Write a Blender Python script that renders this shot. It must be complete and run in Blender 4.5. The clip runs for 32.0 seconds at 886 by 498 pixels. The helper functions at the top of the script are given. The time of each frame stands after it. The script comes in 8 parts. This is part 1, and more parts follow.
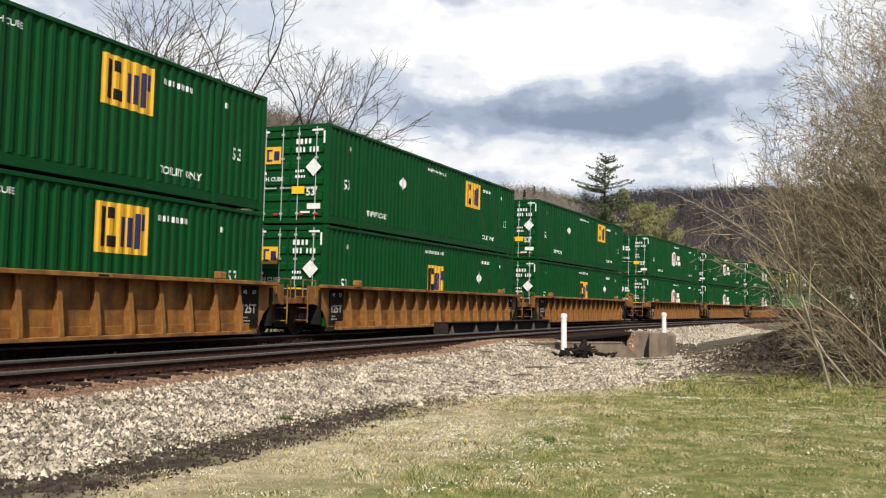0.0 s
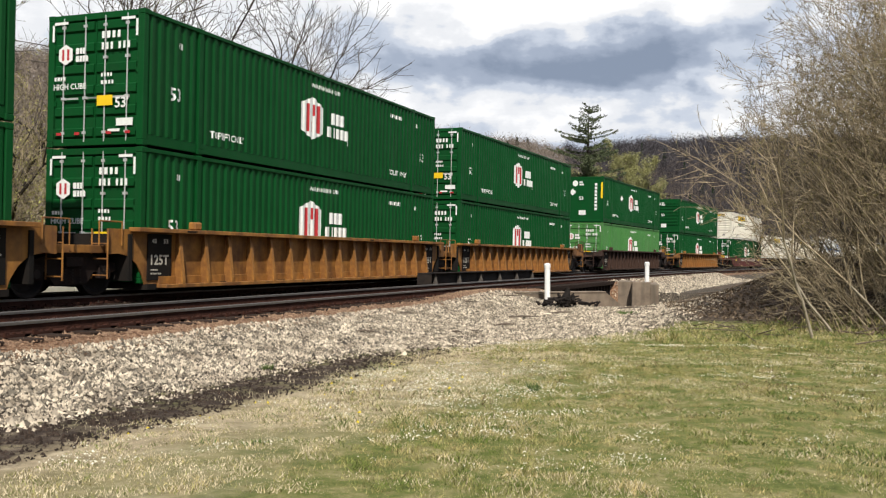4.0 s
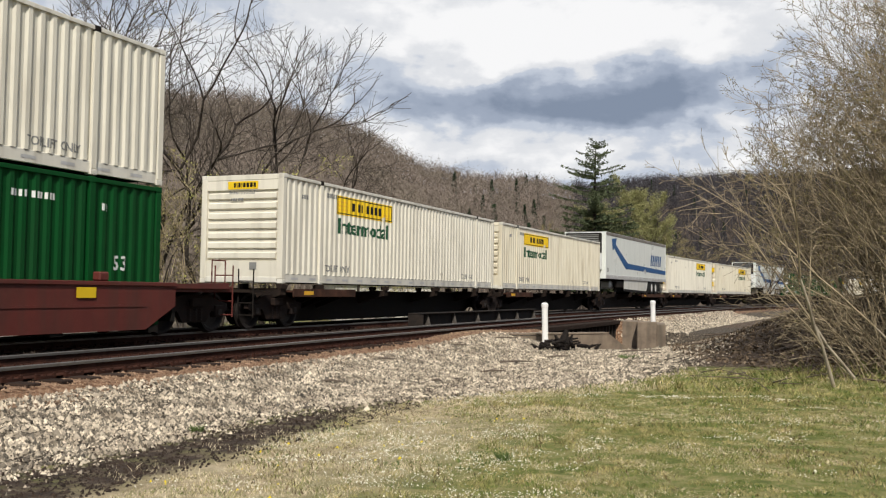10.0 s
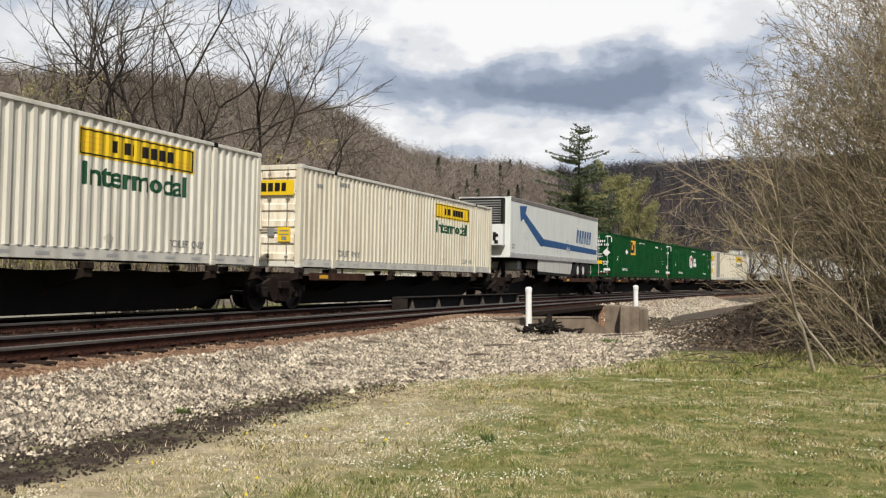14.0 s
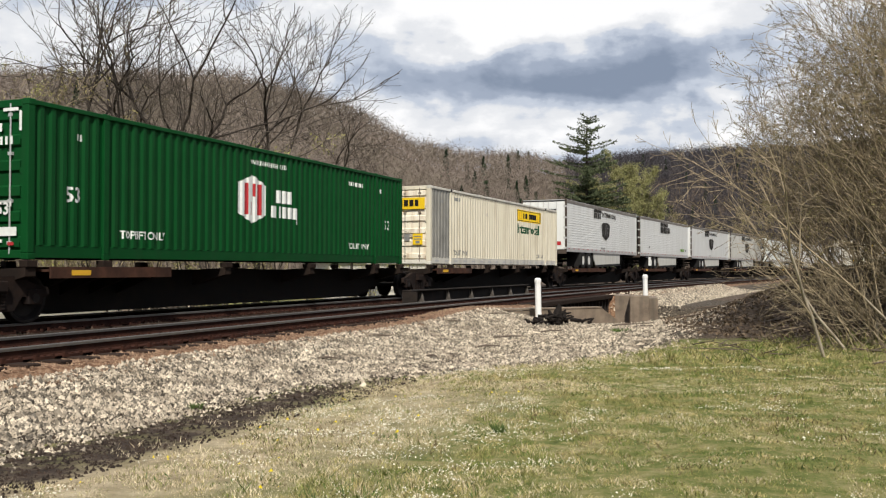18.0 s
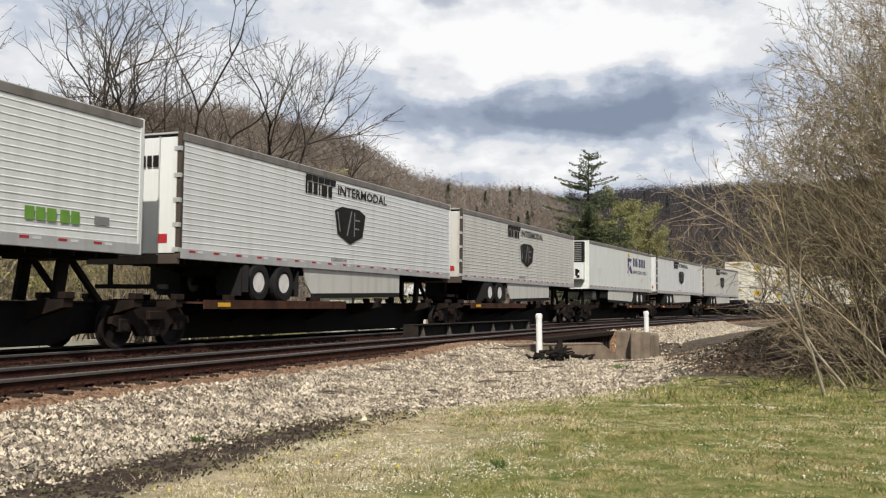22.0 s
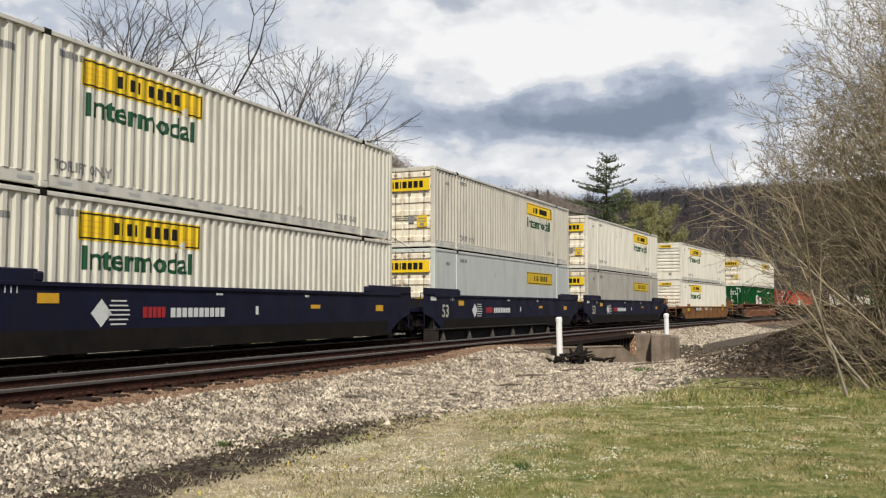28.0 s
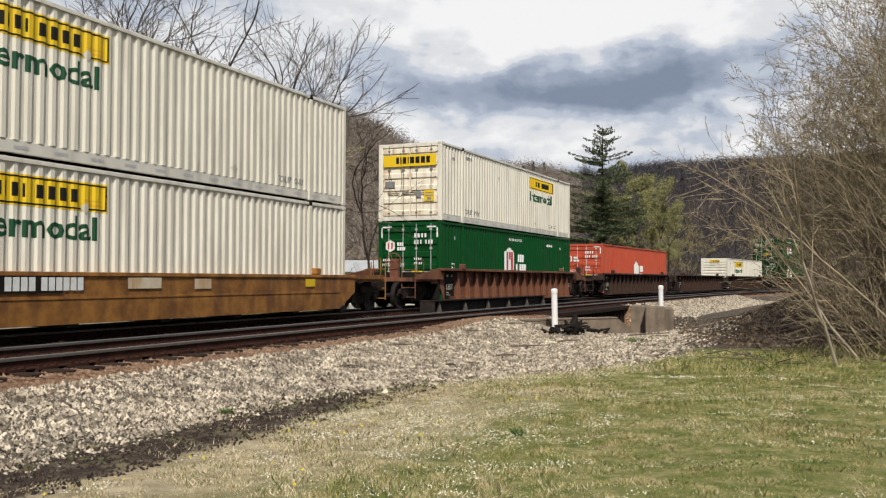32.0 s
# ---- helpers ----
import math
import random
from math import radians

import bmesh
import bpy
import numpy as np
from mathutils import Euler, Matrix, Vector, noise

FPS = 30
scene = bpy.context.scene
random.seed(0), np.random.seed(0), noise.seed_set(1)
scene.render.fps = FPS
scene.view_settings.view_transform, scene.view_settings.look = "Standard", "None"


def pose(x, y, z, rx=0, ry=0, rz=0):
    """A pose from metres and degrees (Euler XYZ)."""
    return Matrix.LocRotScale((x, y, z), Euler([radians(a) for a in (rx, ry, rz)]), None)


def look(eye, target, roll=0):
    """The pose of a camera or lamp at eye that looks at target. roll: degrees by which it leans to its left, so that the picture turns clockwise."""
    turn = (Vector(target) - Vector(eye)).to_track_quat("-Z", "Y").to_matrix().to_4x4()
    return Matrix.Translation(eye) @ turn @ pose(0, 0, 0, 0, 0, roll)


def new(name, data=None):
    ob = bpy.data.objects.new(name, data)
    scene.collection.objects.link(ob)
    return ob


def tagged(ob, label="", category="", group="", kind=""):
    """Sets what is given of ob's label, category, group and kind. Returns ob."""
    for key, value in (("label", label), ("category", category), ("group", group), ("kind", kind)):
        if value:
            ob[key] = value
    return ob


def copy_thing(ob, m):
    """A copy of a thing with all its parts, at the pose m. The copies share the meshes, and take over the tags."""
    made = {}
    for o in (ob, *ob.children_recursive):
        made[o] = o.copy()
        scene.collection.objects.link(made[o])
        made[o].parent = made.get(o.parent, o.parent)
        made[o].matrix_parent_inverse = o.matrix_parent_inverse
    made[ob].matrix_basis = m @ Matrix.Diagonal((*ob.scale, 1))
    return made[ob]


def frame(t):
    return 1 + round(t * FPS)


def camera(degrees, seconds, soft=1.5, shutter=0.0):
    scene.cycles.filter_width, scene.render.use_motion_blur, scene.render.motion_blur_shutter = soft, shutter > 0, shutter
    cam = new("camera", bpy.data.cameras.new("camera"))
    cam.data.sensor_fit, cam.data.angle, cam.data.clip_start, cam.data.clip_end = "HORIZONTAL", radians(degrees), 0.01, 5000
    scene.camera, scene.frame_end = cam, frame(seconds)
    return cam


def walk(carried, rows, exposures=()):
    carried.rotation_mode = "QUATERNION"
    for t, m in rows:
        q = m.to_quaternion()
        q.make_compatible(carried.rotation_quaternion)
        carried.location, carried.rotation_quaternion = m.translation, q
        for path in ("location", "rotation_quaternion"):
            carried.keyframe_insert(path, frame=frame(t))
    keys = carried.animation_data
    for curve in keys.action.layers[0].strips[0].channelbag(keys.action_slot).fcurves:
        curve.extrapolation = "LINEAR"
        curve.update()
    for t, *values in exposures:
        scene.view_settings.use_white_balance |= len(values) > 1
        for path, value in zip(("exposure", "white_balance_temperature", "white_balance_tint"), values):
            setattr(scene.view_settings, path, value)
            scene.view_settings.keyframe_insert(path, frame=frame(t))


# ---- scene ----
# ---- the camera and its way ----
cam = camera(50.97, 32.0, soft=1.2, shutter=0.03)
PATH = [
    (0, -0.577, -1.773, 1.604, 3.22, -1.44, 0.83), (0.5, -0.581, -1.875, 1.588, 3.15, -1.25, 0.96),
    (1, -0.598, -1.960, 1.572, 3.03, -1.19, 1.01), (1.5, -0.603, -2.008, 1.569, 2.68, -1.18, 0.98),
    (2, -0.617, -2.069, 1.561, 2.00, -1.08, 0.85), (2.5, -0.596, -1.995, 1.557, 1.21, -1.04, 0.79),
    (3, -0.593, -1.886, 1.553, 0.45, -1.11, 0.34), (3.5, -0.590, -1.769, 1.553, 0.20, -1.21, -0.11),
    (5.5, -0.423, -1.154, 1.623, 1.20, -0.55, 0.20), (6, -0.360, -0.960, 1.618, 1.69, -0.45, 0.61),
    (6.5, -0.307, -0.786, 1.621, 2.11, -0.34, 0.93), (7, -0.251, -0.642, 1.601, 2.26, -0.29, 1.22),
    (7.5, -0.140, -0.402, 1.614, 2.40, -0.34, 2.06), (8, -0.086, -0.171, 1.617, 2.62, -0.47, 2.57),
    (8.5, -0.033, 0.023, 1.615, 2.81, -0.55, 2.95), (9, 0.012, 0.116, 1.614, 2.87, -0.55, 2.92),
    (9.5, 0.026, 0.153, 1.613, 2.76, -0.73, 1.97), (10, 0.026, 0.143, 1.610, 2.59, -0.88, 0.48),
    (10.5, 0.041, 0.095, 1.623, 2.41, -0.89, -0.55), (11, 0.039, 0.098, 1.612, 2.27, -1.11, -0.79),
    (11.5, 0.029, 0.070, 1.601, 2.15, -1.19, -0.85), (12, 0.015, 0.048, 1.596, 2.00, -1.38, -0.91),
    (12.5, 0.004, 0.068, 1.589, 1.87, -1.45, -0.86), (13, -0.004, 0.070, 1.587, 1.73, -1.44, -0.79),
    (13.5, -0.013, 0.085, 1.587, 1.70, -1.35, -0.71), (14, -0.004, 0.107, 1.591, 1.66, -1.11, -0.55),
    (14.5, 0.001, 0.088, 1.597, 1.62, -0.89, -0.40), (16.5, 0.006, 0.056, 1.595, 1.24, -0.07, -0.01),
    (17, 0.014, 0.035, 1.598, 1.16, 0.03, 0.06), (17.5, 0.017, 0.024, 1.595, 1.14, 0.04, 0.06),
    (18, 0.012, 0.023, 1.596, 1.19, -0.11, 0.05), (18.5, 0.005, 0.017, 1.597, 1.25, -0.22, 0.03),
    (19, -0.000, 0.000, 1.599, 1.34, -0.31, 0.00), (19.5, -0.004, -0.011, 1.593, 1.49, -0.37, -0.01),
    (20, 0.004, -0.022, 1.595, 1.72, -0.49, 0.02), (20.5, 0.008, -0.030, 1.592, 2.06, -0.59, 0.06),
    (21, 0.009, -0.043, 1.592, 2.47, -0.64, 0.07), (21.5, 0.005, -0.041, 1.599, 2.87, -0.66, 0.08),
    (22, 0.002, -0.064, 1.598, 3.32, -0.63, 0.11), (22.5, -0.002, -0.060, 1.598, 3.72, -0.67, 0.26),
    (23, -0.007, -0.044, 1.599, 3.93, -0.72, 0.37), (23.5, -0.015, -0.044, 1.597, 4.10, -0.80, 0.45),
    (24, -0.015, -0.057, 1.598, 4.28, -0.87, 0.53), (24.5, -0.017, -0.073, 1.595, 4.43, -0.90, 0.59),
    (25, -0.011, -0.086, 1.595, 4.49, -0.84, 0.66), (25.5, -0.010, -0.096, 1.597, 4.36, -0.63, 0.78),
    (27.5, -0.026, -0.135, 1.604, 3.74, -0.04, 1.15), (28, -0.036, -0.195, 1.601, 3.58, -0.08, 1.26),
    (28.5, -0.045, -0.245, 1.597, 3.34, -0.11, 1.38), (29, -0.048, -0.299, 1.596, 3.09, -0.11, 1.44),
    (29.5, -0.051, -0.309, 1.584, 2.86, -0.14, 1.41), (30, -0.052, -0.327, 1.592, 2.57, -0.16, 1.32),
    (30.5, -0.049, -0.349, 1.586, 2.34, -0.11, 1.22), (31, -0.056, -0.350, 1.581, 2.13, -0.13, 1.10),
    (31.5, -0.045, -0.356, 1.570, 2.01, -0.14, 1.04), (32, -0.049, -0.367, 1.582, 1.87, -0.16, 1.00)]
walk(cam, [(t, pose(x, y, z, 90 + pitch, roll, yaw)) for t, x, y, z, pitch, roll, yaw in PATH],
     exposures=((0, 0.12), (1.5, 0.16), (3.5, 0.12), (6, -0.03), (10, -0.10), (14, -0.07), (17, 0.0), (20, -0.02), (28, -0.13), (32, -0.15)))

# ---- sky, sun, exposure ----
scene.view_settings.exposure = 0.0
SUN_AZ, SUN_EL = radians(176.0), radians(46.0)      # azimuth from +y towards +x


def make_world():
    world = bpy.data.worlds.new("sky")
    scene.world = world
    world.use_nodes = True
    nt = world.node_tree
    nt.nodes.clear()
    N, L = nt.nodes.new, nt.links.new
    out, bg = N("ShaderNodeOutputWorld"), N("ShaderNodeBackground")
    sky = N("ShaderNodeTexSky")
    sky.sky_type, sky.sun_disc = "NISHITA", False
    sky.sun_elevation, sky.sun_rotation = SUN_EL, SUN_AZ
    sky.air_density, sky.dust_density = 1.0, 1.5
    gain = N("ShaderNodeVectorMath")
    gain.operation = "SCALE"
    gain.inputs["Scale"].default_value = 0.10
    L(sky.outputs[0], gain.inputs[0])
    tc, sep = N("ShaderNodeTexCoord"), N("ShaderNodeSeparateXYZ")
    L(tc.outputs["Generated"], sep.inputs[0])

    def math_node(op, a, b=None, c=None):
        n = N("ShaderNodeMath")
        n.operation = op
        for i, v in enumerate((a, b, c)):
            if v is None:
                continue
            if isinstance(v, (int, float)):
                n.inputs[i].default_value = v
            else:
                L(v, n.inputs[i])
        return n.outputs[0]

    def ramp(fac, stops):
        n = N("ShaderNodeValToRGB")
        n.color_ramp.interpolation = "EASE"
        while len(n.color_ramp.elements) < len(stops):
            n.color_ramp.elements.new(0.5)
        for e, (p, c) in zip(n.color_ramp.elements, stops):
            e.position, e.color = p, (*c, 1)
        L(fac, n.inputs[0])
        return n.outputs[0]

    def mix(fac, a, b):
        n = N("ShaderNodeMix")
        n.data_type = "RGBA"
        L(fac, n.inputs[0])
        for i, v in ((6, a), (7, b)):
            if isinstance(v, tuple):
                n.inputs[i].default_value = (*v, 1)
            else:
                L(v, n.inputs[i])
        return n.outputs[2]

    up = math_node("MAXIMUM", sep.outputs[2], 0.0)
    flat = math_node("ADD", up, 0.22)
    cx, cy = math_node("DIVIDE", sep.outputs[0], flat), math_node("DIVIDE", sep.outputs[1], flat)
    comb = N("ShaderNodeCombineXYZ")
    L(cx, comb.inputs[0]), L(cy, comb.inputs[1])

    def cloud(scale, detail, rough, loc, distort=0.0):
        m, n = N("ShaderNodeMapping"), N("ShaderNodeTexNoise")
        m.inputs["Location"].default_value = loc
        L(comb.outputs[0], m.inputs[0])
        L(m.outputs[0], n.inputs["Vector"])
        for k, v in (("Scale", scale), ("Detail", detail), ("Roughness", rough), ("Distortion", distort)):
            n.inputs[k].default_value = v
        return n.outputs[0]

    big, small = cloud(0.9, 6, 0.55, CLOUD_A, 0.15), cloud(2.6, 8, 0.58, CLOUD_B, 0.3)
    body = math_node("ADD", math_node("MULTIPLY", big, 0.52), math_node("MULTIPLY", small, 0.48))
    # bearing and height of the sky in degrees, pushed about so that the cloud banks get billowing edges
    az = math_node("MULTIPLY", math_node("ARCTAN2", sep.outputs[0], sep.outputs[1]), 57.2958)
    el = math_node("MULTIPLY", math_node("ARCSINE", sep.outputs[2]), 57.2958)
    place = N("ShaderNodeCombineXYZ")
    L(math_node("MULTIPLY", az, 0.6), place.inputs[0]), L(el, place.inputs[1])

    def push(scale, detail, z):
        m, n = N("ShaderNodeMapping"), N("ShaderNodeTexNoise")
        m.inputs["Location"].default_value = (0, 0, z)
        L(place.outputs[0], m.inputs[0])
        L(m.outputs[0], n.inputs["Vector"])
        for k, v in (("Scale", scale), ("Detail", detail), ("Roughness", 0.5)):
            n.inputs[k].default_value = v
        return math_node("SUBTRACT", n.outputs[0], 0.5)

    wu = math_node("MULTIPLY_ADD", push(0.30, 6, 3.0), 9.0, az)
    wv = math_node("MULTIPLY_ADD", push(0.36, 7, 8.0), 4.4, el)

    def bank(u0, v0, su, sv, amount):
        a = math_node("MULTIPLY", math_node("SUBTRACT", wu, u0), 1.0 / su)
        b = math_node("MULTIPLY", math_node("SUBTRACT", wv, v0), 1.0 / sv)
        q = math_node("ADD", math_node("MULTIPLY", a, a), math_node("MULTIPLY", b, b))
        return math_node("MULTIPLY", math_node("EXPONENT", math_node("MULTIPLY", q, -1.0)), amount)

    # the banks over the hills: bearing, height, half-widths, darkness
    puff = push(0.9, 8, 14.0)
    dark = math_node("MULTIPLY_ADD", math_node("SUBTRACT", 0.5, body), 2.0, 0.30)
    dark = math_node("MULTIPLY_ADD", puff, 0.7, dark)
    for b in CLOUD_BANKS:
        dark = math_node("ADD", dark, bank(*b))
    dark = math_node("MULTIPLY", dark, 0.86)
    clear = math_node("MULTIPLY_ADD", sep.outputs[1], 0.42, -0.13)
    cover = ramp(math_node("ADD", cloud(0.75, 5, 0.5, CLOUD_C), clear), [(0.40, (0, 0, 0)), (0.50, (1, 1, 1))])
    rift = ramp(math_node("ADD", bank(-5.0, 19.4, 9.0, 1.1, 1.0), math_node("MULTIPLY", push(0.5, 6, 5.0), 0.5)), [(0.35, (1, 1, 1)), (0.85, (0.5, 0.5, 0.5))])
    tone = ramp(dark, [(0.04, (1.18, 1.18, 1.19)), (0.30, (0.95, 0.97, 1.01)), (0.48, (0.68, 0.745, 0.86)), (0.72, (0.44, 0.51, 0.64)), (1.0, (0.29, 0.355, 0.475))])
    clouds = mix(math_node("MULTIPLY", cover, rift), gain.outputs[0], tone)
    low = ramp(up, [(0.0, (1, 1, 1)), (0.10, (0, 0, 0))])
    final = mix(low, clouds, (0.44, 0.50, 0.60))
    L(final, bg.inputs[0])
    bg.inputs[1].default_value = 0.85
    L(bg.outputs[0], out.inputs[0])


CLOUD_A, CLOUD_B, CLOUD_C = (0.0, 0.0, 0.0), (3.1, 1.7, 0.0), (5.0, 2.0, 0.0)
CLOUD_BANKS = (
    (0.6, 11.7, 7.5, 1.8, 0.50), (-5.0, 13.4, 3.5, 1.3, 0.32), (15.2, 11.9, 5.2, 2.4, 0.60), (8.2, 11.9, 5.0, 1.6, 0.46), (11.9, 10.0, 4.5, 1.3, 0.36), (4.0, 10.4, 5.0, 0.9, 0.22),
    (12.0, 7.2, 7.0, 0.8, 0.36), (-16.5, 16.5, 8.0, 1.8, 0.34), (-6.4, 15.2, 3.4, 1.0, 0.26), (3.0, 6.9, 7.0, 0.6, 0.24),
    (8.0, 15.4, 11.0, 1.6, -0.60), (1.6, 13.6, 1.5, 0.8, -0.30), (-3.3, 9.6, 2.6, 1.0, -0.28), (7.9, 8.7, 3.0, 0.9, -0.22), (16.7, 10.6, 1.3, 1.1, -0.5), (16.3, 7.9, 2.2, 0.8, -0.5), (2.6, 8.3, 3.5, 0.7, -0.10))
make_world()
sun = new("sun", bpy.data.lights.new("sun", "SUN"))
sun.data.energy, sun.data.angle, sun.data.color = 4.9, radians(0.6), (1.0, 0.95, 0.86)
sun.matrix_world = look((math.sin(SUN_AZ) * math.cos(SUN_EL) * 200, math.cos(SUN_AZ) * math.cos(SUN_EL) * 200, math.sin(SUN_EL) * 200), (0, 0, 0))


# ---- materials ----
def material(name, base, second=None, rough=0.6, metal=0.0, scale=6.0, amount=0.5, bump=0.0, bump_scale=40.0, stretch=(1, 1, 1),
             grime=None, grime_amount=0.0, grime_scale=(3.0, 3.0, 0.35), vary=0.0, island=0.0, spec=0.25):
    """A surface of two mixed tones with fine relief, optional run-down grime and a shift of value from piece to piece."""
    m = bpy.data.materials.new(name)
    m.use_nodes = True
    nt = m.node_tree
    N, L = nt.nodes.new, nt.links.new
    bsdf = nt.nodes["Principled BSDF"]
    tc, mp = N("ShaderNodeTexCoord"), N("ShaderNodeMapping")
    mp.inputs["Scale"].default_value = stretch
    L(tc.outputs["Object"], mp.inputs[0])
    noise1 = N("ShaderNodeTexNoise")
    noise1.inputs["Scale"].default_value, noise1.inputs["Detail"].default_value, noise1.inputs["Roughness"].default_value = scale, 6, 0.62
    L(mp.outputs[0], noise1.inputs["Vector"])
    second = second or tuple(c * 0.7 for c in base)

    def mixed(fac, a, b, blend="MIX"):
        n = N("ShaderNodeMix")
        n.data_type, n.blend_type = "RGBA", blend
        if isinstance(fac, float):
            n.inputs[0].default_value = fac
        else:
            L(fac, n.inputs[0])
        for i, v in ((6, a), (7, b)):
            if isinstance(v, tuple):
                n.inputs[i].default_value = (*v, 1)
            else:
                L(v, n.inputs[i])
        return n.outputs[2]

    def span(sock, lo, hi, out_lo=0.0, out_hi=1.0):
        n = N("ShaderNodeMapRange")
        for k, v in (("From Min", lo), ("From Max", hi), ("To Min", out_lo), ("To Max", out_hi)):
            n.inputs[k].default_value = v
        L(sock, n.inputs["Value"])
        return n.outputs[0]

    col = mixed(span(noise1.outputs[0], 0.38, 0.64, 0.0, amount), base, second)
    if grime:
        mg, ng = N("ShaderNodeMapping"), N("ShaderNodeTexNoise")
        mg.inputs["Scale"].default_value = grime_scale
        L(tc.outputs["Object"], mg.inputs[0])
        L(mg.outputs[0], ng.inputs["Vector"])
        ng.inputs["Scale"].default_value, ng.inputs["Detail"].default_value = 1.0, 7
        col = mixed(span(ng.outputs[0], 0.48, 0.72, 0.0, grime_amount), col, grime)
    if vary:
        info = N("ShaderNodeObjectInfo")
        hsv = N("ShaderNodeHueSaturation")
        L(span(info.outputs["Random"], 0, 1, 1 - vary, 1 + vary), hsv.inputs["Value"])
        L(col, hsv.inputs["Color"])
        col = hsv.outputs[0]
    if island:
        geo, hsv = N("ShaderNodeNewGeometry"), N("ShaderNodeHueSaturation")
        L(span(geo.outputs["Random Per Island"], 0, 1, 1 - island, 1 + island), hsv.inputs["Value"])
        L(col, hsv.inputs["Color"])
        col = hsv.outputs[0]
    L(col, bsdf.inputs["Base Color"])
    bsdf.inputs["Metallic"].default_value = metal
    bsdf.inputs["Specular IOR Level"].default_value = spec
    L(span(noise1.outputs[0], 0.3, 0.7, max(rough - 0.08, 0.03), min(rough + 0.1, 1.0)), bsdf.inputs["Roughness"])
    if bump:
        nb, bp = N("ShaderNodeTexNoise"), N("ShaderNodeBump")
        nb.inputs["Scale"].default_value, nb.inputs["Detail"].default_value = bump_scale, 4
        L(mp.outputs[0], nb.inputs["Vector"])
        bp.inputs["Strength"].default_value, bp.inputs["Distance"].default_value = bump, 0.02
        L(nb.outputs[0], bp.inputs["Height"])
        L(bp.outputs[0], bsdf.inputs["Normal"])
    return m


MAT = {}


def add(name, *args, **kw):
    MAT[name] = material(name, *args, **kw)


add("green_paint", (0.0040, 0.060, 0.0145), (0.0035, 0.048, 0.012), rough=0.5, scale=1.3, grime=(0.014, 0.045, 0.018), grime_amount=0.35, vary=0.07, spec=0.07)
add("light_green_paint", (0.055, 0.19, 0.045), (0.045, 0.16, 0.04), rough=0.5, scale=1.3, grime=(0.09, 0.13, 0.07), grime_amount=0.4)
add("door_white", (0.80, 0.755, 0.63), (0.74, 0.66, 0.50), rough=0.5, scale=1.5, amount=0.7, grime=(0.36, 0.19, 0.08), grime_amount=0.7, grime_scale=(5.0, 5.0, 0.7))
add("white_paint", (0.71, 0.675, 0.57), (0.65, 0.61, 0.51), rough=0.45, scale=1.1, grime=(0.36, 0.33, 0.27), grime_amount=0.45, vary=0.05)
add("cream_paint", (0.68, 0.63, 0.50), (0.62, 0.57, 0.44), rough=0.48, scale=1.1, grime=(0.36, 0.29, 0.19), grime_amount=0.5, vary=0.04)
add("grey_white_paint", (0.57, 0.53, 0.445), (0.50, 0.46, 0.38), rough=0.5, scale=1.1, grime=(0.27, 0.25, 0.21), grime_amount=0.5)
add("weathered_grey", (0.23, 0.225, 0.205), (0.16, 0.155, 0.14), rough=0.6, scale=1.6, amount=0.8, grime=(0.36, 0.34, 0.29), grime_amount=0.5)
add("beige_paint", (0.50, 0.475, 0.41), (0.43, 0.40, 0.34), rough=0.55, scale=1.1, amount=0.8, grime=(0.27, 0.23, 0.17), grime_amount=0.6)
add("pale_blue_paint", (0.57, 0.595, 0.555), (0.52, 0.545, 0.505), rough=0.45, scale=1.1, grime=(0.36, 0.37, 0.36), grime_amount=0.4)
add("orange_red_paint", (0.46, 0.075, 0.035), (0.40, 0.06, 0.03), rough=0.5, scale=1.2, grime=(0.3, 0.12, 0.08), grime_amount=0.4)
add("rust_streak_white", (0.62, 0.55, 0.42), (0.40, 0.22, 0.09), rough=0.6, scale=2.2, amount=0.8, stretch=(1, 1, 0.3))
add("aluminium", (0.55, 0.55, 0.54), (0.47, 0.47, 0.46), rough=0.38, metal=0.35, scale=2.0, grime=(0.33, 0.32, 0.30), grime_amount=0.4)
add("rail_pale", (0.68, 0.655, 0.575), (0.56, 0.535, 0.465), rough=0.5, scale=2.0, grime=(0.30, 0.27, 0.22), grime_amount=0.5)
add("rod_iron", (0.17, 0.135, 0.10), (0.27, 0.23, 0.18), rough=0.6, scale=4.0, amount=0.9)
add("reefer_white", (0.72, 0.745, 0.70), (0.67, 0.695, 0.65), rough=0.32, scale=0.7, grime=(0.45, 0.46, 0.43), grime_amount=0.3)
add("trailer_white", (0.70, 0.71, 0.69), (0.65, 0.66, 0.63), rough=0.36, scale=0.8, grime=(0.45, 0.44, 0.40), grime_amount=0.35, vary=0.03)
add("trailer_grey", (0.58, 0.57, 0.52), (0.52, 0.51, 0.46), rough=0.45, scale=0.8, grime=(0.36, 0.34, 0.29), grime_amount=0.45)
add("yellow_sign", (0.74, 0.50, 0.015), (0.66, 0.43, 0.015), rough=0.45, scale=3.0, vary=0.05)
add("amber_sign", (0.72, 0.40, 0.03), (0.62, 0.33, 0.03), rough=0.5, scale=3.0)
add("green_sign", (0.16, 0.33, 0.05), (0.10, 0.22, 0.04), rough=0.5, scale=4.0)
add("dark_lettering", (0.018, 0.016, 0.014), rough=0.5, spec=0.08)
add("green_lettering", (0.012, 0.07, 0.030), rough=0.5)
add("blue_lettering", (0.010, 0.085, 0.24), rough=0.45)
add("navy_lettering", (0.02, 0.022, 0.09), rough=0.45)
add("purple_lettering", (0.045, 0.018, 0.12), rough=0.45)
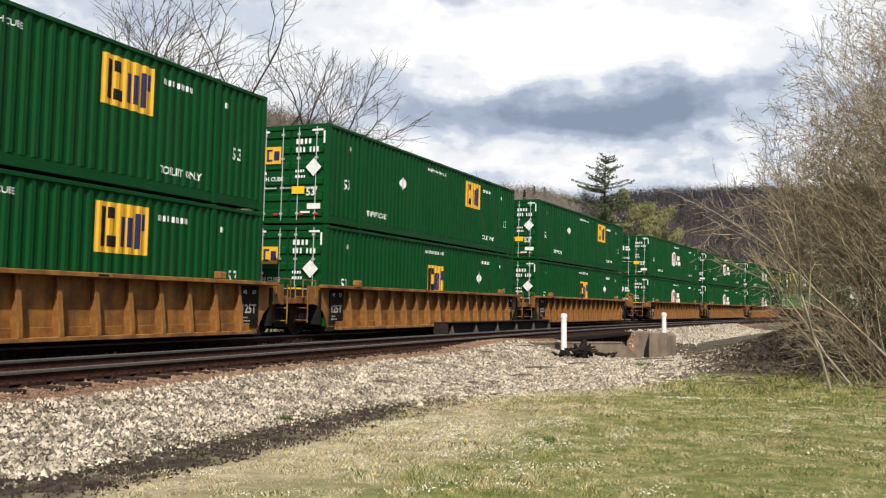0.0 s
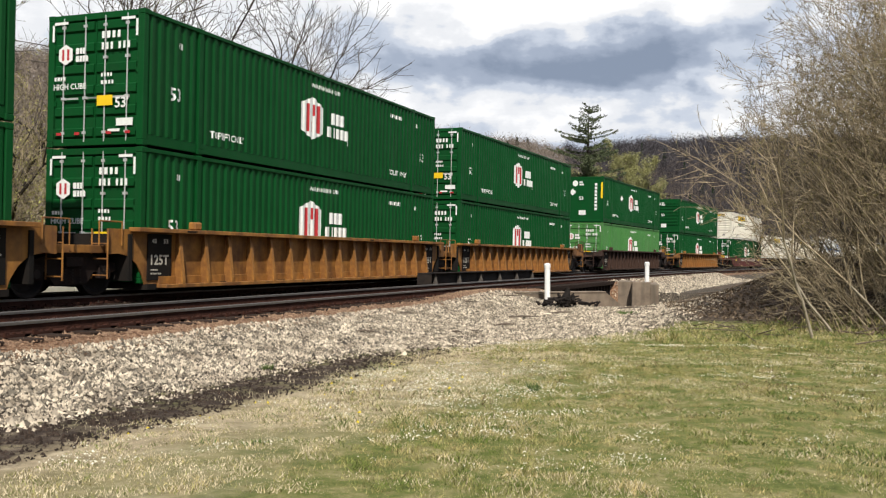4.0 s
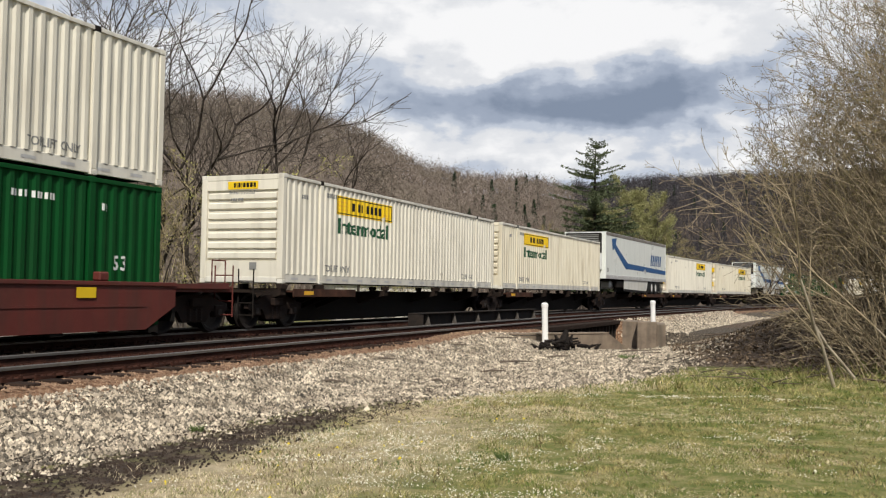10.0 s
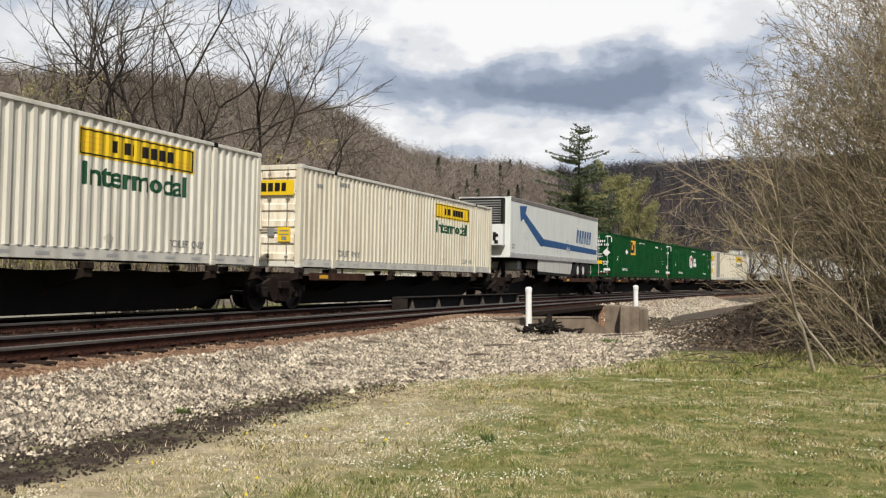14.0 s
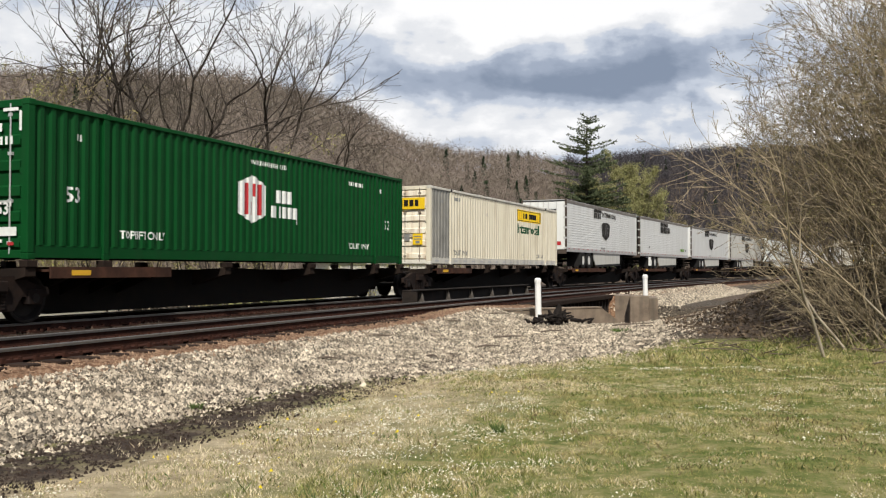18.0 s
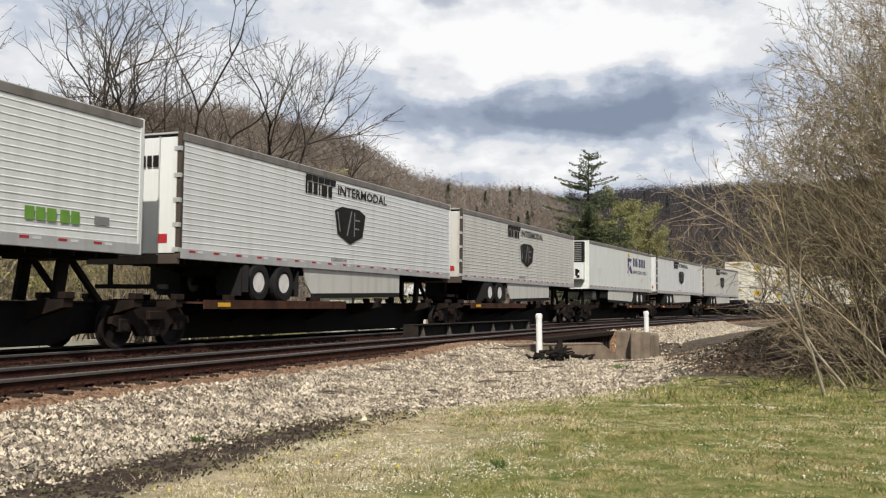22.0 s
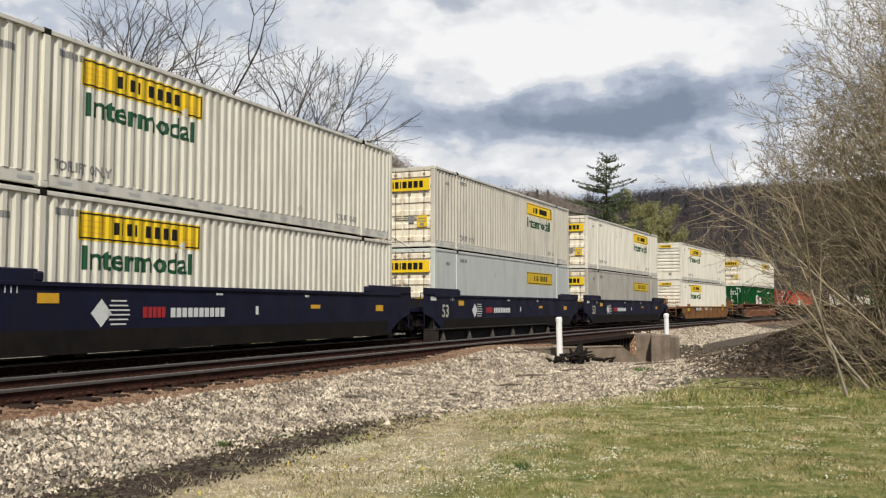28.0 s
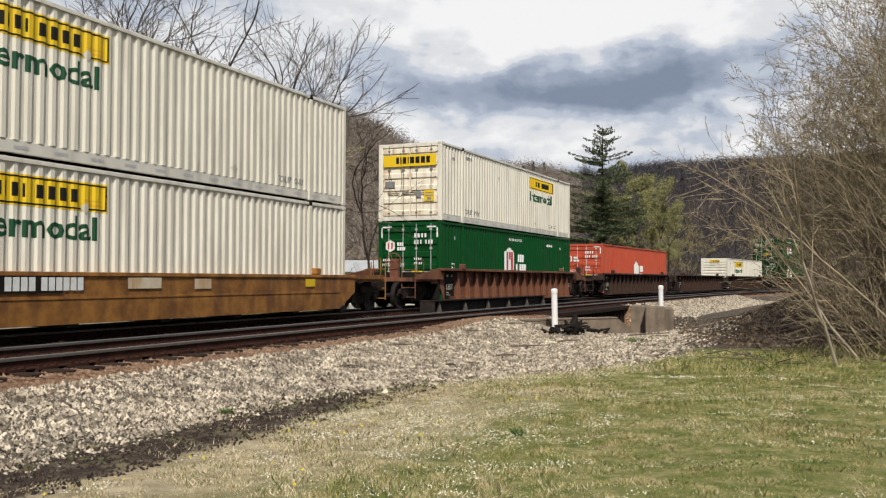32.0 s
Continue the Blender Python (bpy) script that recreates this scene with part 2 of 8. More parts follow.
add("white_lettering", (0.74, 0.75, 0.72), (0.6, 0.61, 0.58), rough=0.5, scale=9.0)
add("red_lettering", (0.42, 0.03, 0.035), rough=0.5)
add("grey_lettering", (0.22, 0.22, 0.21), rough=0.5)
add("placard_white", (0.74, 0.75, 0.72), rough=0.4)
add("car_yellow", (0.33, 0.15, 0.034), (0.15, 0.062, 0.02), rough=0.62, scale=2.6, amount=0.9, grime=(0.105, 0.05, 0.024), grime_amount=0.85, vary=0.10, bump=0.15)
add("car_brown", (0.070, 0.042, 0.032), (0.045, 0.027, 0.021), rough=0.7, scale=1.8, amount=0.8, grime=(0.035, 0.024, 0.018), grime_amount=0.6, bump=0.15, spec=0.08)
add("car_red", (0.115, 0.026, 0.020), (0.078, 0.020, 0.016), rough=0.6, scale=1.6, grime=(0.06, 0.03, 0.022), grime_amount=0.6, bump=0.1)
add("car_rust", (0.20, 0.085, 0.045), (0.13, 0.05, 0.03), rough=0.75, scale=1.8, amount=0.9, grime=(0.06, 0.032, 0.02), grime_amount=0.7, bump=0.2)
add("car_navy", (0.014, 0.015, 0.036), (0.010, 0.011, 0.025), rough=0.5, scale=1.2, grime=(0.018, 0.016, 0.016), grime_amount=0.5, spec=0.08)
add("car_black", (0.012, 0.011, 0.010), (0.022, 0.017, 0.014), rough=0.75, scale=2.5, amount=0.8, bump=0.2, spec=0.08)
add("truck_iron", (0.017, 0.013, 0.012), (0.034, 0.022, 0.017), rough=0.7, metal=0.2, scale=6.0, amount=0.8, bump=0.2, spec=0.08)
add("wheel_steel", (0.017, 0.014, 0.013), (0.03, 0.022, 0.018), rough=0.6, metal=0.2, scale=8.0)
add("rubber", (0.018, 0.018, 0.018), (0.03, 0.029, 0.028), rough=0.85, scale=12.0, spec=0.08)
add("rim_white", (0.74, 0.72, 0.68), (0.55, 0.53, 0.49), rough=0.4, scale=6.0)
add("dull_rail", (0.20, 0.185, 0.165), (0.13, 0.115, 0.10), rough=0.6, scale=2.0, grime=(0.07, 0.055, 0.045), grime_amount=0.5)
add("post_brown", (0.075, 0.058, 0.046), (0.05, 0.038, 0.03), rough=0.6, scale=3.0)
add("rail_head", (0.19, 0.18, 0.17), (0.13, 0.115, 0.105), rough=0.42, metal=0.7, scale=3.0, stretch=(0.3, 4, 4))
add("rail_rust", (0.052, 0.022, 0.015), (0.026, 0.013, 0.010), rough=0.85, scale=5.0, amount=0.9, bump=0.2, spec=0.08)
add("tie_wood", (0.022, 0.016, 0.013), (0.055, 0.034, 0.025), rough=0.9, scale=5.0, amount=0.7, stretch=(6, 0.6, 6), bump=0.4, vary=0.2, spec=0.08)
add("concrete", (0.225, 0.175, 0.13), (0.13, 0.10, 0.075), rough=0.9, scale=2.5, amount=0.8, bump=0.35, bump_scale=25, grime=(0.10, 0.085, 0.065), grime_amount=0.8)
add("girder_steel", (0.014, 0.013, 0.013), (0.035, 0.027, 0.022), rough=0.7, scale=3.0, amount=0.8, bump=0.15, spec=0.08)
# girder steel in a paler tone: sunlight on the ribs put into colour
add("girder_rib_lit", (0.11, 0.098, 0.085), (0.05, 0.042, 0.036), rough=0.8, scale=4.0, amount=0.9, bump=0.15, spec=0.08)
add("white_pipe", (0.80, 0.80, 0.78), (0.72, 0.72, 0.69), rough=0.35, scale=3.0, spec=0.5)


# ---- small builders ----
def mesh_from(name, verts, faces):
    me = bpy.data.meshes.new(name)
    me.from_pydata([tuple(v) for v in verts], [], faces)
    me.update()
    return me


def part(name, bm, mat, parent=None, label="", smooth=False):
    """One mesh object from a bmesh (or a ready mesh), under a thing or a part."""
    if isinstance(bm, bmesh.types.BMesh):
        me = bpy.data.meshes.new(name)
        bmesh.ops.recalc_face_normals(bm, faces=bm.faces)
        bm.to_mesh(me)
        bm.free()
    else:
        me = bm
    me.materials.clear()
    me.materials.append(MAT[mat])
    if smooth:
        for p in me.polygons:
            p.use_smooth = True
    ob = new(name, me)
    if parent is not None:
        ob.parent = parent
    if label:
        ob["label"] = label
    return ob


def same(name, ob, parent, m=None, label=""):
    """Another object on the mesh of ob."""
    o = new(name, ob.data)
    o.parent = parent
    if m is not None:
        o.matrix_basis = m
    if label:
        o["label"] = label
    return o


def box(bm, x0, x1, y0, y1, z0, z1, bevel=0.0):
    x0, x1 = min(x0, x1), max(x0, x1)
    y0, y1 = min(y0, y1), max(y0, y1)
    v = [bm.verts.new((x, y, z)) for z in (z0, z1) for y in (y0, y1) for x in (x0, x1)]
    fs = [bm.faces.new([v[i] for i in f]) for f in ((0, 2, 3, 1), (4, 5, 7, 6), (0, 1, 5, 4), (2, 6, 7, 3), (0, 4, 6, 2), (1, 3, 7, 5))]
    if bevel:
        es = {e for f in fs for e in f.edges}
        bmesh.ops.bevel(bm, geom=list(es), offset=bevel, segments=1, affect="EDGES")


def new_box(*args, **kw):
    bm = bmesh.new()
    box(bm, *args, **kw)
    return bm


def cyl(bm, p0, p1, r0, r1=None, n=10, caps=True):
    p0, p1 = Vector(p0), Vector(p1)
    r1 = r0 if r1 is None else r1
    d = (p1 - p0).normalized()
    a = d.orthogonal().normalized()
    b = d.cross(a)
    rings = [[bm.verts.new(p + (a * math.cos(k * math.tau / n) + b * math.sin(k * math.tau / n)) * r) for k in range(n)] for p, r in ((p0, r0), (p1, r1))]
    for k in range(n):
        bm.faces.new((rings[0][k], rings[0][(k + 1) % n], rings[1][(k + 1) % n], rings[1][k]))
    if caps:
        bm.faces.new(rings[0][::-1])
        bm.faces.new(rings[1])


def lathe(bm, profile, centre, n=20, caps=True):
    """Rings of (radius, y) round an axis along y."""
    cx, cy, cz = centre
    rings = []
    for r, y in profile:
        rings.append([bm.verts.new((cx + r * math.cos(k * math.tau / n), cy + y, cz + r * math.sin(k * math.tau / n))) for k in range(n)])
    for a, b in zip(rings, rings[1:]):
        for k in range(n):
            bm.faces.new((a[k], a[(k + 1) % n], b[(k + 1) % n], b[k]))
    if caps:
        bm.faces.new(rings[0])
        bm.faces.new(rings[-1][::-1])


def prism(bm, poly, y0, y1):
    """A polygon of (x, z) drawn out from y0 to y1."""
    a = [bm.verts.new((x, y0, z)) for x, z in poly]
    b = [bm.verts.new((x, y1, z)) for x, z in poly]
    bm.faces.new(a)
    bm.faces.new(b[::-1])
    for k in range(len(poly)):
        j = (k + 1) % len(poly)
        bm.faces.new((a[k], b[k], b[j], a[j]))


def prism_x(bm, poly, x0, x1):
    """A polygon of (y, z) drawn out from x0 to x1."""
    a = [bm.verts.new((x0, y, z)) for y, z in poly]
    b = [bm.verts.new((x1, y, z)) for y, z in poly]
    bm.faces.new(a)
    bm.faces.new(b[::-1])
    for k in range(len(poly)):
        j = (k + 1) % len(poly)
        bm.faces.new((a[k], b[k], b[j], a[j]))


def empty(name, label, category, group="", kind=""):
    return tagged(new(name), label, category, group, kind)


# ---- the line of the railway: s runs away from the camera, off to its right ----
RAIL = 0.58
SPACING = 4.0
TRACK_H0, TRACK_K, TRACK_K2 = radians(21.27), 0.001547, -0.001444
TS = np.arange(-720.0, 900.0, 0.5)
TH = TRACK_H0 + TRACK_K * np.clip(TS, 0, 250) + TRACK_K2 * np.clip(TS, -20, 0)
TX, TY = np.cumsum(np.sin(TH)) * 0.5, np.cumsum(np.cos(TH)) * 0.5
TI = int(np.argmin(abs(TS)))
TX, TY = TX - TX[TI] - 7.345, TY - TY[TI] + 20.0


def line(s, off=0.0):
    x, y, h = np.interp(s, TS, TX), np.interp(s, TS, TY), np.interp(s, TS, TH)
    return float(x + math.cos(h) * off), float(y - math.sin(h) * off), float(h)


def on_line(s, off=0.0, z=0.0):
    """The pose of a thing whose +x points along the line."""
    x, y, h = line(s, off)
    return pose(x, y, z, 0, 0, 90 - math.degrees(h))


def track_coords(x, y):
    """s and off of many places at once."""
    pick = (TS > -220) & (TS < 320)
    idx = np.nonzero(pick)[0][::4]
    sx, sy, sh, ss = TX[idx], TY[idx], TH[idx], TS[idx]
    s, off = np.empty(len(x)), np.empty(len(x))
    for a in range(0, len(x), 4000):
        px, py = x[a:a + 4000], y[a:a + 4000]
        i = ((px[:, None] - sx) ** 2 + (py[:, None] - sy) ** 2).argmin(1)
        dx, dy = px - sx[i], py - sy[i]
        s[a:a + 4000] = ss[i] + dx * np.sin(sh[i]) + dy * np.cos(sh[i])
        off[a:a + 4000] = dx * np.cos(sh[i]) - dy * np.sin(sh[i])
    return s, off


def smooth_step(v, a, b):
    t = np.clip((v - a) / (b - a), 0, 1)
    return t * t * (3 - 2 * t)


def wavy(x, y, seed=0):
    """Cheap soft noise of about -1 to 1."""
    r = np.random.RandomState(seed)
    out = np.zeros_like(x)
    for k in range(7):
        a, f, p = r.rand() * math.tau, 0.6 + r.rand() * 1.3, r.rand() * math.tau
        out += np.sin((x * math.cos(a) + y * math.sin(a)) * f + p + 1.3 * np.sin((x * math.sin(a) - y * math.cos(a)) * f * 0.6 + p))
    return out / 3.6


# ridge of the hills: bearing in degrees, rise over distance, distance of ridge and of foot
HILL_AZ = [-180, -70, -40, -22, -12.5, -7.8, -5, -2.2, 0.6, 3, 6, 8.5, 11, 15.5, 22, 40, 90, 180]
HILL_EL = [0.09, 0.16, 0.172, 0.170, 0.178, 0.162, 0.144, 0.122, 0.113, 0.112, 0.107, 0.104, 0.112, 0.118, 0.12, 0.10, 0.07, 0.09]
HILL_RIDGE = [420, 300, 260, 260, 270, 290, 310, 340, 370, 400, 440, 560, 620, 640, 640, 640, 600, 420]
HILL_FOOT = [150, 100, 75, 75, 80, 85, 90, 100, 120, 150, 190, 330, 380, 400, 420, 420, 400, 150]


def ground_height(x, y):
    s, off = track_coords(x, y)
    z = np.interp(off, [-60, -9, -5.0, -2.5, -2.2, 5.35, 5.85, 6.5, 7.4, 8.7, 10.5, 60], [-0.5, -0.35, -0.10, 0.33, 0.375, 0.375, 0.19, 0.06, -0.05, -0.05, 0.0, 0.0])
    # channel under the bridge
    ch = smooth_step(s, 14.4, 15.4) * (1 - smooth_step(s, 25.6, 26.6)) * (1 - smooth_step(off, 7.0, 11.5)) * smooth_step(off, -40, -25)
    z = z - 1.35 * ch
    z = z + 0.15 * np.exp(-((x - 1.6) ** 2 / 5 + (y - 25.6) ** 2 / 9))
    z = z - 0.62 * np.exp(-((x - 6.3) ** 2 / 1.6 + (y - 30.2) ** 2 / 3.2)) * (off > 6.5) - 0.45 * np.exp(-((x - 6.4) ** 2 / 2.6 + (y - 28.2) ** 2 / 9)) * (off > 6.5)
    # bank at the thicket
    z = z + 1.45 * np.exp(-((x - 11.2) ** 2 / 20 + (y - 22.5) ** 2 / 24)) + 0.9 * np.exp(-((x - 17) ** 2 / 40 + (y - 24) ** 2 / 40))
    near = np.exp(-((x / 60) ** 2 + (y / 60) ** 2))
    z = z + near * (0.025 * wavy(x * 0.9, y * 0.9, 3) + 0.012 * wavy(x * 4, y * 4, 5)) * (off > 5.4)
    r, az = np.hypot(x, y), np.degrees(np.arctan2(x, y))
    el, ridge, foot = np.interp(az, HILL_AZ, HILL_EL), np.interp(az, HILL_AZ, HILL_RIDGE), np.interp(az, HILL_AZ, HILL_FOOT)
    rise = el * ridge * smooth_step(r, foot * 0.9, ridge * 1.06) * (1 - 0.35 * smooth_step(r, ridge * 1.1, ridge * 2.5))
    free = smooth_step(np.abs(np.where(np.abs(x) + np.abs(y) < 900, off, 999)), 14, 70)
    return z + rise * free + free * smooth_step(r, 80, 200) * 1.6 * wavy(x / 22, y / 22, 9), s, off


def ground_material():
    m = bpy.data.materials.new("ground")
    m.use_nodes = True
    nt = m.node_tree
    N, L = nt.nodes.new, nt.links.new
    bsdf = nt.nodes["Principled BSDF"]
    bsdf.inputs["Roughness"].default_value = 0.95
    bsdf.inputs["Specular IOR Level"].default_value = 0.15
    tc = N("ShaderNodeTexCoord")

    def tex(scale, detail=6, rough=0.6, stretch=None):
        n = N("ShaderNodeTexNoise")
        n.inputs["Scale"].default_value, n.inputs["Detail"].default_value, n.inputs["Roughness"].default_value = scale, detail, rough
        L(tc.outputs["Object"], n.inputs["Vector"])
        return n.outputs[0]

    def ramp(fac, stops):
        n = N("ShaderNodeValToRGB")
        while len(n.color_ramp.elements) < len(stops):
            n.color_ramp.elements.new(0.5)
        for e, (p, c) in zip(n.color_ramp.elements, stops):
            e.position, e.color = p, (*c, 1)
        L(fac, n.inputs[0])
        return n.outputs[0]

    def mix(fac, a, b):
        n = N("ShaderNodeMix")
        n.data_type = "RGBA"
        L(fac, n.inputs[0]), L(a, n.inputs[6]), L(b, n.inputs[7])
        return n.outputs[2]

    def edge(sock, noise_sock, soft=0.18, width=0.5):
        a, r = N("ShaderNodeMath"), N("ShaderNodeMapRange")
        a.operation = "MULTIPLY_ADD"
        L(noise_sock, a.inputs[0])
        a.inputs[1].default_value = width
        L(sock, a.inputs[2])
        r.inputs["From Min"].default_value, r.inputs["From Max"].default_value = 0.5 + width / 2 - soft, 0.5 + width / 2 + soft
        L(a.outputs[0], r.inputs["Value"])
        return r.outputs[0]

    def zone(name):
        n = N("ShaderNodeAttribute")
        n.attribute_name = name
        return n.outputs["Fac"]

    grass = ramp(tex(2.4, 10, 0.78), [(0.32, (0.05, 0.07, 0.017)), (0.45, (0.115, 0.135, 0.035)), (0.55, (0.21, 0.195, 0.08)), (0.68, (0.36, 0.305, 0.17))])
    dry = ramp(tex(2.6, 8, 0.75), [(0.32, (0.17, 0.135, 0.08)), (0.5, (0.33, 0.27, 0.175)), (0.66, (0.50, 0.42, 0.29))])
    # ballast far darker than its stones: shade in the gaps between them, as colour
    ballast = ramp(tex(16, 4, 0.7), [(0.32, (0.022, 0.018, 0.014)), (0.52, (0.075, 0.061, 0.046)), (0.70, (0.20, 0.17, 0.13))])
    rusty = ramp(tex(9, 5, 0.7), [(0.35, (0.012, 0.009, 0.008)), (0.6, (0.05, 0.030, 0.021))])
    dirt = ramp(tex(5, 7, 0.7), [(0.34, (0.028, 0.021, 0.017)), (0.54, (0.065, 0.048, 0.037)), (0.70, (0.18, 0.145, 0.105))])
    litter = ramp(tex(7, 8, 0.75), [(0.32, (0.022, 0.016, 0.012)), (0.50, (0.080, 0.058, 0.042)), (0.68, (0.21, 0.165, 0.12))])
    orange = ramp(tex(12, 5, 0.7), [(0.34, (0.07, 0.036, 0.022)), (0.5, (0.19, 0.108, 0.064)), (0.66, (0.32, 0.215, 0.14))])
    wood = ramp(tex(0.12, 8, 0.72), [(0.34, (0.105, 0.085, 0.066)), (0.5, (0.15, 0.123, 0.092)), (0.66, (0.185, 0.155, 0.108))])
    brk = tex(3.0, 6, 0.7)
    col = mix(edge(zone("dry"), brk, 0.3), grass, dry)
    col = mix(edge(zone("wood"), brk), col, wood)
    col = mix(edge(zone("litter"), brk), col, litter)
    col = mix(edge(zone("ballast"), brk, 0.1, 0.4), col, ballast)
    col = mix(edge(zone("dirt"), brk, 0.16, 1.1), col, dirt)
    col = mix(edge(zone("orange"), brk, 0.25), col, orange)
    col = mix(edge(zone("rusty"), brk, 0.2), col, rusty)
    L(col, bsdf.inputs["Base Color"])
    bump = N("ShaderNodeBump")
    bump.inputs["Strength"].default_value, bump.inputs["Distance"].default_value = 0.7, 0.05
    L(tex(18, 5, 0.7), bump.inputs["Height"])
    L(bump.outputs[0], bsdf.inputs["Normal"])
    return m


MAT["ground"] = ground_material()


def band(v, a, b, soft):
    return smooth_step(v, a - soft, a + soft) * (1 - smooth_step(v, b - soft, b + soft))


def build_ground():
    def spread(a, b, step):
        mid = list(np.arange(a, b, step))
        lo, hi, w = [], [], step
        while w < 260:
            w *= 1.075
            lo.append((lo[-1] if lo else a) - w)
            hi.append((hi[-1] if hi else mid[-1]) + w)
        return np.array(lo[::-1] + mid + hi)
    gx, gy = spread(-24, 34, 0.36), spread(-4, 62, 0.40)
    X, Y = np.meshgrid(gx, gy)
    x, y = X.ravel(), Y.ravel()
    z, s, off = ground_height(x, y)
    nx, ny = len(gx), len(gy)
    i = (np.arange(ny - 1)[:, None] * nx + np.arange(nx - 1)).ravel()
    faces = np.stack([i, i + 1, i + nx + 1, i + nx], 1)
    me = bpy.data.meshes.new("ground")
    me.vertices.add(len(x))
    me.vertices.foreach_set("co", np.stack([x, y, z], 1).ravel())
    me.loops.add(faces.size)
    me.loops.foreach_set("vertex_index", faces.ravel())
    me.polygons.add(len(faces))
    me.polygons.foreach_set("loop_start", np.arange(0, faces.size, 4))
    me.polygons.foreach_set("use_smooth", np.ones(len(faces), bool))
    me.update(calc_edges=True)
    bank = np.exp(-((x - 11.5) ** 2 / 26 + (y - 22.5) ** 2 / 26)) + np.exp(-((x - 13) ** 2 / 40 + (y - 34) ** 2 / 80)) + np.exp(-((x - 18) ** 2 / 60 + (y - 24) ** 2 / 90))
    zones = {
        "ballast": np.maximum(band(off, -3.4, 7.5, 0.3), (off > 5) * (1 - smooth_step(off, np.interp(s, [-4, -1.6, 0.3, 2.9, 8, 14], [7.6, 8.8, 9.9, 11.0, 11.4, 12.0]), np.interp(s, [-4, -1.6, 0.3, 2.9, 8, 14], [8.2, 9.6, 10.8, 12.0, 12.4, 13.0]))) * band(s, -3.5, 34, 1.5)) * (1 - 0.9 * smooth_step(bank, 0.42, 0.75)),
        "dirt": band(off, np.interp(s, [-14, -2], [7.30, 7.7]), np.interp(s, [-14, -7, 0], [8.95, 8.75, 8.25]), 0.3) * (1 - smooth_step(s, -6.0, 1.5)) * 0.66,
        "dry": band(off, 8.2, 10.6, 1.7) * (1 - smooth_step(s, 2, 9)) * (0.9 + 0.25 * wavy(x * 1.4, y * 1.4, 23)),
        "rusty": band(off, -2.0, 4.95, 0.2),
        "orange": band(off, 4.9, 5.8, 0.25) * 0.95,
        "litter": np.clip(smooth_step(bank, 0.26, 0.6) + smooth_step(off, 10.5, 12.5) * smooth_step(s, 12, 16) + smooth_step(y - 18.7 + 0.7 * (x - 4.5), 0, 1.4) * smooth_step(x, 3.6, 4.6), 0, 1),
        "wood": np.clip(smooth_step(-off, 14, 22) + smooth_step(np.hypot(x, y), 70, 110), 0, 1),
    }
    for name, v in zones.items():
        a = me.attributes.new(name, "FLOAT", "POINT")
        a.data.foreach_set("value", np.ascontiguousarray(v, dtype=np.float32))
    ob = part("ground", me, "ground")
    return tagged(ob, "lawn, ballast and wooded valley floor rising to brown hills", "ground", kind="structure")


build_ground()


# ---- rails and ties ----
def sweep(bm, profile, off, s0, s1, step, z):
    rows = []
    for s in np.arange(s0, s1 + 0.01, step):
        x, y, h = line(s, off)
        rows.append([bm.verts.new((x + math.cos(h) * u, y - math.sin(h) * u, z + v)) for u, v in profile])
    n = len(profile)
    for a, b in zip(rows, rows[1:]):
        for k in range(n):
            bm.faces.new((a[k], a[(k + 1) % n], b[(k + 1) % n], b[k]))
    bm.faces.new(rows[0])
    bm.faces.new(rows[-1][::-1])


HEAD = [(-0.036, 0.0), (-0.03, 0.008), (0.03, 0.008), (0.036, 0.0), (0.036, -0.035), (-0.036, -0.035)]
WEB = [(-0.010, -0.035), (0.010, -0.035), (0.012, -0.125), (0.068, -0.145), (0.07, -0.158), (-0.07, -0.158), (-0.068, -0.145), (-0.012, -0.125)]


def build_track(name, off, s0, s1, label):
    t = empty(name, label, "railway track", kind="structure")
    for side in (-0.75, 0.75):
        bm = bmesh.new()
        sweep(bm, HEAD, off + side, s0, s1, 2.0, RAIL - 0.008)
        head = part("rail_head", bm, "rail_head", None, "worn bright running surface")
        bm = bmesh.new()
        sweep(bm, WEB, off + side, s0, s1, 2.0, RAIL - 0.008)
        r = part("rail", bm, "rail_rust", t)
        head.parent = r
    return t


track_near = build_track("track_near", SPACING, -60, 260, "empty railway track with rusty rails on dark ties")
track_far = build_track("track_far", 0.0, -600, 700, "railway track under the passing freight train")


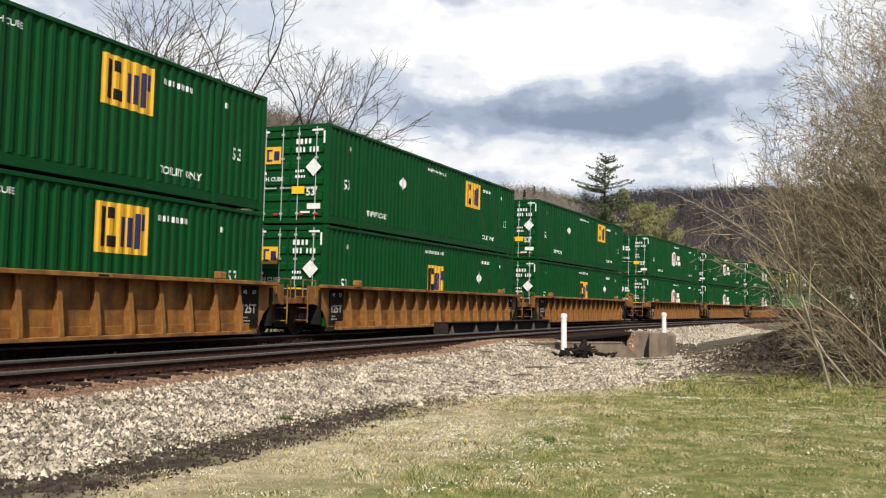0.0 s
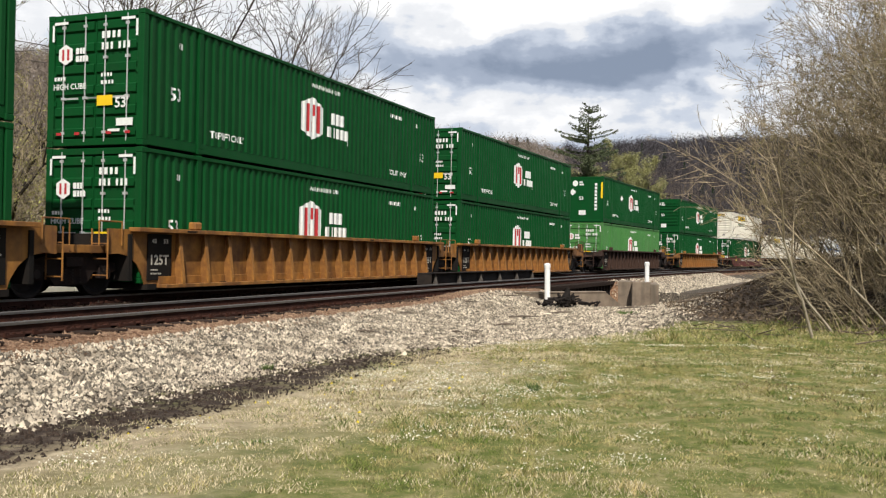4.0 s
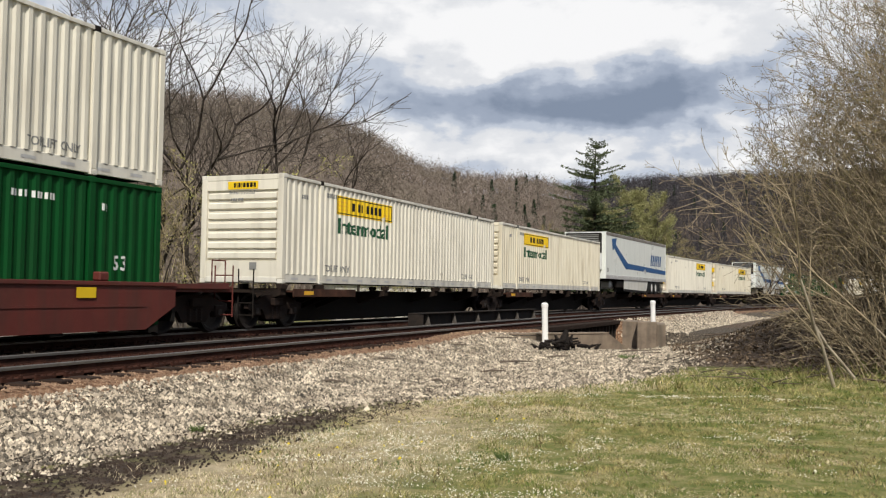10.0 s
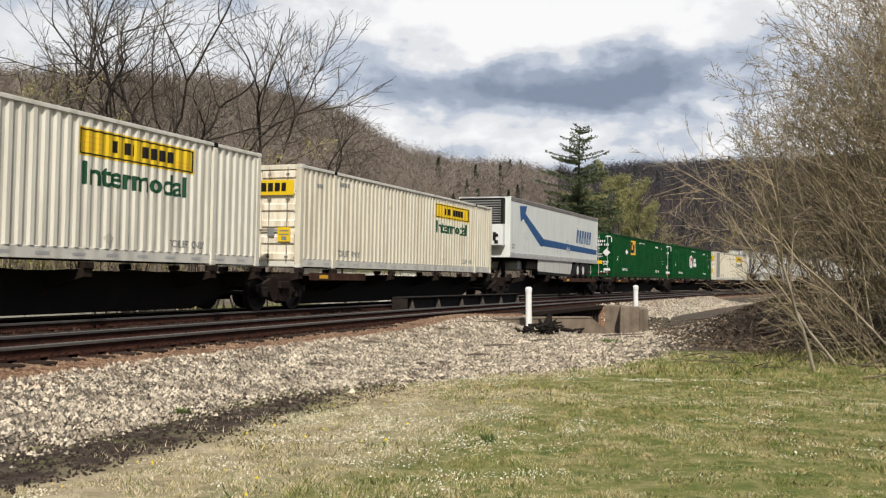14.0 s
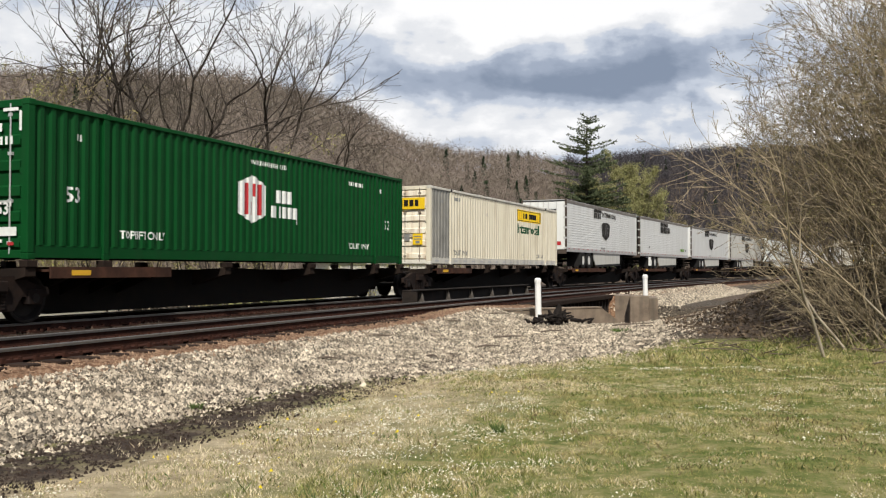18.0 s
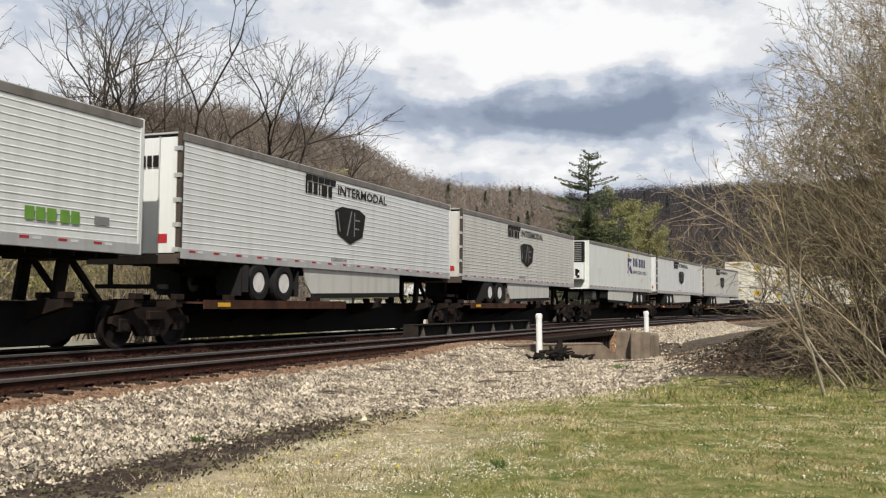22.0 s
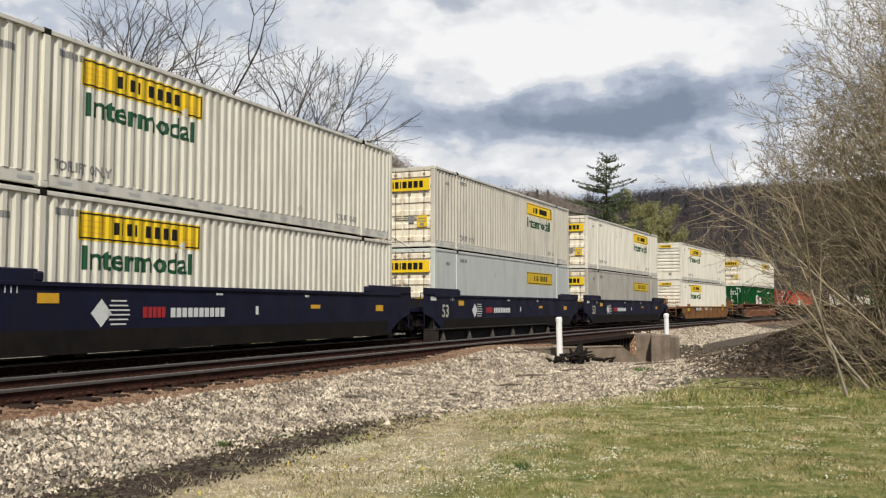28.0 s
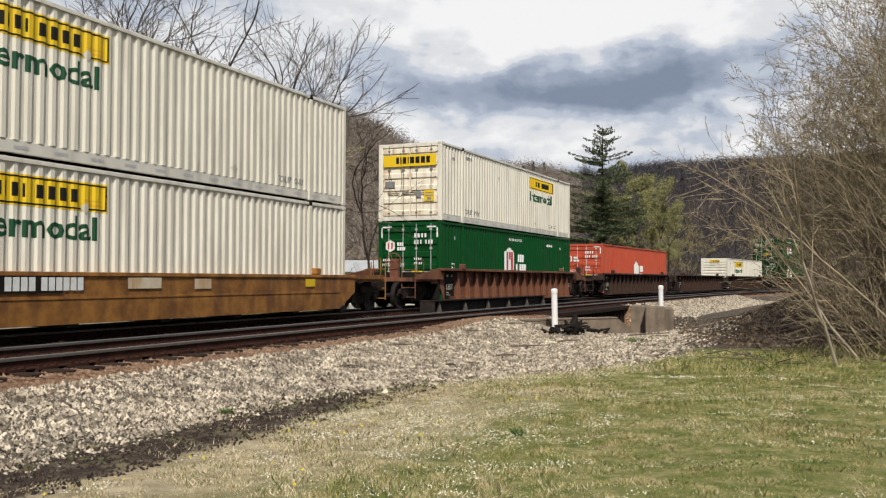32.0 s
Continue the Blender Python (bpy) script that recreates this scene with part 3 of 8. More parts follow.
def build_ties():
    bm = new_box(-0.115, 0.115, -1.30, 1.30, RAIL - 0.36, RAIL - 0.172, bevel=0.012)
    tie = part("tie", bm, "tie_wood", track_near)
    bm = bmesh.new()
    for side in (-0.75, 0.75):
        box(bm, -0.09, 0.09, side - 0.19, side + 0.19, RAIL - 0.172, RAIL - 0.155)
        for dx in (-0.055, 0.055):
            for dy in (-0.11, 0.11):
                box(bm, dx - 0.014, dx + 0.014, side + dy - 0.02, side + dy + 0.02, RAIL - 0.155, RAIL - 0.118)
            for dy in (-0.165, 0.165):
                box(bm, dx * 2.6 - 0.018, dx * 2.6 + 0.018, side + dy - 0.02, side + dy + 0.02, RAIL - 0.172, RAIL - 0.105)
        for dy in (-0.175, 0.175):
            box(bm, -0.15, 0.15, side + dy - 0.012, side + dy + 0.012, RAIL - 0.172, RAIL - 0.135)
    plate = part("tie_plate", bm, "rail_rust", tie)
    first = True
    rest = bmesh.new()
    rnd = random.Random(4)
    for off, track in ((SPACING, track_near), (0.0, track_far)):
        for k in range(190 if off else 120):
            s = -14 + k * 0.535
            if off and 14.5 < s < 26.5:
                continue
            m = on_line(s, off, rnd.uniform(-0.012, 0.004)) @ pose(0, rnd.uniform(-0.05, 0.05), 0, 0, 0, rnd.uniform(-1.2, 1.2))
            if first:
                tie.matrix_basis, first = m, False
                continue
            o = same("tie", tie, track, m)
            same("tie_plate", plate, o)


build_ties()


# ---- the small bridge ----
def build_bridge():
    g = empty("bridge_girder", "black riveted steel plate girder between the tracks", "girder")
    g.matrix_basis = on_line(17.9, 2.02, 0)
    L0, L1 = -6.2, 6.2
    part("web_plate", new_box(L0, L1, -0.02, 0.02, 0.0, 0.84), "girder_steel", g)
    part("top_flange", new_box(L0 - 0.05, L1 + 0.05, -0.17, 0.17, 0.84, 0.885, bevel=0.008), "girder_steel", g)
    part("bottom_flange", new_box(L0, L1, -0.17, 0.17, -0.05, 0.0), "girder_steel", g)
    rib = None
    for k in range(6):
        x = L0 + 0.9 + k * (L1 - L0 - 1.0) / 5
        if rib is None:
            bm = bmesh.new()
            prism_x(bm, [(-0.02, 0.0), (-0.34, 0.0), (-0.10, 0.84), (-0.02, 0.84)], -0.03, 0.03)
            rib = part("stiffener", bm, "girder_rib_lit", g, "gusset plate toned pale grey as if sunlit")
            rib.matrix_basis = pose(x, 0, 0)
        else:
            same("stiffener", rib, g, pose(x, 0, 0))
    part("end_plate", new_box(L0 - 0.04, L0 - 0.01, -0.36, 0.17, 0.0, 0.84), "girder_steel", g)
    d = empty("deck_girder", "dark steel girder with ribs under the empty track", "girder")
    d.matrix_basis = on_line(20.5, SPACING, 0)
    for y in (-1.15, 1.15):
        part("web_plate", new_box(-6.3, 6.3, y - 0.02, y + 0.02, -0.45, 0.22), "girder_steel", d)
        part("flange", new_box(-6.3, 6.3, y - 0.14, y + 0.14, 0.22, 0.26), "girder_steel", d)
    rib = None
    for k in range(22):
        x = -6.1 + k * 12.2 / 21
        if rib is None:
            rib = part("stiffener", new_box(-0.03, 0.03, -1.30, -1.17, -0.45, 0.22), "girder_steel", d)
            rib.matrix_basis = pose(x, 0, 0)
        else:
            same("stiffener", rib, d, pose(x, 0, 0))
    part("deck", new_box(-6.3, 6.3, -1.4, 1.4, 0.26, 0.40), "tie_wood", d, "dark timber bridge deck")
    # wing wall in front of the channel
    w = empty("wing_wall", "weathered concrete wing wall with a sloping end", "retaining wall")
    w.matrix_basis = pose(2.2, 27.6, 0, 0, 0, math.degrees(math.atan2(1.7, 2.75)))
    bm = bmesh.new()
    prism(bm, [(-0.6, 0.33), (3.15, 0.36), (4.75, -0.62), (4.75, -1.2), (-0.6, -1.2)], -0.16, 0.16)
    part("wall", bm, "concrete", w)
    part("coping", new_box(-0.62, 3.13, -0.18, 0.18, 0.36, 0.41, bevel=0.01), "concrete", w)
    a = empty("abutment", "stained concrete bridge abutment with a square pier", "abutment")
    a.matrix_basis = pose(6.83, 32.4, 0, 0, 0, -12)
    bm = bmesh.new()
    box(bm, -0.34, 0.32, -0.28, 0.6, -1.2, 0.66, bevel=0.03)
    part("pier", bm, "concrete", a)
    bm = bmesh.new()
    prism_x(bm, [(0.4, -1.2), (3.2, -1.2), (3.2, 0.62), (0.4, 0.64)], -0.85, -0.342)
    part("breast_wall", bm, "concrete", a)
    part("cap", new_box(0.30, 0.62, -0.15, 2.5, -1.2, 0.58, bevel=0.03), "concrete", a)
    bm = new_box(-0.5, 0.2, -0.8, -0.3, -0.95, -0.62, bevel=0.08)
    part("footing", bm, "concrete", a)
    for x, y, z0, h, r, s, lab in ((2.74, 26.75, -0.05, 1.36, 0.088, "post_near", "white plastic marker post standing in the gravel"), (7.08, 32.62, 0.66, 0.72, 0.085, "post_far", "white plastic marker post on the concrete pier")):
        p = empty("marker_post", lab, "marker post", "white marker posts")
        p.matrix_basis = pose(x, y, z0, 0.6, -1.2, 0)
        bm = bmesh.new()
        cyl(bm, (0, 0, 0), (0, 0, h - 0.05), r, n=16)
        part("pipe", bm, "white_pipe", p, smooth=False)
        bm = bmesh.new()
        cyl(bm, (0, 0, h - 0.12), (0, 0, h - 0.02), r + 0.012, n=16)
        cyl(bm, (0, 0, h - 0.02), (0, 0, h + 0.015), r + 0.012, r * 0.6, n=16)
        part("cap", bm, "white_pipe", p)


build_bridge()


# ---- lettering and marks that follow the sheet they are painted on ----
_glyphs = {}


def glyph_tris(text, bold=False):
    """Triangles of a line of text, 1 high, from x = 0; and its width."""
    if text not in _glyphs:
        cu = bpy.data.curves.new("text", "FONT")
        cu.body, cu.size, cu.resolution_u, cu.fill_mode = text, 1.0, 2, "FRONT"
        cu.offset = 0.022
        ob = new("text", cu)
        bpy.context.view_layer.update()
        me = bpy.data.meshes.new_from_object(ob.evaluated_get(bpy.context.evaluated_depsgraph_get()))
        me.calc_loop_triangles()
        v = [(p.co.x, p.co.y) for p in me.vertices]
        tris = [[v[i] for i in t.vertices] for t in me.loop_triangles]
        xs, ys = [p[0] for t in tris for p in t], [p[1] for t in tris for p in t]
        x0, y0, h = min(xs), min(ys), max(ys) - min(ys)
        _glyphs[text] = ([[((x - x0) / h, (y - y0) / h) for x, y in t] for t in tris], (max(xs) - x0) / h)
        bpy.data.objects.remove(ob)
        bpy.data.meshes.remove(me)
        bpy.data.curves.remove(cu)
    return _glyphs[text]


def text_polys(text, x, z, height, width=None):
    tris, w = glyph_tris(text)
    kx = (width / w) if width else height
    return [[(x + a * kx, z + b * height) for a, b in t] for t in tris]


def rect(x0, x1, z0, z1):
    return [(x0, z0), (x1, z0), (x1, z1), (x0, z1)]


def bars(x, z, height, widths, gap=0.12):
    """Plain bars in place of writing that is not spelled out: a row of blocks."""
    out, at = [], x
    for w in widths:
        if w > 0:
            out.append(rect(at, at + w * height, z, z + height))
        at += (abs(w) + gap) * height
    return out


def clip_strip(poly, a, b):
    def half(pts, c, sign):
        out = []
        for k in range(len(pts)):
            p, q = pts[k], pts[(k + 1) % len(pts)]
            dp, dq = sign * (p[0] - c), sign * (q[0] - c)
            if dp >= 0:
                out.append(p)
            if dp * dq < 0:
                t = dp / (dp - dq)
                out.append((c, p[1] + (q[1] - p[1]) * t))
        return out
    pts = half(poly, a, 1)
    return half(pts, b, -1) if len(pts) > 2 else []


PITCH, DEPTH = 0.278, 0.040
WAVE = [(0.0, 0.0), (0.090, 0.0), (0.135, 1.0), (0.233, 1.0), (0.278, 0.0)]


def wave_at(x):
    u = x % PITCH
    return float(np.interp(u, [w[0] for w in WAVE], [w[1] for w in WAVE])) * DEPTH


def breaks(a, b):
    k0 = int(math.floor(a / PITCH))
    out = [a]
    for k in range(k0, int(b / PITCH) + 2):
        for u, _ in WAVE[:-1]:
            x = k * PITCH + u
            if a + 1e-4 < x < b - 1e-4:
                out.append(x)
    return out + [b]


def side_marks(name, polys, mat, parent, y, corrugated=True, lift=0.005, label=""):
    """Marks on the near side: polygons of (x, z) laid on a flat or a corrugated sheet at y."""
    if name in ("logo_bar", "sign_panel", "worn_patch"):
        if len(polys) > 1:
            return [side_marks(name, [p], mat, parent, y, corrugated, lift, label) for p in polys]
    verts, faces = [], []
    for poly in polys:
        xs = [p[0] for p in poly]
        cuts = breaks(min(xs), max(xs)) if corrugated else [min(xs), max(xs)]
        for a, b in zip(cuts, cuts[1:]):
            c = clip_strip(poly, a - 1e-7, b + 1e-7) if corrugated else poly
            if len(c) < 3:
                continue
            n = len(verts)
            verts += [(px, y + (wave_at(min(max(px, a), b)) if corrugated else 0) - lift, pz) for px, pz in c]
            faces.append(list(range(n, n + len(c))))
    if not faces:
        return None
    o = part(name, mesh_from(name, verts, faces), mat, parent, label)
    return tagged(o, kind="stuff") if len(polys) > 1 else o


def end_marks(name, polys, mat, parent, x, lift=0.006, label=""):
    """Marks on the end that faces -x: polygons of (u, z), u to the right as one looks at that end."""
    if name == "logo_bar" and len(polys) > 1:
        return [end_marks(name, [p], mat, parent, x, lift, label) for p in polys]
    verts, faces = [], []
    for poly in polys:
        n = len(verts)
        verts += [(x - lift, -u, z) for u, z in poly]
        faces.append(list(range(n, n + len(poly))))
    o = part(name, mesh_from(name, verts, faces), mat, parent, label)
    return tagged(o, kind="stuff") if len(polys) > 1 else o


# ---- containers: origin at the middle of the underside, near side at -y, leading end at -x ----
LEN, WID, HGT = 16.154, 2.591, 2.880
HX, HY = LEN / 2, WID / 2
POST = HX - 1.98


def wall_sheet(x0, x1, z0, z1, y, corrugated):
    verts, faces = [], []
    xs = breaks(x0, x1) if corrugated else [x0, x1]
    for x in xs:
        yy = y + (wave_at(x) if corrugated else 0.0) * (1 if y < 0 else -1)
        verts += [(x, yy, z0), (x, yy, z1)]
    for k in range(len(xs) - 1):
        faces.append((2 * k, 2 * k + 2, 2 * k + 3, 2 * k + 1))
    return verts, faces


def container_shell(c, paint, side="corrugated", end="doors", rail_paint=None, rods="aluminium", bands=5):
    rail_paint = rail_paint or paint
    door_paint = "door_white" if paint in ("white_paint", "cream_paint", "grey_white_paint", "pale_blue_paint", "beige_paint") else paint
    corr = side == "corrugated"
    for sgn, nm in ((-1, "side_panel"), (1, "side_panel")):
        verts, faces = [], []
        for x0, x1 in ((-HX + 0.16, -POST - 0.07), (-POST + 0.07, POST - 0.07), (POST + 0.07, HX - 0.16)):
            v, f = wall_sheet(x0, x1, 0.26, HGT - 0.10, sgn * (HY - 0.02), corr)
            f = [tuple(i + len(verts) for i in q) for q in f]
            verts += v
            faces += f
        me = mesh_from(nm, verts, faces)
        part(nm, me, paint, c)
        for nm2, z0, z1, inset in (("top_rail", HGT - 0.10, HGT - 0.015, 0.0), ("bottom_rail", 0.03, 0.26, 0.035 if corr else 0.012)):
            y1 = sgn * (HY - inset)
            part(nm2, new_box(-HX + 0.16, HX - 0.16, y1, y1 - sgn * 0.10, z0, z1, bevel=0.008), rail_paint, c)
        for x in (-HX + 0.08, HX - 0.08):
            part("corner_post", new_box(x - 0.08, x + 0.08, sgn * HY, sgn * (HY - 0.17), 0.118, HGT - 0.118, bevel=0.012), paint, c)
        for x in (-POST, POST):
            part("lifting_post", new_box(x - 0.075, x + 0.075, sgn * (HY + 0.004), sgn * (HY - 0.12), 0.118, HGT - 0.118, bevel=0.01), paint, c)
        for x in (-HX + 0.09, HX - 0.09, -POST, POST):
            for z in (0.0, HGT - 0.118):
                bm = new_box(x - 0.09, x + 0.09, sgn * (HY + 0.006), sgn * (HY - 0.16), z, z + 0.118, bevel=0.012)
                box(bm, x - 0.035, x + 0.035, sgn * (HY + 0.010), sgn * (HY - 0.01), z + 0.035, z + 0.085)
                part("corner_casting", bm, "car_black" if z > 1 and abs(x) < 7 and not paint.startswith("green") else rail_paint, c)
    part("roof", new_box(-HX + 0.05, HX - 0.05, -HY + 0.06, HY - 0.06, HGT - 0.05, HGT - 0.02), paint, c)
    bm = bmesh.new()
    box(bm, -HX + 0.2, HX - 0.2, -HY + 0.14, HY - 0.14, 0.10, 0.22)
    for k in range(26):
        x = -HX + 0.5 + k * 0.6
        box(bm, x, x + 0.06, -HY + 0.10, HY - 0.10, 0.02, 0.10)
    tagged(part("underframe", bm, "car_black", c), kind="stuff")
    # trailing end, plain ribbed wall
    part("rear_wall", new_box(HX - 0.10, HX - 0.04, -HY + 0.17, HY - 0.17, 0.12, HGT - 0.05), paint, c)
    x = -HX
    part("end_header", new_box(x + 0.01, x + 0.15, -HY + 0.17, HY - 0.17, HGT - 0.15, HGT - 0.01, bevel=0.01), paint, c)
    part("end_sill", new_box(x + 0.01, x + 0.15, -HY + 0.17, HY - 0.17, 0.02, 0.17, bevel=0.01), rail_paint, c)
    if end == "doors":
        for sgn in (-1, 1):
            y0, y1 = sgn * 0.01, sgn * (HY - 0.175)
            bm = bmesh.new()
            zs = np.linspace(0.19, HGT - 0.17, bands * 2 + 2)
            box(bm, x + 0.06, x + 0.11, y0, y1, 0.18, HGT - 0.16)
            d = part("door", bm, door_paint, c)
            for k in range(0, len(zs) - 1, 2):
                bm = bmesh.new()
                prism_door(bm, x + 0.06, y0, y1, zs[k], zs[k + 1])
                part("door_rib", bm, door_paint, d)
            for u in (0.27, 0.86):
                bm = bmesh.new()
                cyl(bm, (x + 0.015, sgn * u, 0.10), (x + 0.015, sgn * u, HGT - 0.08), 0.015, n=8)
                for z in (0.3, 1.05, 1.9, 2.6):
                    box(bm, x + 0.0, x + 0.05, sgn * u - 0.05, sgn * u + 0.05, z - 0.03, z + 0.03)
                part("lock_rod", bm, rods, d, "galvanised locking rod" if rods == "aluminium" else "")
                bm = bmesh.new()
                box(bm, x - 0.012, x + 0.01, sgn * u, sgn * u - sgn * 0.42, 1.02, 1.06)
                part("door_handle", bm, rods, d)
            bm = bmesh.new()
            for z in (0.35, 0.95, 1.6, 2.2, 2.6):
                box(bm, x + 0.02, x + 0.07, sgn * (HY - 0.22), sgn * (HY - 0.12), z - 0.05, z + 0.05)
            tagged(part("hinge", bm, paint, d), kind="stuff")
    elif end == "bars":
        bm = new_box(x + 0.075, x + 0.11, -HY + 0.17, HY - 0.17, 0.16, HGT - 0.14)
        part("front_wall", bm, paint, c)
        zs = [0.66, 0.93, 1.19, 1.45, 1.71, 1.98, 2.24]
        bm = bmesh.new()
        box(bm, x + 0.02, x + 0.075, -HY + 0.17, HY - 0.17, 0.17, 0.58)
        part("kick_plate", bm, paint, c)
        for z in zs:
            bm = bmesh.new()
            prism_door(bm, x + 0.076, -HY + 0.19, HY - 0.19, z - 0.03, z + 0.165, 0.06)
            part("wall_rib", bm, paint, c)
        bm = new_box(x + 0.02, x + 0.075, -HY + 0.17, HY - 0.17, 2.47, HGT - 0.15)
        part("name_board", bm, paint, c)
    else:
        bm = new_box(x + 0.02, x + 0.11, -HY + 0.17, HY - 0.17, 0.16, HGT - 0.14, bevel=0.01)
        part("front_wall", bm, paint, c)


def prism_door(bm, x, y0, y1, z0, z1, proud=0.045):
    """A pressed rib on an end wall: sloped above and below."""
    a, b = min(y0, y1) + 0.03, max(y0, y1) - 0.03
    lo, hi = [(x, z0), (x - proud, z0 + 0.035), (x - proud, z1 - 0.035), (x, z1)], None
    va = [bm.verts.new((px, a, pz)) for px, pz in lo]
    vb = [bm.verts.new((px, b, pz)) for px, pz in lo]
    for k in range(3):
        bm.faces.new((va[k], vb[k], vb[k + 1], va[k + 1]))
    bm.faces.new(va[::-1])
    bm.faces.new(vb)


def diamond(x, z, r):
    return [(x - r, z), (x, z - r), (x + r, z), (x, z + r)]


def flower_shield(x, z, r, k=1.18):
    return [(x - r, z - r * 0.62), (x, z - r * k), (x + r, z - r * 0.62), (x + r, z + r * 0.62), (x, z + r * k), (x - r, z + r * 0.62)]


YS = -HY + 0.02      # the near side's sheet
WORDS = (0.7, 0.75, 0.7, 0.6)


def marks_amber(c, x0, z0):
    """Amber square with dark and blue bars."""
    side_marks("logo_panel", [rect(x0, x0 + 1.48, z0, z0 + 1.0)], "amber_sign", c, YS, label="amber square sign")
    u = lambda a, b, p, q: rect(x0 + a * 1.48, x0 + b * 1.48, z0 + p, z0 + q)
    dark = [u(0.09, 0.19, 0.12, 0.90), u(0.22, 0.40, 0.12, 0.34), u(0.22, 0.36, 0.68, 0.90)]
    blue = [u(0.46, 0.56, 0.14, 0.74), u(0.60, 0.70, 0.14, 0.74), u(0.76, 0.84, 0.12, 0.84), u(0.86, 0.95, 0.50, 0.84)]
    side_marks("logo_bar", dark, "dark_lettering", c, YS, lift=0.009)
    side_marks("logo_bar", blue, "navy_lettering", c, YS, lift=0.009)
    side_marks("caution_mark", text_polys("WARNING HIGH CUBE", x0 - 3.6 if x0 > 0 else x0 + (2.6 if x0 < -2 else -0.2), 2.46, 0.12), "white_lettering", c, YS)


def marks_hex(c, first=False):
    x0 = -0.92
    side_marks("logo_panel", [flower_shield(x0, 1.57, 0.61, 0.98)], "white_lettering", c, YS, label="white hexagonal emblem")
    side_marks("logo_bar", [rect(x0 - 0.38, x0 - 0.20, 1.18, 1.96), rect(x0 + 0.20, x0 + 0.38, 1.18, 1.96), rect(x0 - 0.10, x0 - 0.02, 1.18, 1.50), rect(x0 + 0.02, x0 + 0.10, 1.64, 1.96)], "red_lettering", c, YS, lift=0.009)
    words = bars(x0 + 1.12, 1.55, 0.33, (0.66, 0.55, 0.55), 0.2)
    words += bars(x0 + 0.88, 1.16, 0.30, (0.85, 0.5, 0.65, 0.6, 0.65), 0.24) + [rect(x0 + 2.08, x0 + 2.16, 1.02, 1.16)]
    side_marks("name_mark", words, "white_lettering", c, YS)
    side_marks("caution_mark", text_polys("WARNING HIGH CUBE", x0 - 0.05, 2.44, 0.12), "white_lettering", c, YS)


def marks_common_green(c, diamonds=False):
    side_marks("size_mark", text_polys("53", -HX + 0.95, 1.08, 0.30) + text_polys("53", HX - 1.35, 1.10, 0.30), "white_lettering", c, YS)
    side_marks("number_mark", bars(POST - 1.9, 2.34, 0.12, (0.4, 0.4, 0.4, 0.4, -0.4, 0.4, 0.4, 0.4, 0.4, 0.4, 0.4), 0.4) + bars(-HX + 1.2, 2.26, 0.13, (0.5, 0.4), 0.3) + bars(HX - 1.7, 2.26, 0.13, (0.5, 0.4), 0.3), "white_lettering", c, YS)
    side_marks("lift_mark", text_polys("TOPLIFT ONLY", -POST + 0.45, 0.44, 0.17, 1.4) + text_polys("TOPLIFT ONLY", POST - 1.9, 0.44, 0.17, 1.4), "white_lettering", c, YS)
    if diamonds:
        side_marks("placard", [diamond(diamonds, 1.75, 0.26)], "placard_white", c, YS, lift=0.012, label="white diamond placard")


def marks_green_end(c, logo):
    x = -HX + 0.015
    w = bars(0.20, 2.30, 0.15, (0.5, 0.6, 0.5, 0.5), 0.4) + bars(0.20, 2.06, 0.15, (0.4, 0.4, 0.4, -0.2, 0.4, 0.4, 0.4), 0.4)
    w += bars(-1.08, 1.44, 0.08, (0.7, 0.9, 0.5, 0.8), 0.3) + bars(0.20, 1.32, 0.08, (0.8, 0.8, 0.7, 0.6), 0.4) + bars(0.20, 1.48, 0.08, (0.5, 0.7, 0.7, 0.5), 0.4)
    w += [rect(-1.1, -0.72, 2.66, 2.72), rect(0.72, 1.08, 2.66, 2.72), rect(1.10, 1.16, 2.3, 2.66), rect(-1.16, -1.10, 2.3, 2.66), rect(0.62, 1.06, 0.42, 0.58), rect(0.4, 0.72, 0.30, 0.36)]
    end_marks("number_mark", w, "white_lettering", c, x - 0.03)
    end_marks("size_mark", text_polys("HIGH CUBE", -1.10, 1.24, 0.13) + text_polys("53'", 0.58, 0.80, 0.24), "white_lettering", c, x - 0.03)
    if logo == "amber":
        end_marks("logo_panel", [rect(-0.85, -0.30, 1.75, 2.25)], "amber_sign", c, x - 0.03, label="small amber sign")
        end_marks("logo_bar", [rect(-0.79, -0.72, 1.82, 2.18), rect(-0.72, -0.6, 1.82, 1.88), rect(-0.72, -0.6, 2.12, 2.18), rect(-0.54, -0.36, 1.85, 2.12)], "navy_lettering", c, x - 0.034)
        end_marks("placard", [diamond(0.80, 1.62, 0.26)], "placard_white", c, x - 0.034, label="white diamond placard")
    else:
        end_marks("logo_panel", [flower_shield(-0.78, 2.0, 0.19)], "white_lettering", c, x - 0.03, label="small white hexagonal emblem")
        end_marks("logo_bar", [rect(-0.88, -0.82, 1.88, 2.12), rect(-0.74, -0.68, 1.88, 2.12)], "red_lettering", c, x - 0.034)
        end_marks("name_mark", bars(-0.5, 2.0, 0.13, (0.7, 0.5, 0.5)) + bars(-0.5, 1.83, 0.13, (0.7, 0.5, 0.5, 0.5)), "white_lettering", c, x - 0.03)
    end_marks("notice", [rect(0.10, 0.52, 0.86, 1.08)], "yellow_sign", c, x - 0.036, label="yellow notice")
    end_marks("tail_mark", [rect(-1.0, -0.86, 0.25, 0.31), rect(-0.5, -0.36, 0.25, 0.31), rect(0.36, 0.5, 0.25, 0.31), rect(0.86, 1.0, 0.25, 0.31)], "red_lettering", c, x - 0.036)


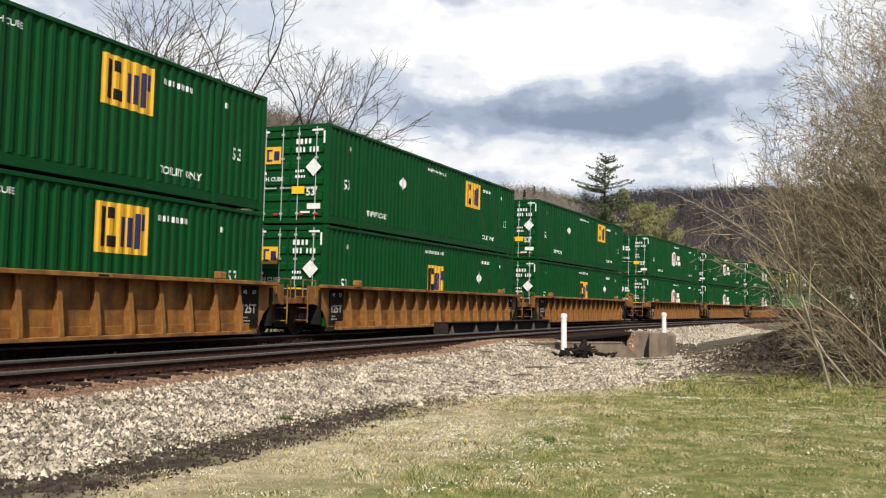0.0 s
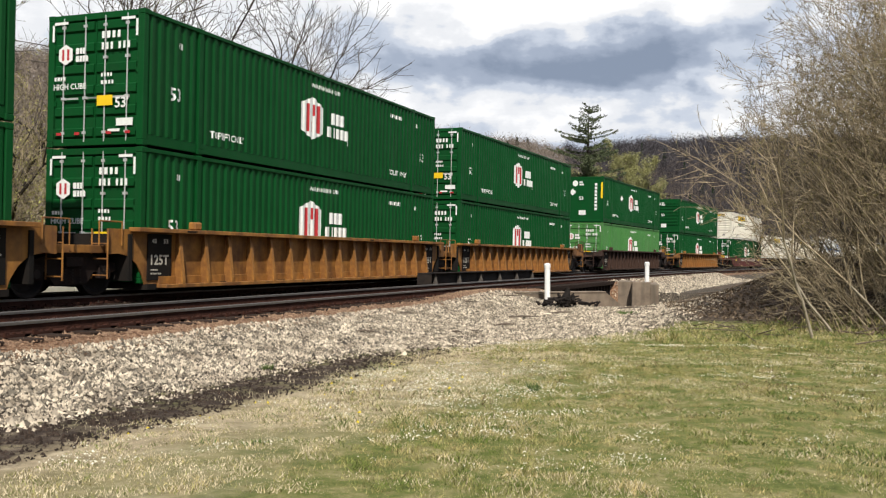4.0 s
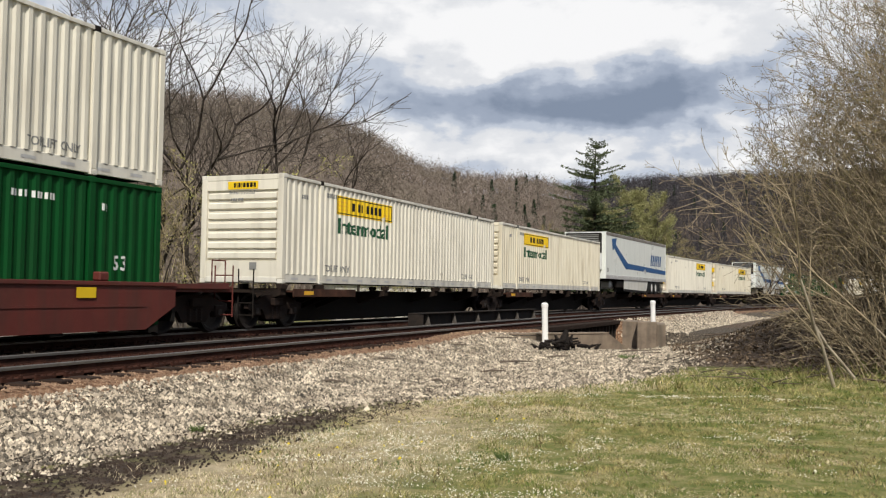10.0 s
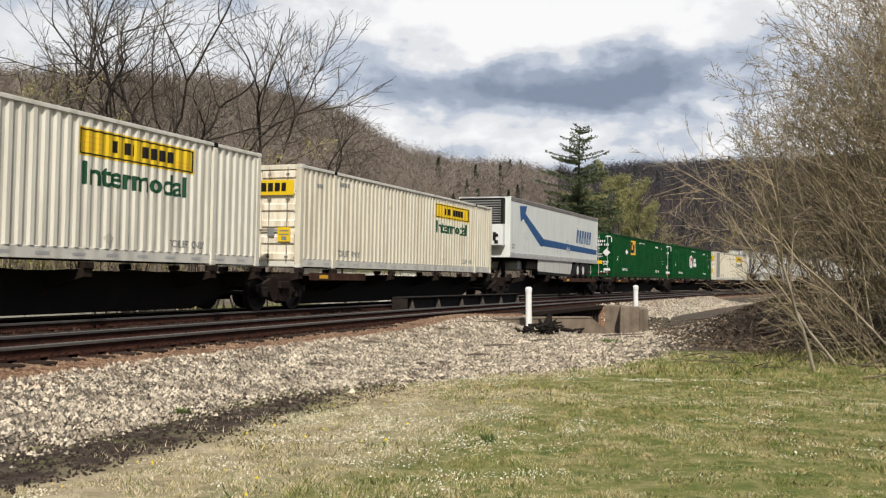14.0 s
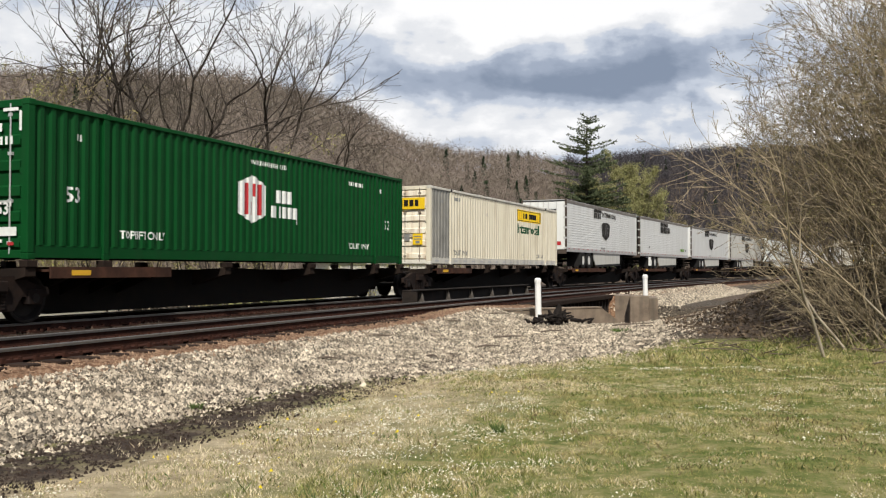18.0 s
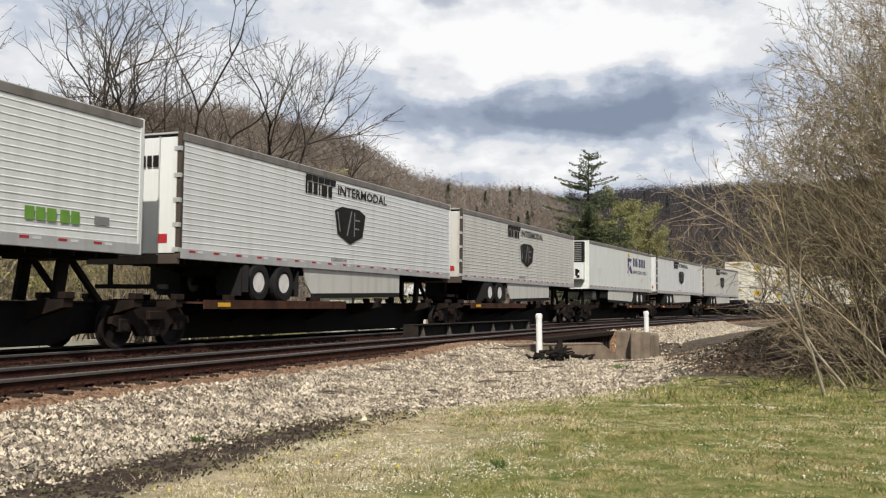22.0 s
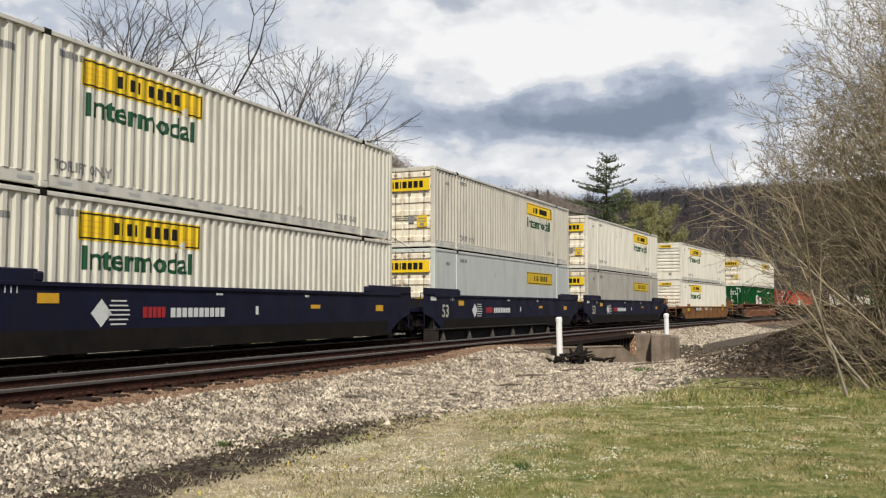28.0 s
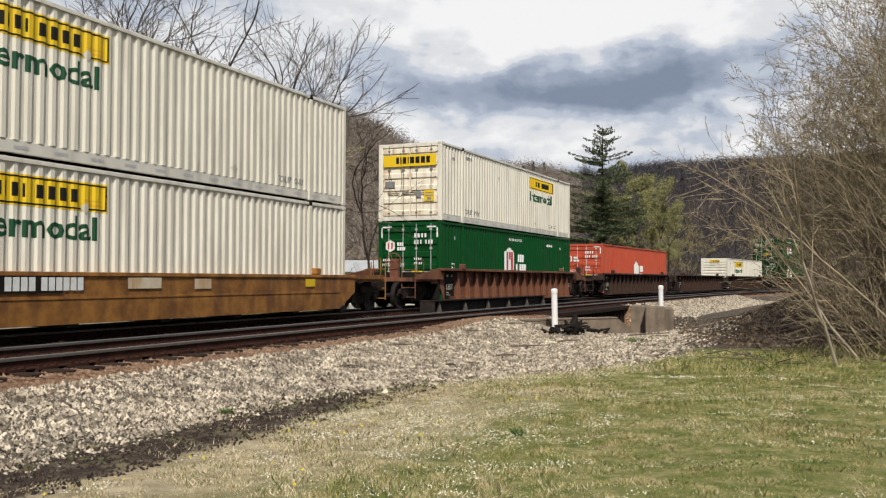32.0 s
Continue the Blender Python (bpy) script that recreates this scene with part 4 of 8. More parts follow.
def yellow_name(c, x0, x1, z0, z1, corrugated=True):
    side_marks("name_panel", [rect(x0, x1, z0, z1)], "yellow_sign", c, YS, corrugated, label="yellow name panel with dark border")
    w, h, t = x1 - x0, z1 - z0, 0.03
    edge = [rect(x0 + t, x1 - t, z0 + t, z0 + 2 * t), rect(x0 + t, x1 - t, z1 - 2 * t, z1 - t), rect(x0 + t, x0 + 2 * t, z0 + t, z1 - t), rect(x1 - 2 * t, x1 - t, z0 + t, z1 - t)]
    side_marks("name_border", edge, "dark_lettering", c, YS, corrugated, lift=0.009)
    k = h * 0.50
    side_marks("name_mark", bars(x0 + w * 0.27, z0 + h * 0.28, k * 0.88, (0.45, 0.14, 0.62, 0.14, -0.25, 0.72, 0.72, 0.72, 0.66), 0.42), "dark_lettering", c, YS, corrugated, lift=0.009)
    scroll = [rect(x0 + 0.14, x0 + w * 0.2, z0 + h * a, z0 + h * (a + 0.05)) for a in (0.25, 0.45, 0.65)] + [rect(x1 - w * 0.17, x1 - 0.14, z0 + h * a, z0 + h * (a + 0.05)) for a in (0.2, 0.35)]
    side_marks("name_ornament", scroll, "amber_sign", c, YS, corrugated, lift=0.009)


def marks_white(c, at, word=True, corrugated=True, low=False):
    x0 = at
    z0 = 2.04 if not low else 1.83
    yellow_name(c, x0, x0 + 3.62, z0, z0 + 0.55, corrugated)
    if word:
        side_marks("name_word", text_polys("Intermodal", x0 + 0.15, z0 - 0.56, 0.46, 3.2), "green_lettering", c, YS, corrugated)
    side_marks("lift_mark", text_polys("TOPLIFT ONLY", -POST + 0.25, 0.36, 0.20, 1.45) + text_polys("TOPLIFT ONLY", POST - 1.6, 0.36, 0.17, 1.3), "grey_lettering", c, YS, corrugated)
    side_marks("number_mark", bars(-POST + 0.3, 2.46, 0.13, (0.6, 0.6, 0.6, 0.6, -0.2, 0.5, 0.5, 0.5)) + bars(-HX + 1.0, 2.3, 0.12, (0.6, 0.6, 0.6, 0.5)), "grey_lettering", c, YS, corrugated)
    side_marks("rail_slot", [rect(x, x + 0.34, 0.105, 0.165) for x in np.arange(-HX + 0.5, HX - 0.6, 0.92)], "aluminium", c, -HY + (0.035 if corrugated else 0.012), False, 0.004)
    side_marks("placard_holder", [diamond(2.6, 0.48, 0.15), diamond(-POST + 3.9, 2.1, 0.11)], "grey_white_paint", c, YS, corrugated, lift=0.012)


def marks_white_end(c, end):
    x = -HX + 0.015
    if end == "doors":
        end_marks("name_panel", [rect(-1.08, 1.08, 2.02, 2.44)], "yellow_sign", c, x - 0.03, label="yellow name panel across the doors")
        end_marks("name_mark", bars(-0.55, 2.12, 0.24, (0.5, 0.2, 0.6, 0.2, 0.7, 0.7, 0.7, 0.6), 0.22), "dark_lettering", c, x - 0.034)
        end_marks("notice", [rect(0.60, 1.0, 0.72, 1.12)], "yellow_sign", c, x - 0.034, label="yellow notice")
        end_marks("notice_mark", [rect(0.65, 0.95, 1.0, 1.04), rect(0.65, 0.95, 0.9, 0.94), rect(0.72, 0.88, 0.76, 0.86), rect(0.26, 0.48, 0.86, 1.1), rect(-1.0, -0.6, 1.25, 1.48)], "grey_lettering", c, x - 0.037)
    else:
        end_marks("name_panel", [rect(-0.45, 0.5, 2.49, 2.70)], "yellow_sign", c, x, label="yellow name panel")
        end_marks("name_mark", bars(-0.26, 2.54, 0.12, (0.5, 0.2, 0.6, 0.2, 0.7, 0.7, 0.7, 0.6), 0.22), "dark_lettering", c, x - 0.004)
        end_marks("name_word", text_polys("Intermodal", -0.4, 2.36, 0.10, 0.8), "grey_lettering", c, x + 0.005)
        end_marks("number_mark", bars(-0.35, 2.18, 0.07, (0.6, 0.6, 0.6, 0.6, -0.2, 0.5, 0.5, 0.5, 0.5)), "grey_lettering", c, x)
        end_marks("placard_holder", [diamond(-0.75, 0.5, 0.17)], "grey_white_paint", c, x)
        end_marks("vent", [rect(0.28, 0.5, 0.36, 0.55)], "grey_lettering", c, x, label="small grey vent plate")


def container(kind):
    lab = {
        "amber": "green corrugated 53-foot container with an amber sign",
        "amber_low": "green corrugated container with a low amber sign",
        "amber_far": "green corrugated 53-foot container with an amber sign",
        "hex": "green corrugated 53-foot container with a white hexagonal emblem",
        "hex_light": "faded light green container with a white hexagonal emblem",
        "hex_plain": "green container with plain front wall and yellow edge marks",
        "hex_ribbed": "green container with a ribbed front wall",
        "white": "white corrugated container with a yellow name panel",
        "white_doors": "white corrugated container with rust-stained doors leading",
        "white_far": "white corrugated container, name panel near its trailing end",
        "cream": "cream corrugated container with a yellow name panel",
        "cream_doors": "cream corrugated container with rusty doors leading",
        "cream_patched": "cream container with a grey panel behind its rusty doors",
        "grey_doors": "dirty grey-white corrugated container with rusty doors",
        "smooth": "pale blue-white smooth-sided container with yellow panel",
        "smooth_beige": "dirty beige smooth-sided container with rusty doors",
        "orange": "orange-red container with a white emblem in a low well",
    }[kind]
    c = empty("container", lab, "container", "containers on the train")
    if kind.startswith("amber"):
        container_shell(c, "green_paint")
        marks_amber(c, *{"amber": (2.42, 1.58), "amber_low": (-1.05, 1.06), "amber_far": (-3.51, 1.60)}[kind])
        marks_common_green(c, {"amber": -3.2, "amber_low": 4.0, "amber_far": -4.6}[kind])
        marks_green_end(c, "amber")
    elif kind.startswith("hex"):
        paint = "light_green_paint" if kind == "hex_light" else "green_paint"
        container_shell(c, paint, end={"hex_plain": "plain", "hex_ribbed": "bars"}.get(kind, "doors"))
        marks_hex(c)
        marks_common_green(c, -3.5 if kind == "hex_plain" else False)
        if kind in ("hex", "hex_light"):
            marks_green_end(c, "hex")
        else:
            x = -HX + 0.015
            end_marks("logo_panel", [flower_shield(-0.55, 2.45, 0.17)], "white_lettering", c, x, label="small white hexagonal emblem")
            end_marks("name_mark", bars(-0.28, 2.47, 0.11, (0.7, 0.5, 0.5)) + bars(-0.28, 2.32, 0.11, (0.7, 0.5, 0.5, 0.5)), "white_lettering", c, x)
            end_marks("size_word", text_polys("53", -0.28, 1.40, 0.22), "white_lettering", c, x - 0.05)
            end_marks("notice", [rect(-0.3, 0.15, 0.45, 0.75)], "placard_white", c, x - 0.004)
            if kind == "hex_plain":
                end_marks("placard", [diamond(-0.72, 1.9, 0.22)], "placard_white", c, x, label="white diamond placard")
                end_marks("edge_mark", [rect(1.13, 1.25, 1.5, 2.5), rect(-1.25, -1.13, 1.5, 2.5)], "yellow_sign", c, x - 0.03, label="yellow reflective edge mark")
                end_marks("number_mark", [rect(0.72, 0.88, 0.75 + 0.22 * k, 0.91 + 0.22 * k) for k in range(8)], "white_lettering", c, x)
    elif kind == "orange":
        container_shell(c, "orange_red_paint", end="doors")
        side_marks("logo_panel", [flower_shield(-0.5, 1.3, 0.6)], "white_lettering", c, YS)
        side_marks("name_mark", bars(0.5, 1.3, 0.4, (0.6, 0.5, 0.5)) + bars(0.4, 0.85, 0.35, (0.7, 0.5, 0.5, 0.5)), "white_lettering", c, YS)
        marks_green_end(c, "hex")
    else:
        paint = {"cream": "cream_paint", "cream_doors": "cream_paint", "cream_patched": "cream_paint", "grey_doors": "grey_white_paint", "smooth": "pale_blue_paint", "smooth_beige": "beige_paint"}.get(kind, "white_paint")
        end = "doors" if kind in ("white_doors", "cream_doors", "cream_patched", "grey_doors", "smooth", "smooth_beige", "white_far") else "bars"
        smooth = kind.startswith("smooth")
        container_shell(c, paint, "smooth" if smooth else "corrugated", end, "rail_pale" if not smooth else paint, rods="rod_iron")
        far = kind in ("white_far", "white_doors", "cream_doors", "cream_patched", "grey_doors", "smooth", "smooth_beige")
        marks_white(c, 1.68 if far else -5.24, not smooth, not smooth, smooth)
        marks_white_end(c, end)
        if kind == "cream_patched":
            part("grey_panel", mesh_from("grey_panel", *wall_sheet(-HX + 0.165, -POST - 0.075, 0.265, HGT - 0.105, -HY + 0.016, True)), "weathered_grey", c, "weathered grey corrugated panel")
        if smooth:
            side_marks("seam", [rect(x - 0.008, x + 0.008, 0.3, HGT - 0.12) for x in np.arange(-POST + 0.6, POST, 0.61)], "grey_white_paint", c, YS, False, 0.003)
            side_marks("rivet_row", [diamond(x, 1.25, 0.055) for x in (-POST + 0.2, -POST + 2.6, -POST + 5.1, -POST + 6.3, -POST + 7.5)], "placard_white", c, YS, False, 0.012)
    return c


# ---- road trailers: origin under the middle, on the tyres' line; box from 0.95 up ----
def trailer(kind):
    """m = 1: doors lead; m = -1: nose leads."""
    m = -1 if kind in ("blue", "purple") else 1
    lab = {"blue": "white refrigerated trailer with a blue arrow stripe", "shield": "white ribbed-side trailer with a dark shield emblem", "shield_grey": "dull grey ribbed-side trailer with a dark shield emblem",
           "inc": "white ribbed-side trailer with dark slanted lettering and black doors", "purple": "white refrigerated trailer with a purple emblem"}[kind]
    t = empty("trailer", lab, "trailer", "road trailers on the train")
    paint = "trailer_grey" if kind == "shield_grey" else "reefer_white" if m < 0 else "trailer_white"
    z0, z1, hx, hy = 0.95, 3.78, 8.07, 1.295

    def bx(name, x0, x1, y0, y1, a, b, mat, bevel=0.0, label="", parent=None):
        return part(name, new_box(m * x0, m * x1, y0, y1, a, b, bevel=bevel), mat, parent or t, label)

    ribbed = m == 1
    for sgn in (-1, 1):
        if ribbed:
            zs = list(np.arange(z0 + 0.36, z1 - 0.28, 0.135))
            verts, faces = [], []
            prof = [(0.0, z0 + 0.24)]
            for z in zs:
                prof += [(0.0, z), (-0.007, z + 0.010), (-0.007, z + 0.026), (0.0, z + 0.036)]
            prof.append((0.0, z1 - 0.2))
            for d, z in prof:
                verts += [(-hx + 0.1, sgn * (hy - 0.012 - d), z), (hx - 0.1, sgn * (hy - 0.012 - d), z)]
            for k in range(len(prof) - 1):
                faces.append((2 * k, 2 * k + 1, 2 * k + 3, 2 * k + 2))
            part("side_panel", mesh_from("side_panel", verts, faces), paint, t, "thin horizontal ribs")
        else:
            bx("side_panel", -hx + 0.1, hx - 0.1, sgn * (hy - 0.012), sgn * (hy - 0.05), z0 + 0.2, z1 - 0.16, paint)
            side = [rect(x - 0.0025, x + 0.0025, z0 + 0.2, z1 - 0.17) for x in np.arange(-6.5, 7, 1.22)]
            if sgn < 0:
                side_marks("panel_seam", side, "trailer_grey", t, -hy + 0.012, False, 0.003)
        bx("top_rail", -hx + 0.05, hx - 0.05, sgn * (hy + 0.005), sgn * (hy - 0.08), z1 - 0.2, z1 - 0.02, "dull_rail", 0.01)
        bx("bottom_rail", -hx + 0.05, hx - 0.05, sgn * (hy + 0.006), sgn * (hy - 0.08), z0, z0 + 0.24, "aluminium", 0.01)
        bx("corner_post", -hx, -hx + 0.12, sgn * (hy + 0.004), sgn * (hy - 0.1), z0, z1, "post_brown" if ribbed else paint, 0.012)
        bx("corner_post", hx - 0.12, hx, sgn * (hy + 0.004), sgn * (hy - 0.1), z0, z1, paint, 0.012)
    dash_red = [rect(x, x + 0.22, z0 + 0.15, z0 + 0.20) for x in np.arange(-7.7, 7.5, 0.9)]
    dash_white = [rect(x + 0.3, x + 0.5, z0 + 0.15, z0 + 0.20) for x in np.arange(-7.7, 7.2, 0.9)]
    if kind != "blue":
        side_marks("reflector_strip", dash_red, "red_lettering", t, -hy - 0.006, False, 0.004)
    side_marks("reflector_strip", dash_white, "placard_white", t, -hy - 0.006, False, 0.004)
    bx("roof", -hx + 0.02, hx - 0.02, -hy + 0.03, hy - 0.03, z1 - 0.04, z1, "aluminium")
    bx("floor", -hx + 0.2, hx - 0.2, -hy + 0.08, hy - 0.08, z0, z0 + 0.12, "car_black")
    beam = part("floor_beam", new_box(0, 0.05, -hy + 0.08, hy - 0.08, z0 - 0.10, z0), "car_black", t)
    beam.matrix_basis = pose(-hx + 0.3, 0, 0)
    for k in range(1, 27):
        same("floor_beam", beam, t, pose(-hx + 0.3 + k * 0.585, 0, 0))
    bx("nose_wall" if m == 1 else "door_wall", hx - 0.1, hx - 0.04, -hy + 0.1, hy - 0.1, z0, z1 - 0.05, paint)
    # running gear near the door end
    # black box and extra flaps stand in for the shade under the floor
    bx("slider_box", -5.7, -2.5, -0.56, 0.56, 0.64, z0 - 0.101, "car_black", 0.02)
    for x in (-5.62, -2.95):
        for sgn in (-1, 1):
            bx("mud_flap", x, x + 0.02, sgn * 0.55, sgn * (hy - 0.02), 0.16, z0 - 0.101, "rubber", 0.004)
    for k, ax in enumerate((-4.86, -3.68)):
        for sgn in (-1, 1):
            for y in (hy - 0.14, hy - 0.46):
                bm = bmesh.new()
                lathe(bm, [(0.255, -0.12), (0.30, -0.145), (0.44, -0.145), (0.505, -0.10), (0.505, 0.10), (0.44, 0.145), (0.30, 0.145), (0.255, 0.12)], (m * ax, sgn * y, 0.505), 24, False)
                ty = part("tyre", bm, "rubber", t)
                bm = bmesh.new()
                lathe(bm, [(0.27, -0.12), (0.25, -0.12), (0.225, -0.01), (0.20, 0.04), (0.11, 0.03), (0.10, -0.08), (0.02, -0.09), (0.02, 0.10), (0.27, 0.10)] if sgn < 0 else
                      [(0.27, -0.10), (0.02, -0.10), (0.02, 0.09), (0.10, 0.08), (0.11, -0.03), (0.20, -0.04), (0.225, 0.01), (0.25, 0.12), (0.27, 0.12)], (m * ax, sgn * y, 0.505), 20)
                part("rim", bm, "rim_white", ty, "white steel rim")
                bm = bmesh.new()
                cyl(bm, (m * ax, sgn * y, 0.505), (m * ax, sgn * (y + 0.10), 0.505), 0.20, 0.15, n=14)
                part("hub", bm, "truck_iron", ty, "dark hub in the middle of the rim")
        bm = bmesh.new()
        cyl(bm, (m * ax, -hy + 0.5, 0.505), (m * ax, hy - 0.5, 0.505), 0.07)
        part("axle_beam", bm, "car_black", t)
    bm = bmesh.new()
    for y in (-0.5, 0.5):
        box(bm, m * -6.0, m * -2.4, y - 0.06, y + 0.06, 0.72, z0 - 0.02)
        for ax in (-4.86, -3.68):
            box(bm, m * (ax - 0.12), m * (ax + 0.12), y - 0.09, y + 0.09, 0.55, 0.72)
    part("bogie_frame", bm, "car_black", t)
    for y in (-hy + 0.12, hy - 0.12):
        bx("mudflap", -5.55, -5.53, y - 0.25, y + 0.25, 0.25, z0 - 0.05, "rubber" if kind != "inc" else "placard_white")
    bm = bmesh.new()
    prism(bm, [(m * -2.65, 0.95), (m * 3.6, 0.95), (m * 3.6, 0.36), (m * -2.2, 0.26), (m * -2.45, 0.5)][::m], -hy + 0.05, -hy + 0.09)
    skirt = part("side_skirt", bm, "trailer_grey", t, "grey-white aerodynamic skirt")
    bm = bmesh.new()
    prism(bm, [(m * -2.2, 0.27), (m * 3.6, 0.37), (m * 3.6, 0.22), (m * -2.1, 0.12)][::m], -hy + 0.055, -hy + 0.085)
    part("skirt_lip", bm, "rubber", skirt, "black rubber lip")
    bm = bmesh.new()
    for y in (-0.85, 0.85):
        box(bm, m * 4.55, m * 4.7, y - 0.07, y + 0.07, 0.28, z0)
        box(bm, m * 4.45, m * 4.8, y - 0.14, y + 0.14, 0.24, 0.29)
    box(bm, m * 4.58, m * 4.66, -0.85, 0.85, 0.6, 0.68)
    cyl(bm, (m * 4.6, -0.85, 0.75), (m * 5.5, -0.5, z0), 0.03, n=6)
    cyl(bm, (m * 4.6, 0.85, 0.75), (m * 5.5, 0.5, z0), 0.03, n=6)
    part("landing_gear", bm, "car_black", t)
    bm = bmesh.new()
    prism(bm, [(m * 6.5, 0.0), (m * 6.75, 0.0), (m * 6.9, z0 - 0.1), (m * 6.65, z0 - 0.1)][::m], -0.55, -0.43)
    prism(bm, [(m * 6.5, 0.0), (m * 6.75, 0.0), (m * 6.9, z0 - 0.1), (m * 6.65, z0 - 0.1)][::m], 0.43, 0.55)
    prism(bm, [(m * 7.7, 0.0), (m * 7.84, 0.0), (m * 7.0, z0 - 0.1), (m * 6.88, z0 - 0.1)][::m], -0.55, -0.43)
    prism(bm, [(m * 7.7, 0.0), (m * 7.84, 0.0), (m * 7.0, z0 - 0.1), (m * 6.88, z0 - 0.1)][::m], 0.43, 0.55)
    box(bm, m * 6.3, m * 7.3, -0.62, 0.62, z0 - 0.14, z0 - 0.02)
    part("hitch_stand", bm, "car_black", t)
    if m == 1:
        for sgn in (-1, 1):
            d = part("door", new_box(-hx - 0.02, -hx + 0.04, sgn * 0.01, sgn * (hy - 0.1), z0 + 0.12, z1 - 0.12, bevel=0.01), "car_black" if kind == "inc" else paint, t, "dark door" if kind == "inc" else "")
            for u in (0.3, 0.75):
                bm = bmesh.new()
                cyl(bm, (-hx - 0.045, sgn * u, z0 + 0.08), (-hx - 0.045, sgn * u, z1 - 0.1), 0.018, n=8)
                part("lock_rod", bm, "aluminium", d, "galvanised locking rod")
            bm = bmesh.new()
            for z in (1.15, 1.7, 2.25, 2.8, 3.4):
                box(bm, -hx - 0.03, -hx + 0.05, sgn * (hy - 0.16), sgn * (hy + 0.012), z - 0.05, z + 0.05)
            tagged(part("hinge", bm, "aluminium", d), kind="stuff")
        part("rear_sill", new_box(-hx - 0.03, -hx + 0.08, -hy + 0.02, hy - 0.02, z0 - 0.12, z0 + 0.1, bevel=0.01), "post_brown", t, "dark brown rear sill")
        bm = new_box(-hx - 0.02, -hx + 0.06, -1.0, 1.0, 0.28, 0.38)
        for y in (-0.6, 0.6):
            box(bm, -hx - 0.0, -hx + 0.06, y - 0.05, y + 0.05, 0.38, z0)
        part("bumper", bm, "car_black", t)
        end_marks("name_mark", bars(-0.75, z1 - 0.78, 0.26, (0.6, 0.5, 0.7, 0.6, -0.2, 0.3, 0.6, 0.5, 0.6), 0.14), "dark_lettering" if kind != "inc" else "placard_white", t, -hx - 0.05)
        end_marks("notice", [rect(0.75, 1.0, z0 + 0.35, z0 + 0.55)], "red_lettering", t, -hx - 0.024)
        y = -hy + 0.012
        if kind.startswith("shield"):
            x0 = -2.72
            block = [[(x0, 3.03), (x0 + 0.1, 3.0), (x0 + 0.1, 3.5), (x0, 3.5)]] + [[(x0 + 0.02 + 0.34 * k, 3.38), (x0 + 0.32 + 0.34 * k, 3.38), (x0 + 0.36 + 0.34 * k, 3.56), (x0 + 0.02 + 0.34 * k, 3.56)] for k in range(5)]
            block += bars(x0 + 0.14, 3.03, 0.32, (0.7, 0.7, 0.25, 1.0, 0.7), 0.22)
            side_marks("name_mark", block, "dark_lettering", t, y, False, 0.022)
            side_marks("name_word", text_polys("INTERMODAL", x0 + 1.85, 3.17, 0.28, 3.3), "dark_lettering", t, y, False, 0.022)
            cx, cz = -0.06, 2.40
            side_marks("shield", [[(cx - 0.98, cz + 0.30), (cx - 0.55, cz + 0.44), (cx + 0.55, cz + 0.44), (cx + 0.98, cz + 0.30), (cx + 0.80, cz - 0.38), (cx, cz - 0.64), (cx - 0.80, cz - 0.38)]], "dark_lettering", t, y, False, 0.022, "dark shield emblem")
            side_marks("shield_line", [[(cx - 0.84, cz + 0.26), (cx - 0.78, cz + 0.26), (cx - 0.62, cz - 0.30), (cx - 0.68, cz - 0.30)], [(cx - 0.25, cz - 0.40), (cx - 0.17, cz - 0.40), (cx + 0.10, cz + 0.36), (cx + 0.02, cz + 0.36)],
                                        rect(cx + 0.22, cx + 0.28, cz - 0.40, cz + 0.34), rect(cx + 0.24, cx + 0.6, cz + 0.08, cz + 0.13), rect(cx + 0.24, cx + 0.55, cz - 0.18, cz - 0.13)], "grey_lettering", t, y, False, 0.026)
            side_marks("number_mark", bars(-1.2, z0 + 0.27, 0.08, (0.6,) * 14, 0.25), "grey_lettering", t, y, False, 0.022)
        else:
            x0 = -1.98
            side_marks("name_mark", [[(x0 + 0.5 * k, 3.28), (x0 + 0.42 + 0.5 * k, 3.28), (x0 + 0.5 + 0.5 * k, 3.56), (x0 + 0.05 + 0.5 * k, 3.56)] for k in range(5)] + bars(x0 + 0.14, 2.78, 0.46, (0.78, 0.72, 0.28, 1.05, 0.72, -0.1, 0.22, 0.6, 0.6), 0.16) + [rect(x0, x0 + 0.1, 2.78, 3.5)], "dark_lettering", t, y, False, 0.022)
            side_marks("number_mark", [rect(-5.6, -5.2, 1.55, 1.68), rect(6.7, 7.1, 1.48, 1.64)], "grey_lettering", t, y, False, 0.022)
            side_marks("sign_panel", bars(5.0, 1.44, 0.24, (0.9, 0.9, 0.95, -0.1, 0.95, 0.9), 0.15), "green_sign", t, y, False, 0.022, "green sign")
    else:
        # refrigeration unit on the leading nose
        u = part("cooling_unit", new_box(-hx - 0.42, -hx - 0.0, -1.08, 1.08, z0 + 0.50, z1 - 0.12, bevel=0.06), "trailer_white", t, "white nose unit with a black grille")
        g = part("grille", new_box(-hx - 0.445, -hx - 0.16, -1.10, 1.10, z0 + 1.52, z1 - 0.10, bevel=0.03), "dark_lettering", u, "black slatted grille")
        slat = part("slat", new_box(-hx - 0.468, -hx - 0.44, -0.98, 0.98, 0, 0.05), "grey_lettering", g)
        slat.matrix_basis = pose(0, 0, z0 + 1.60)
        for k in range(1, 10):
            same("slat", slat, g, pose(0, 0, z0 + 1.60 + k * 0.108))
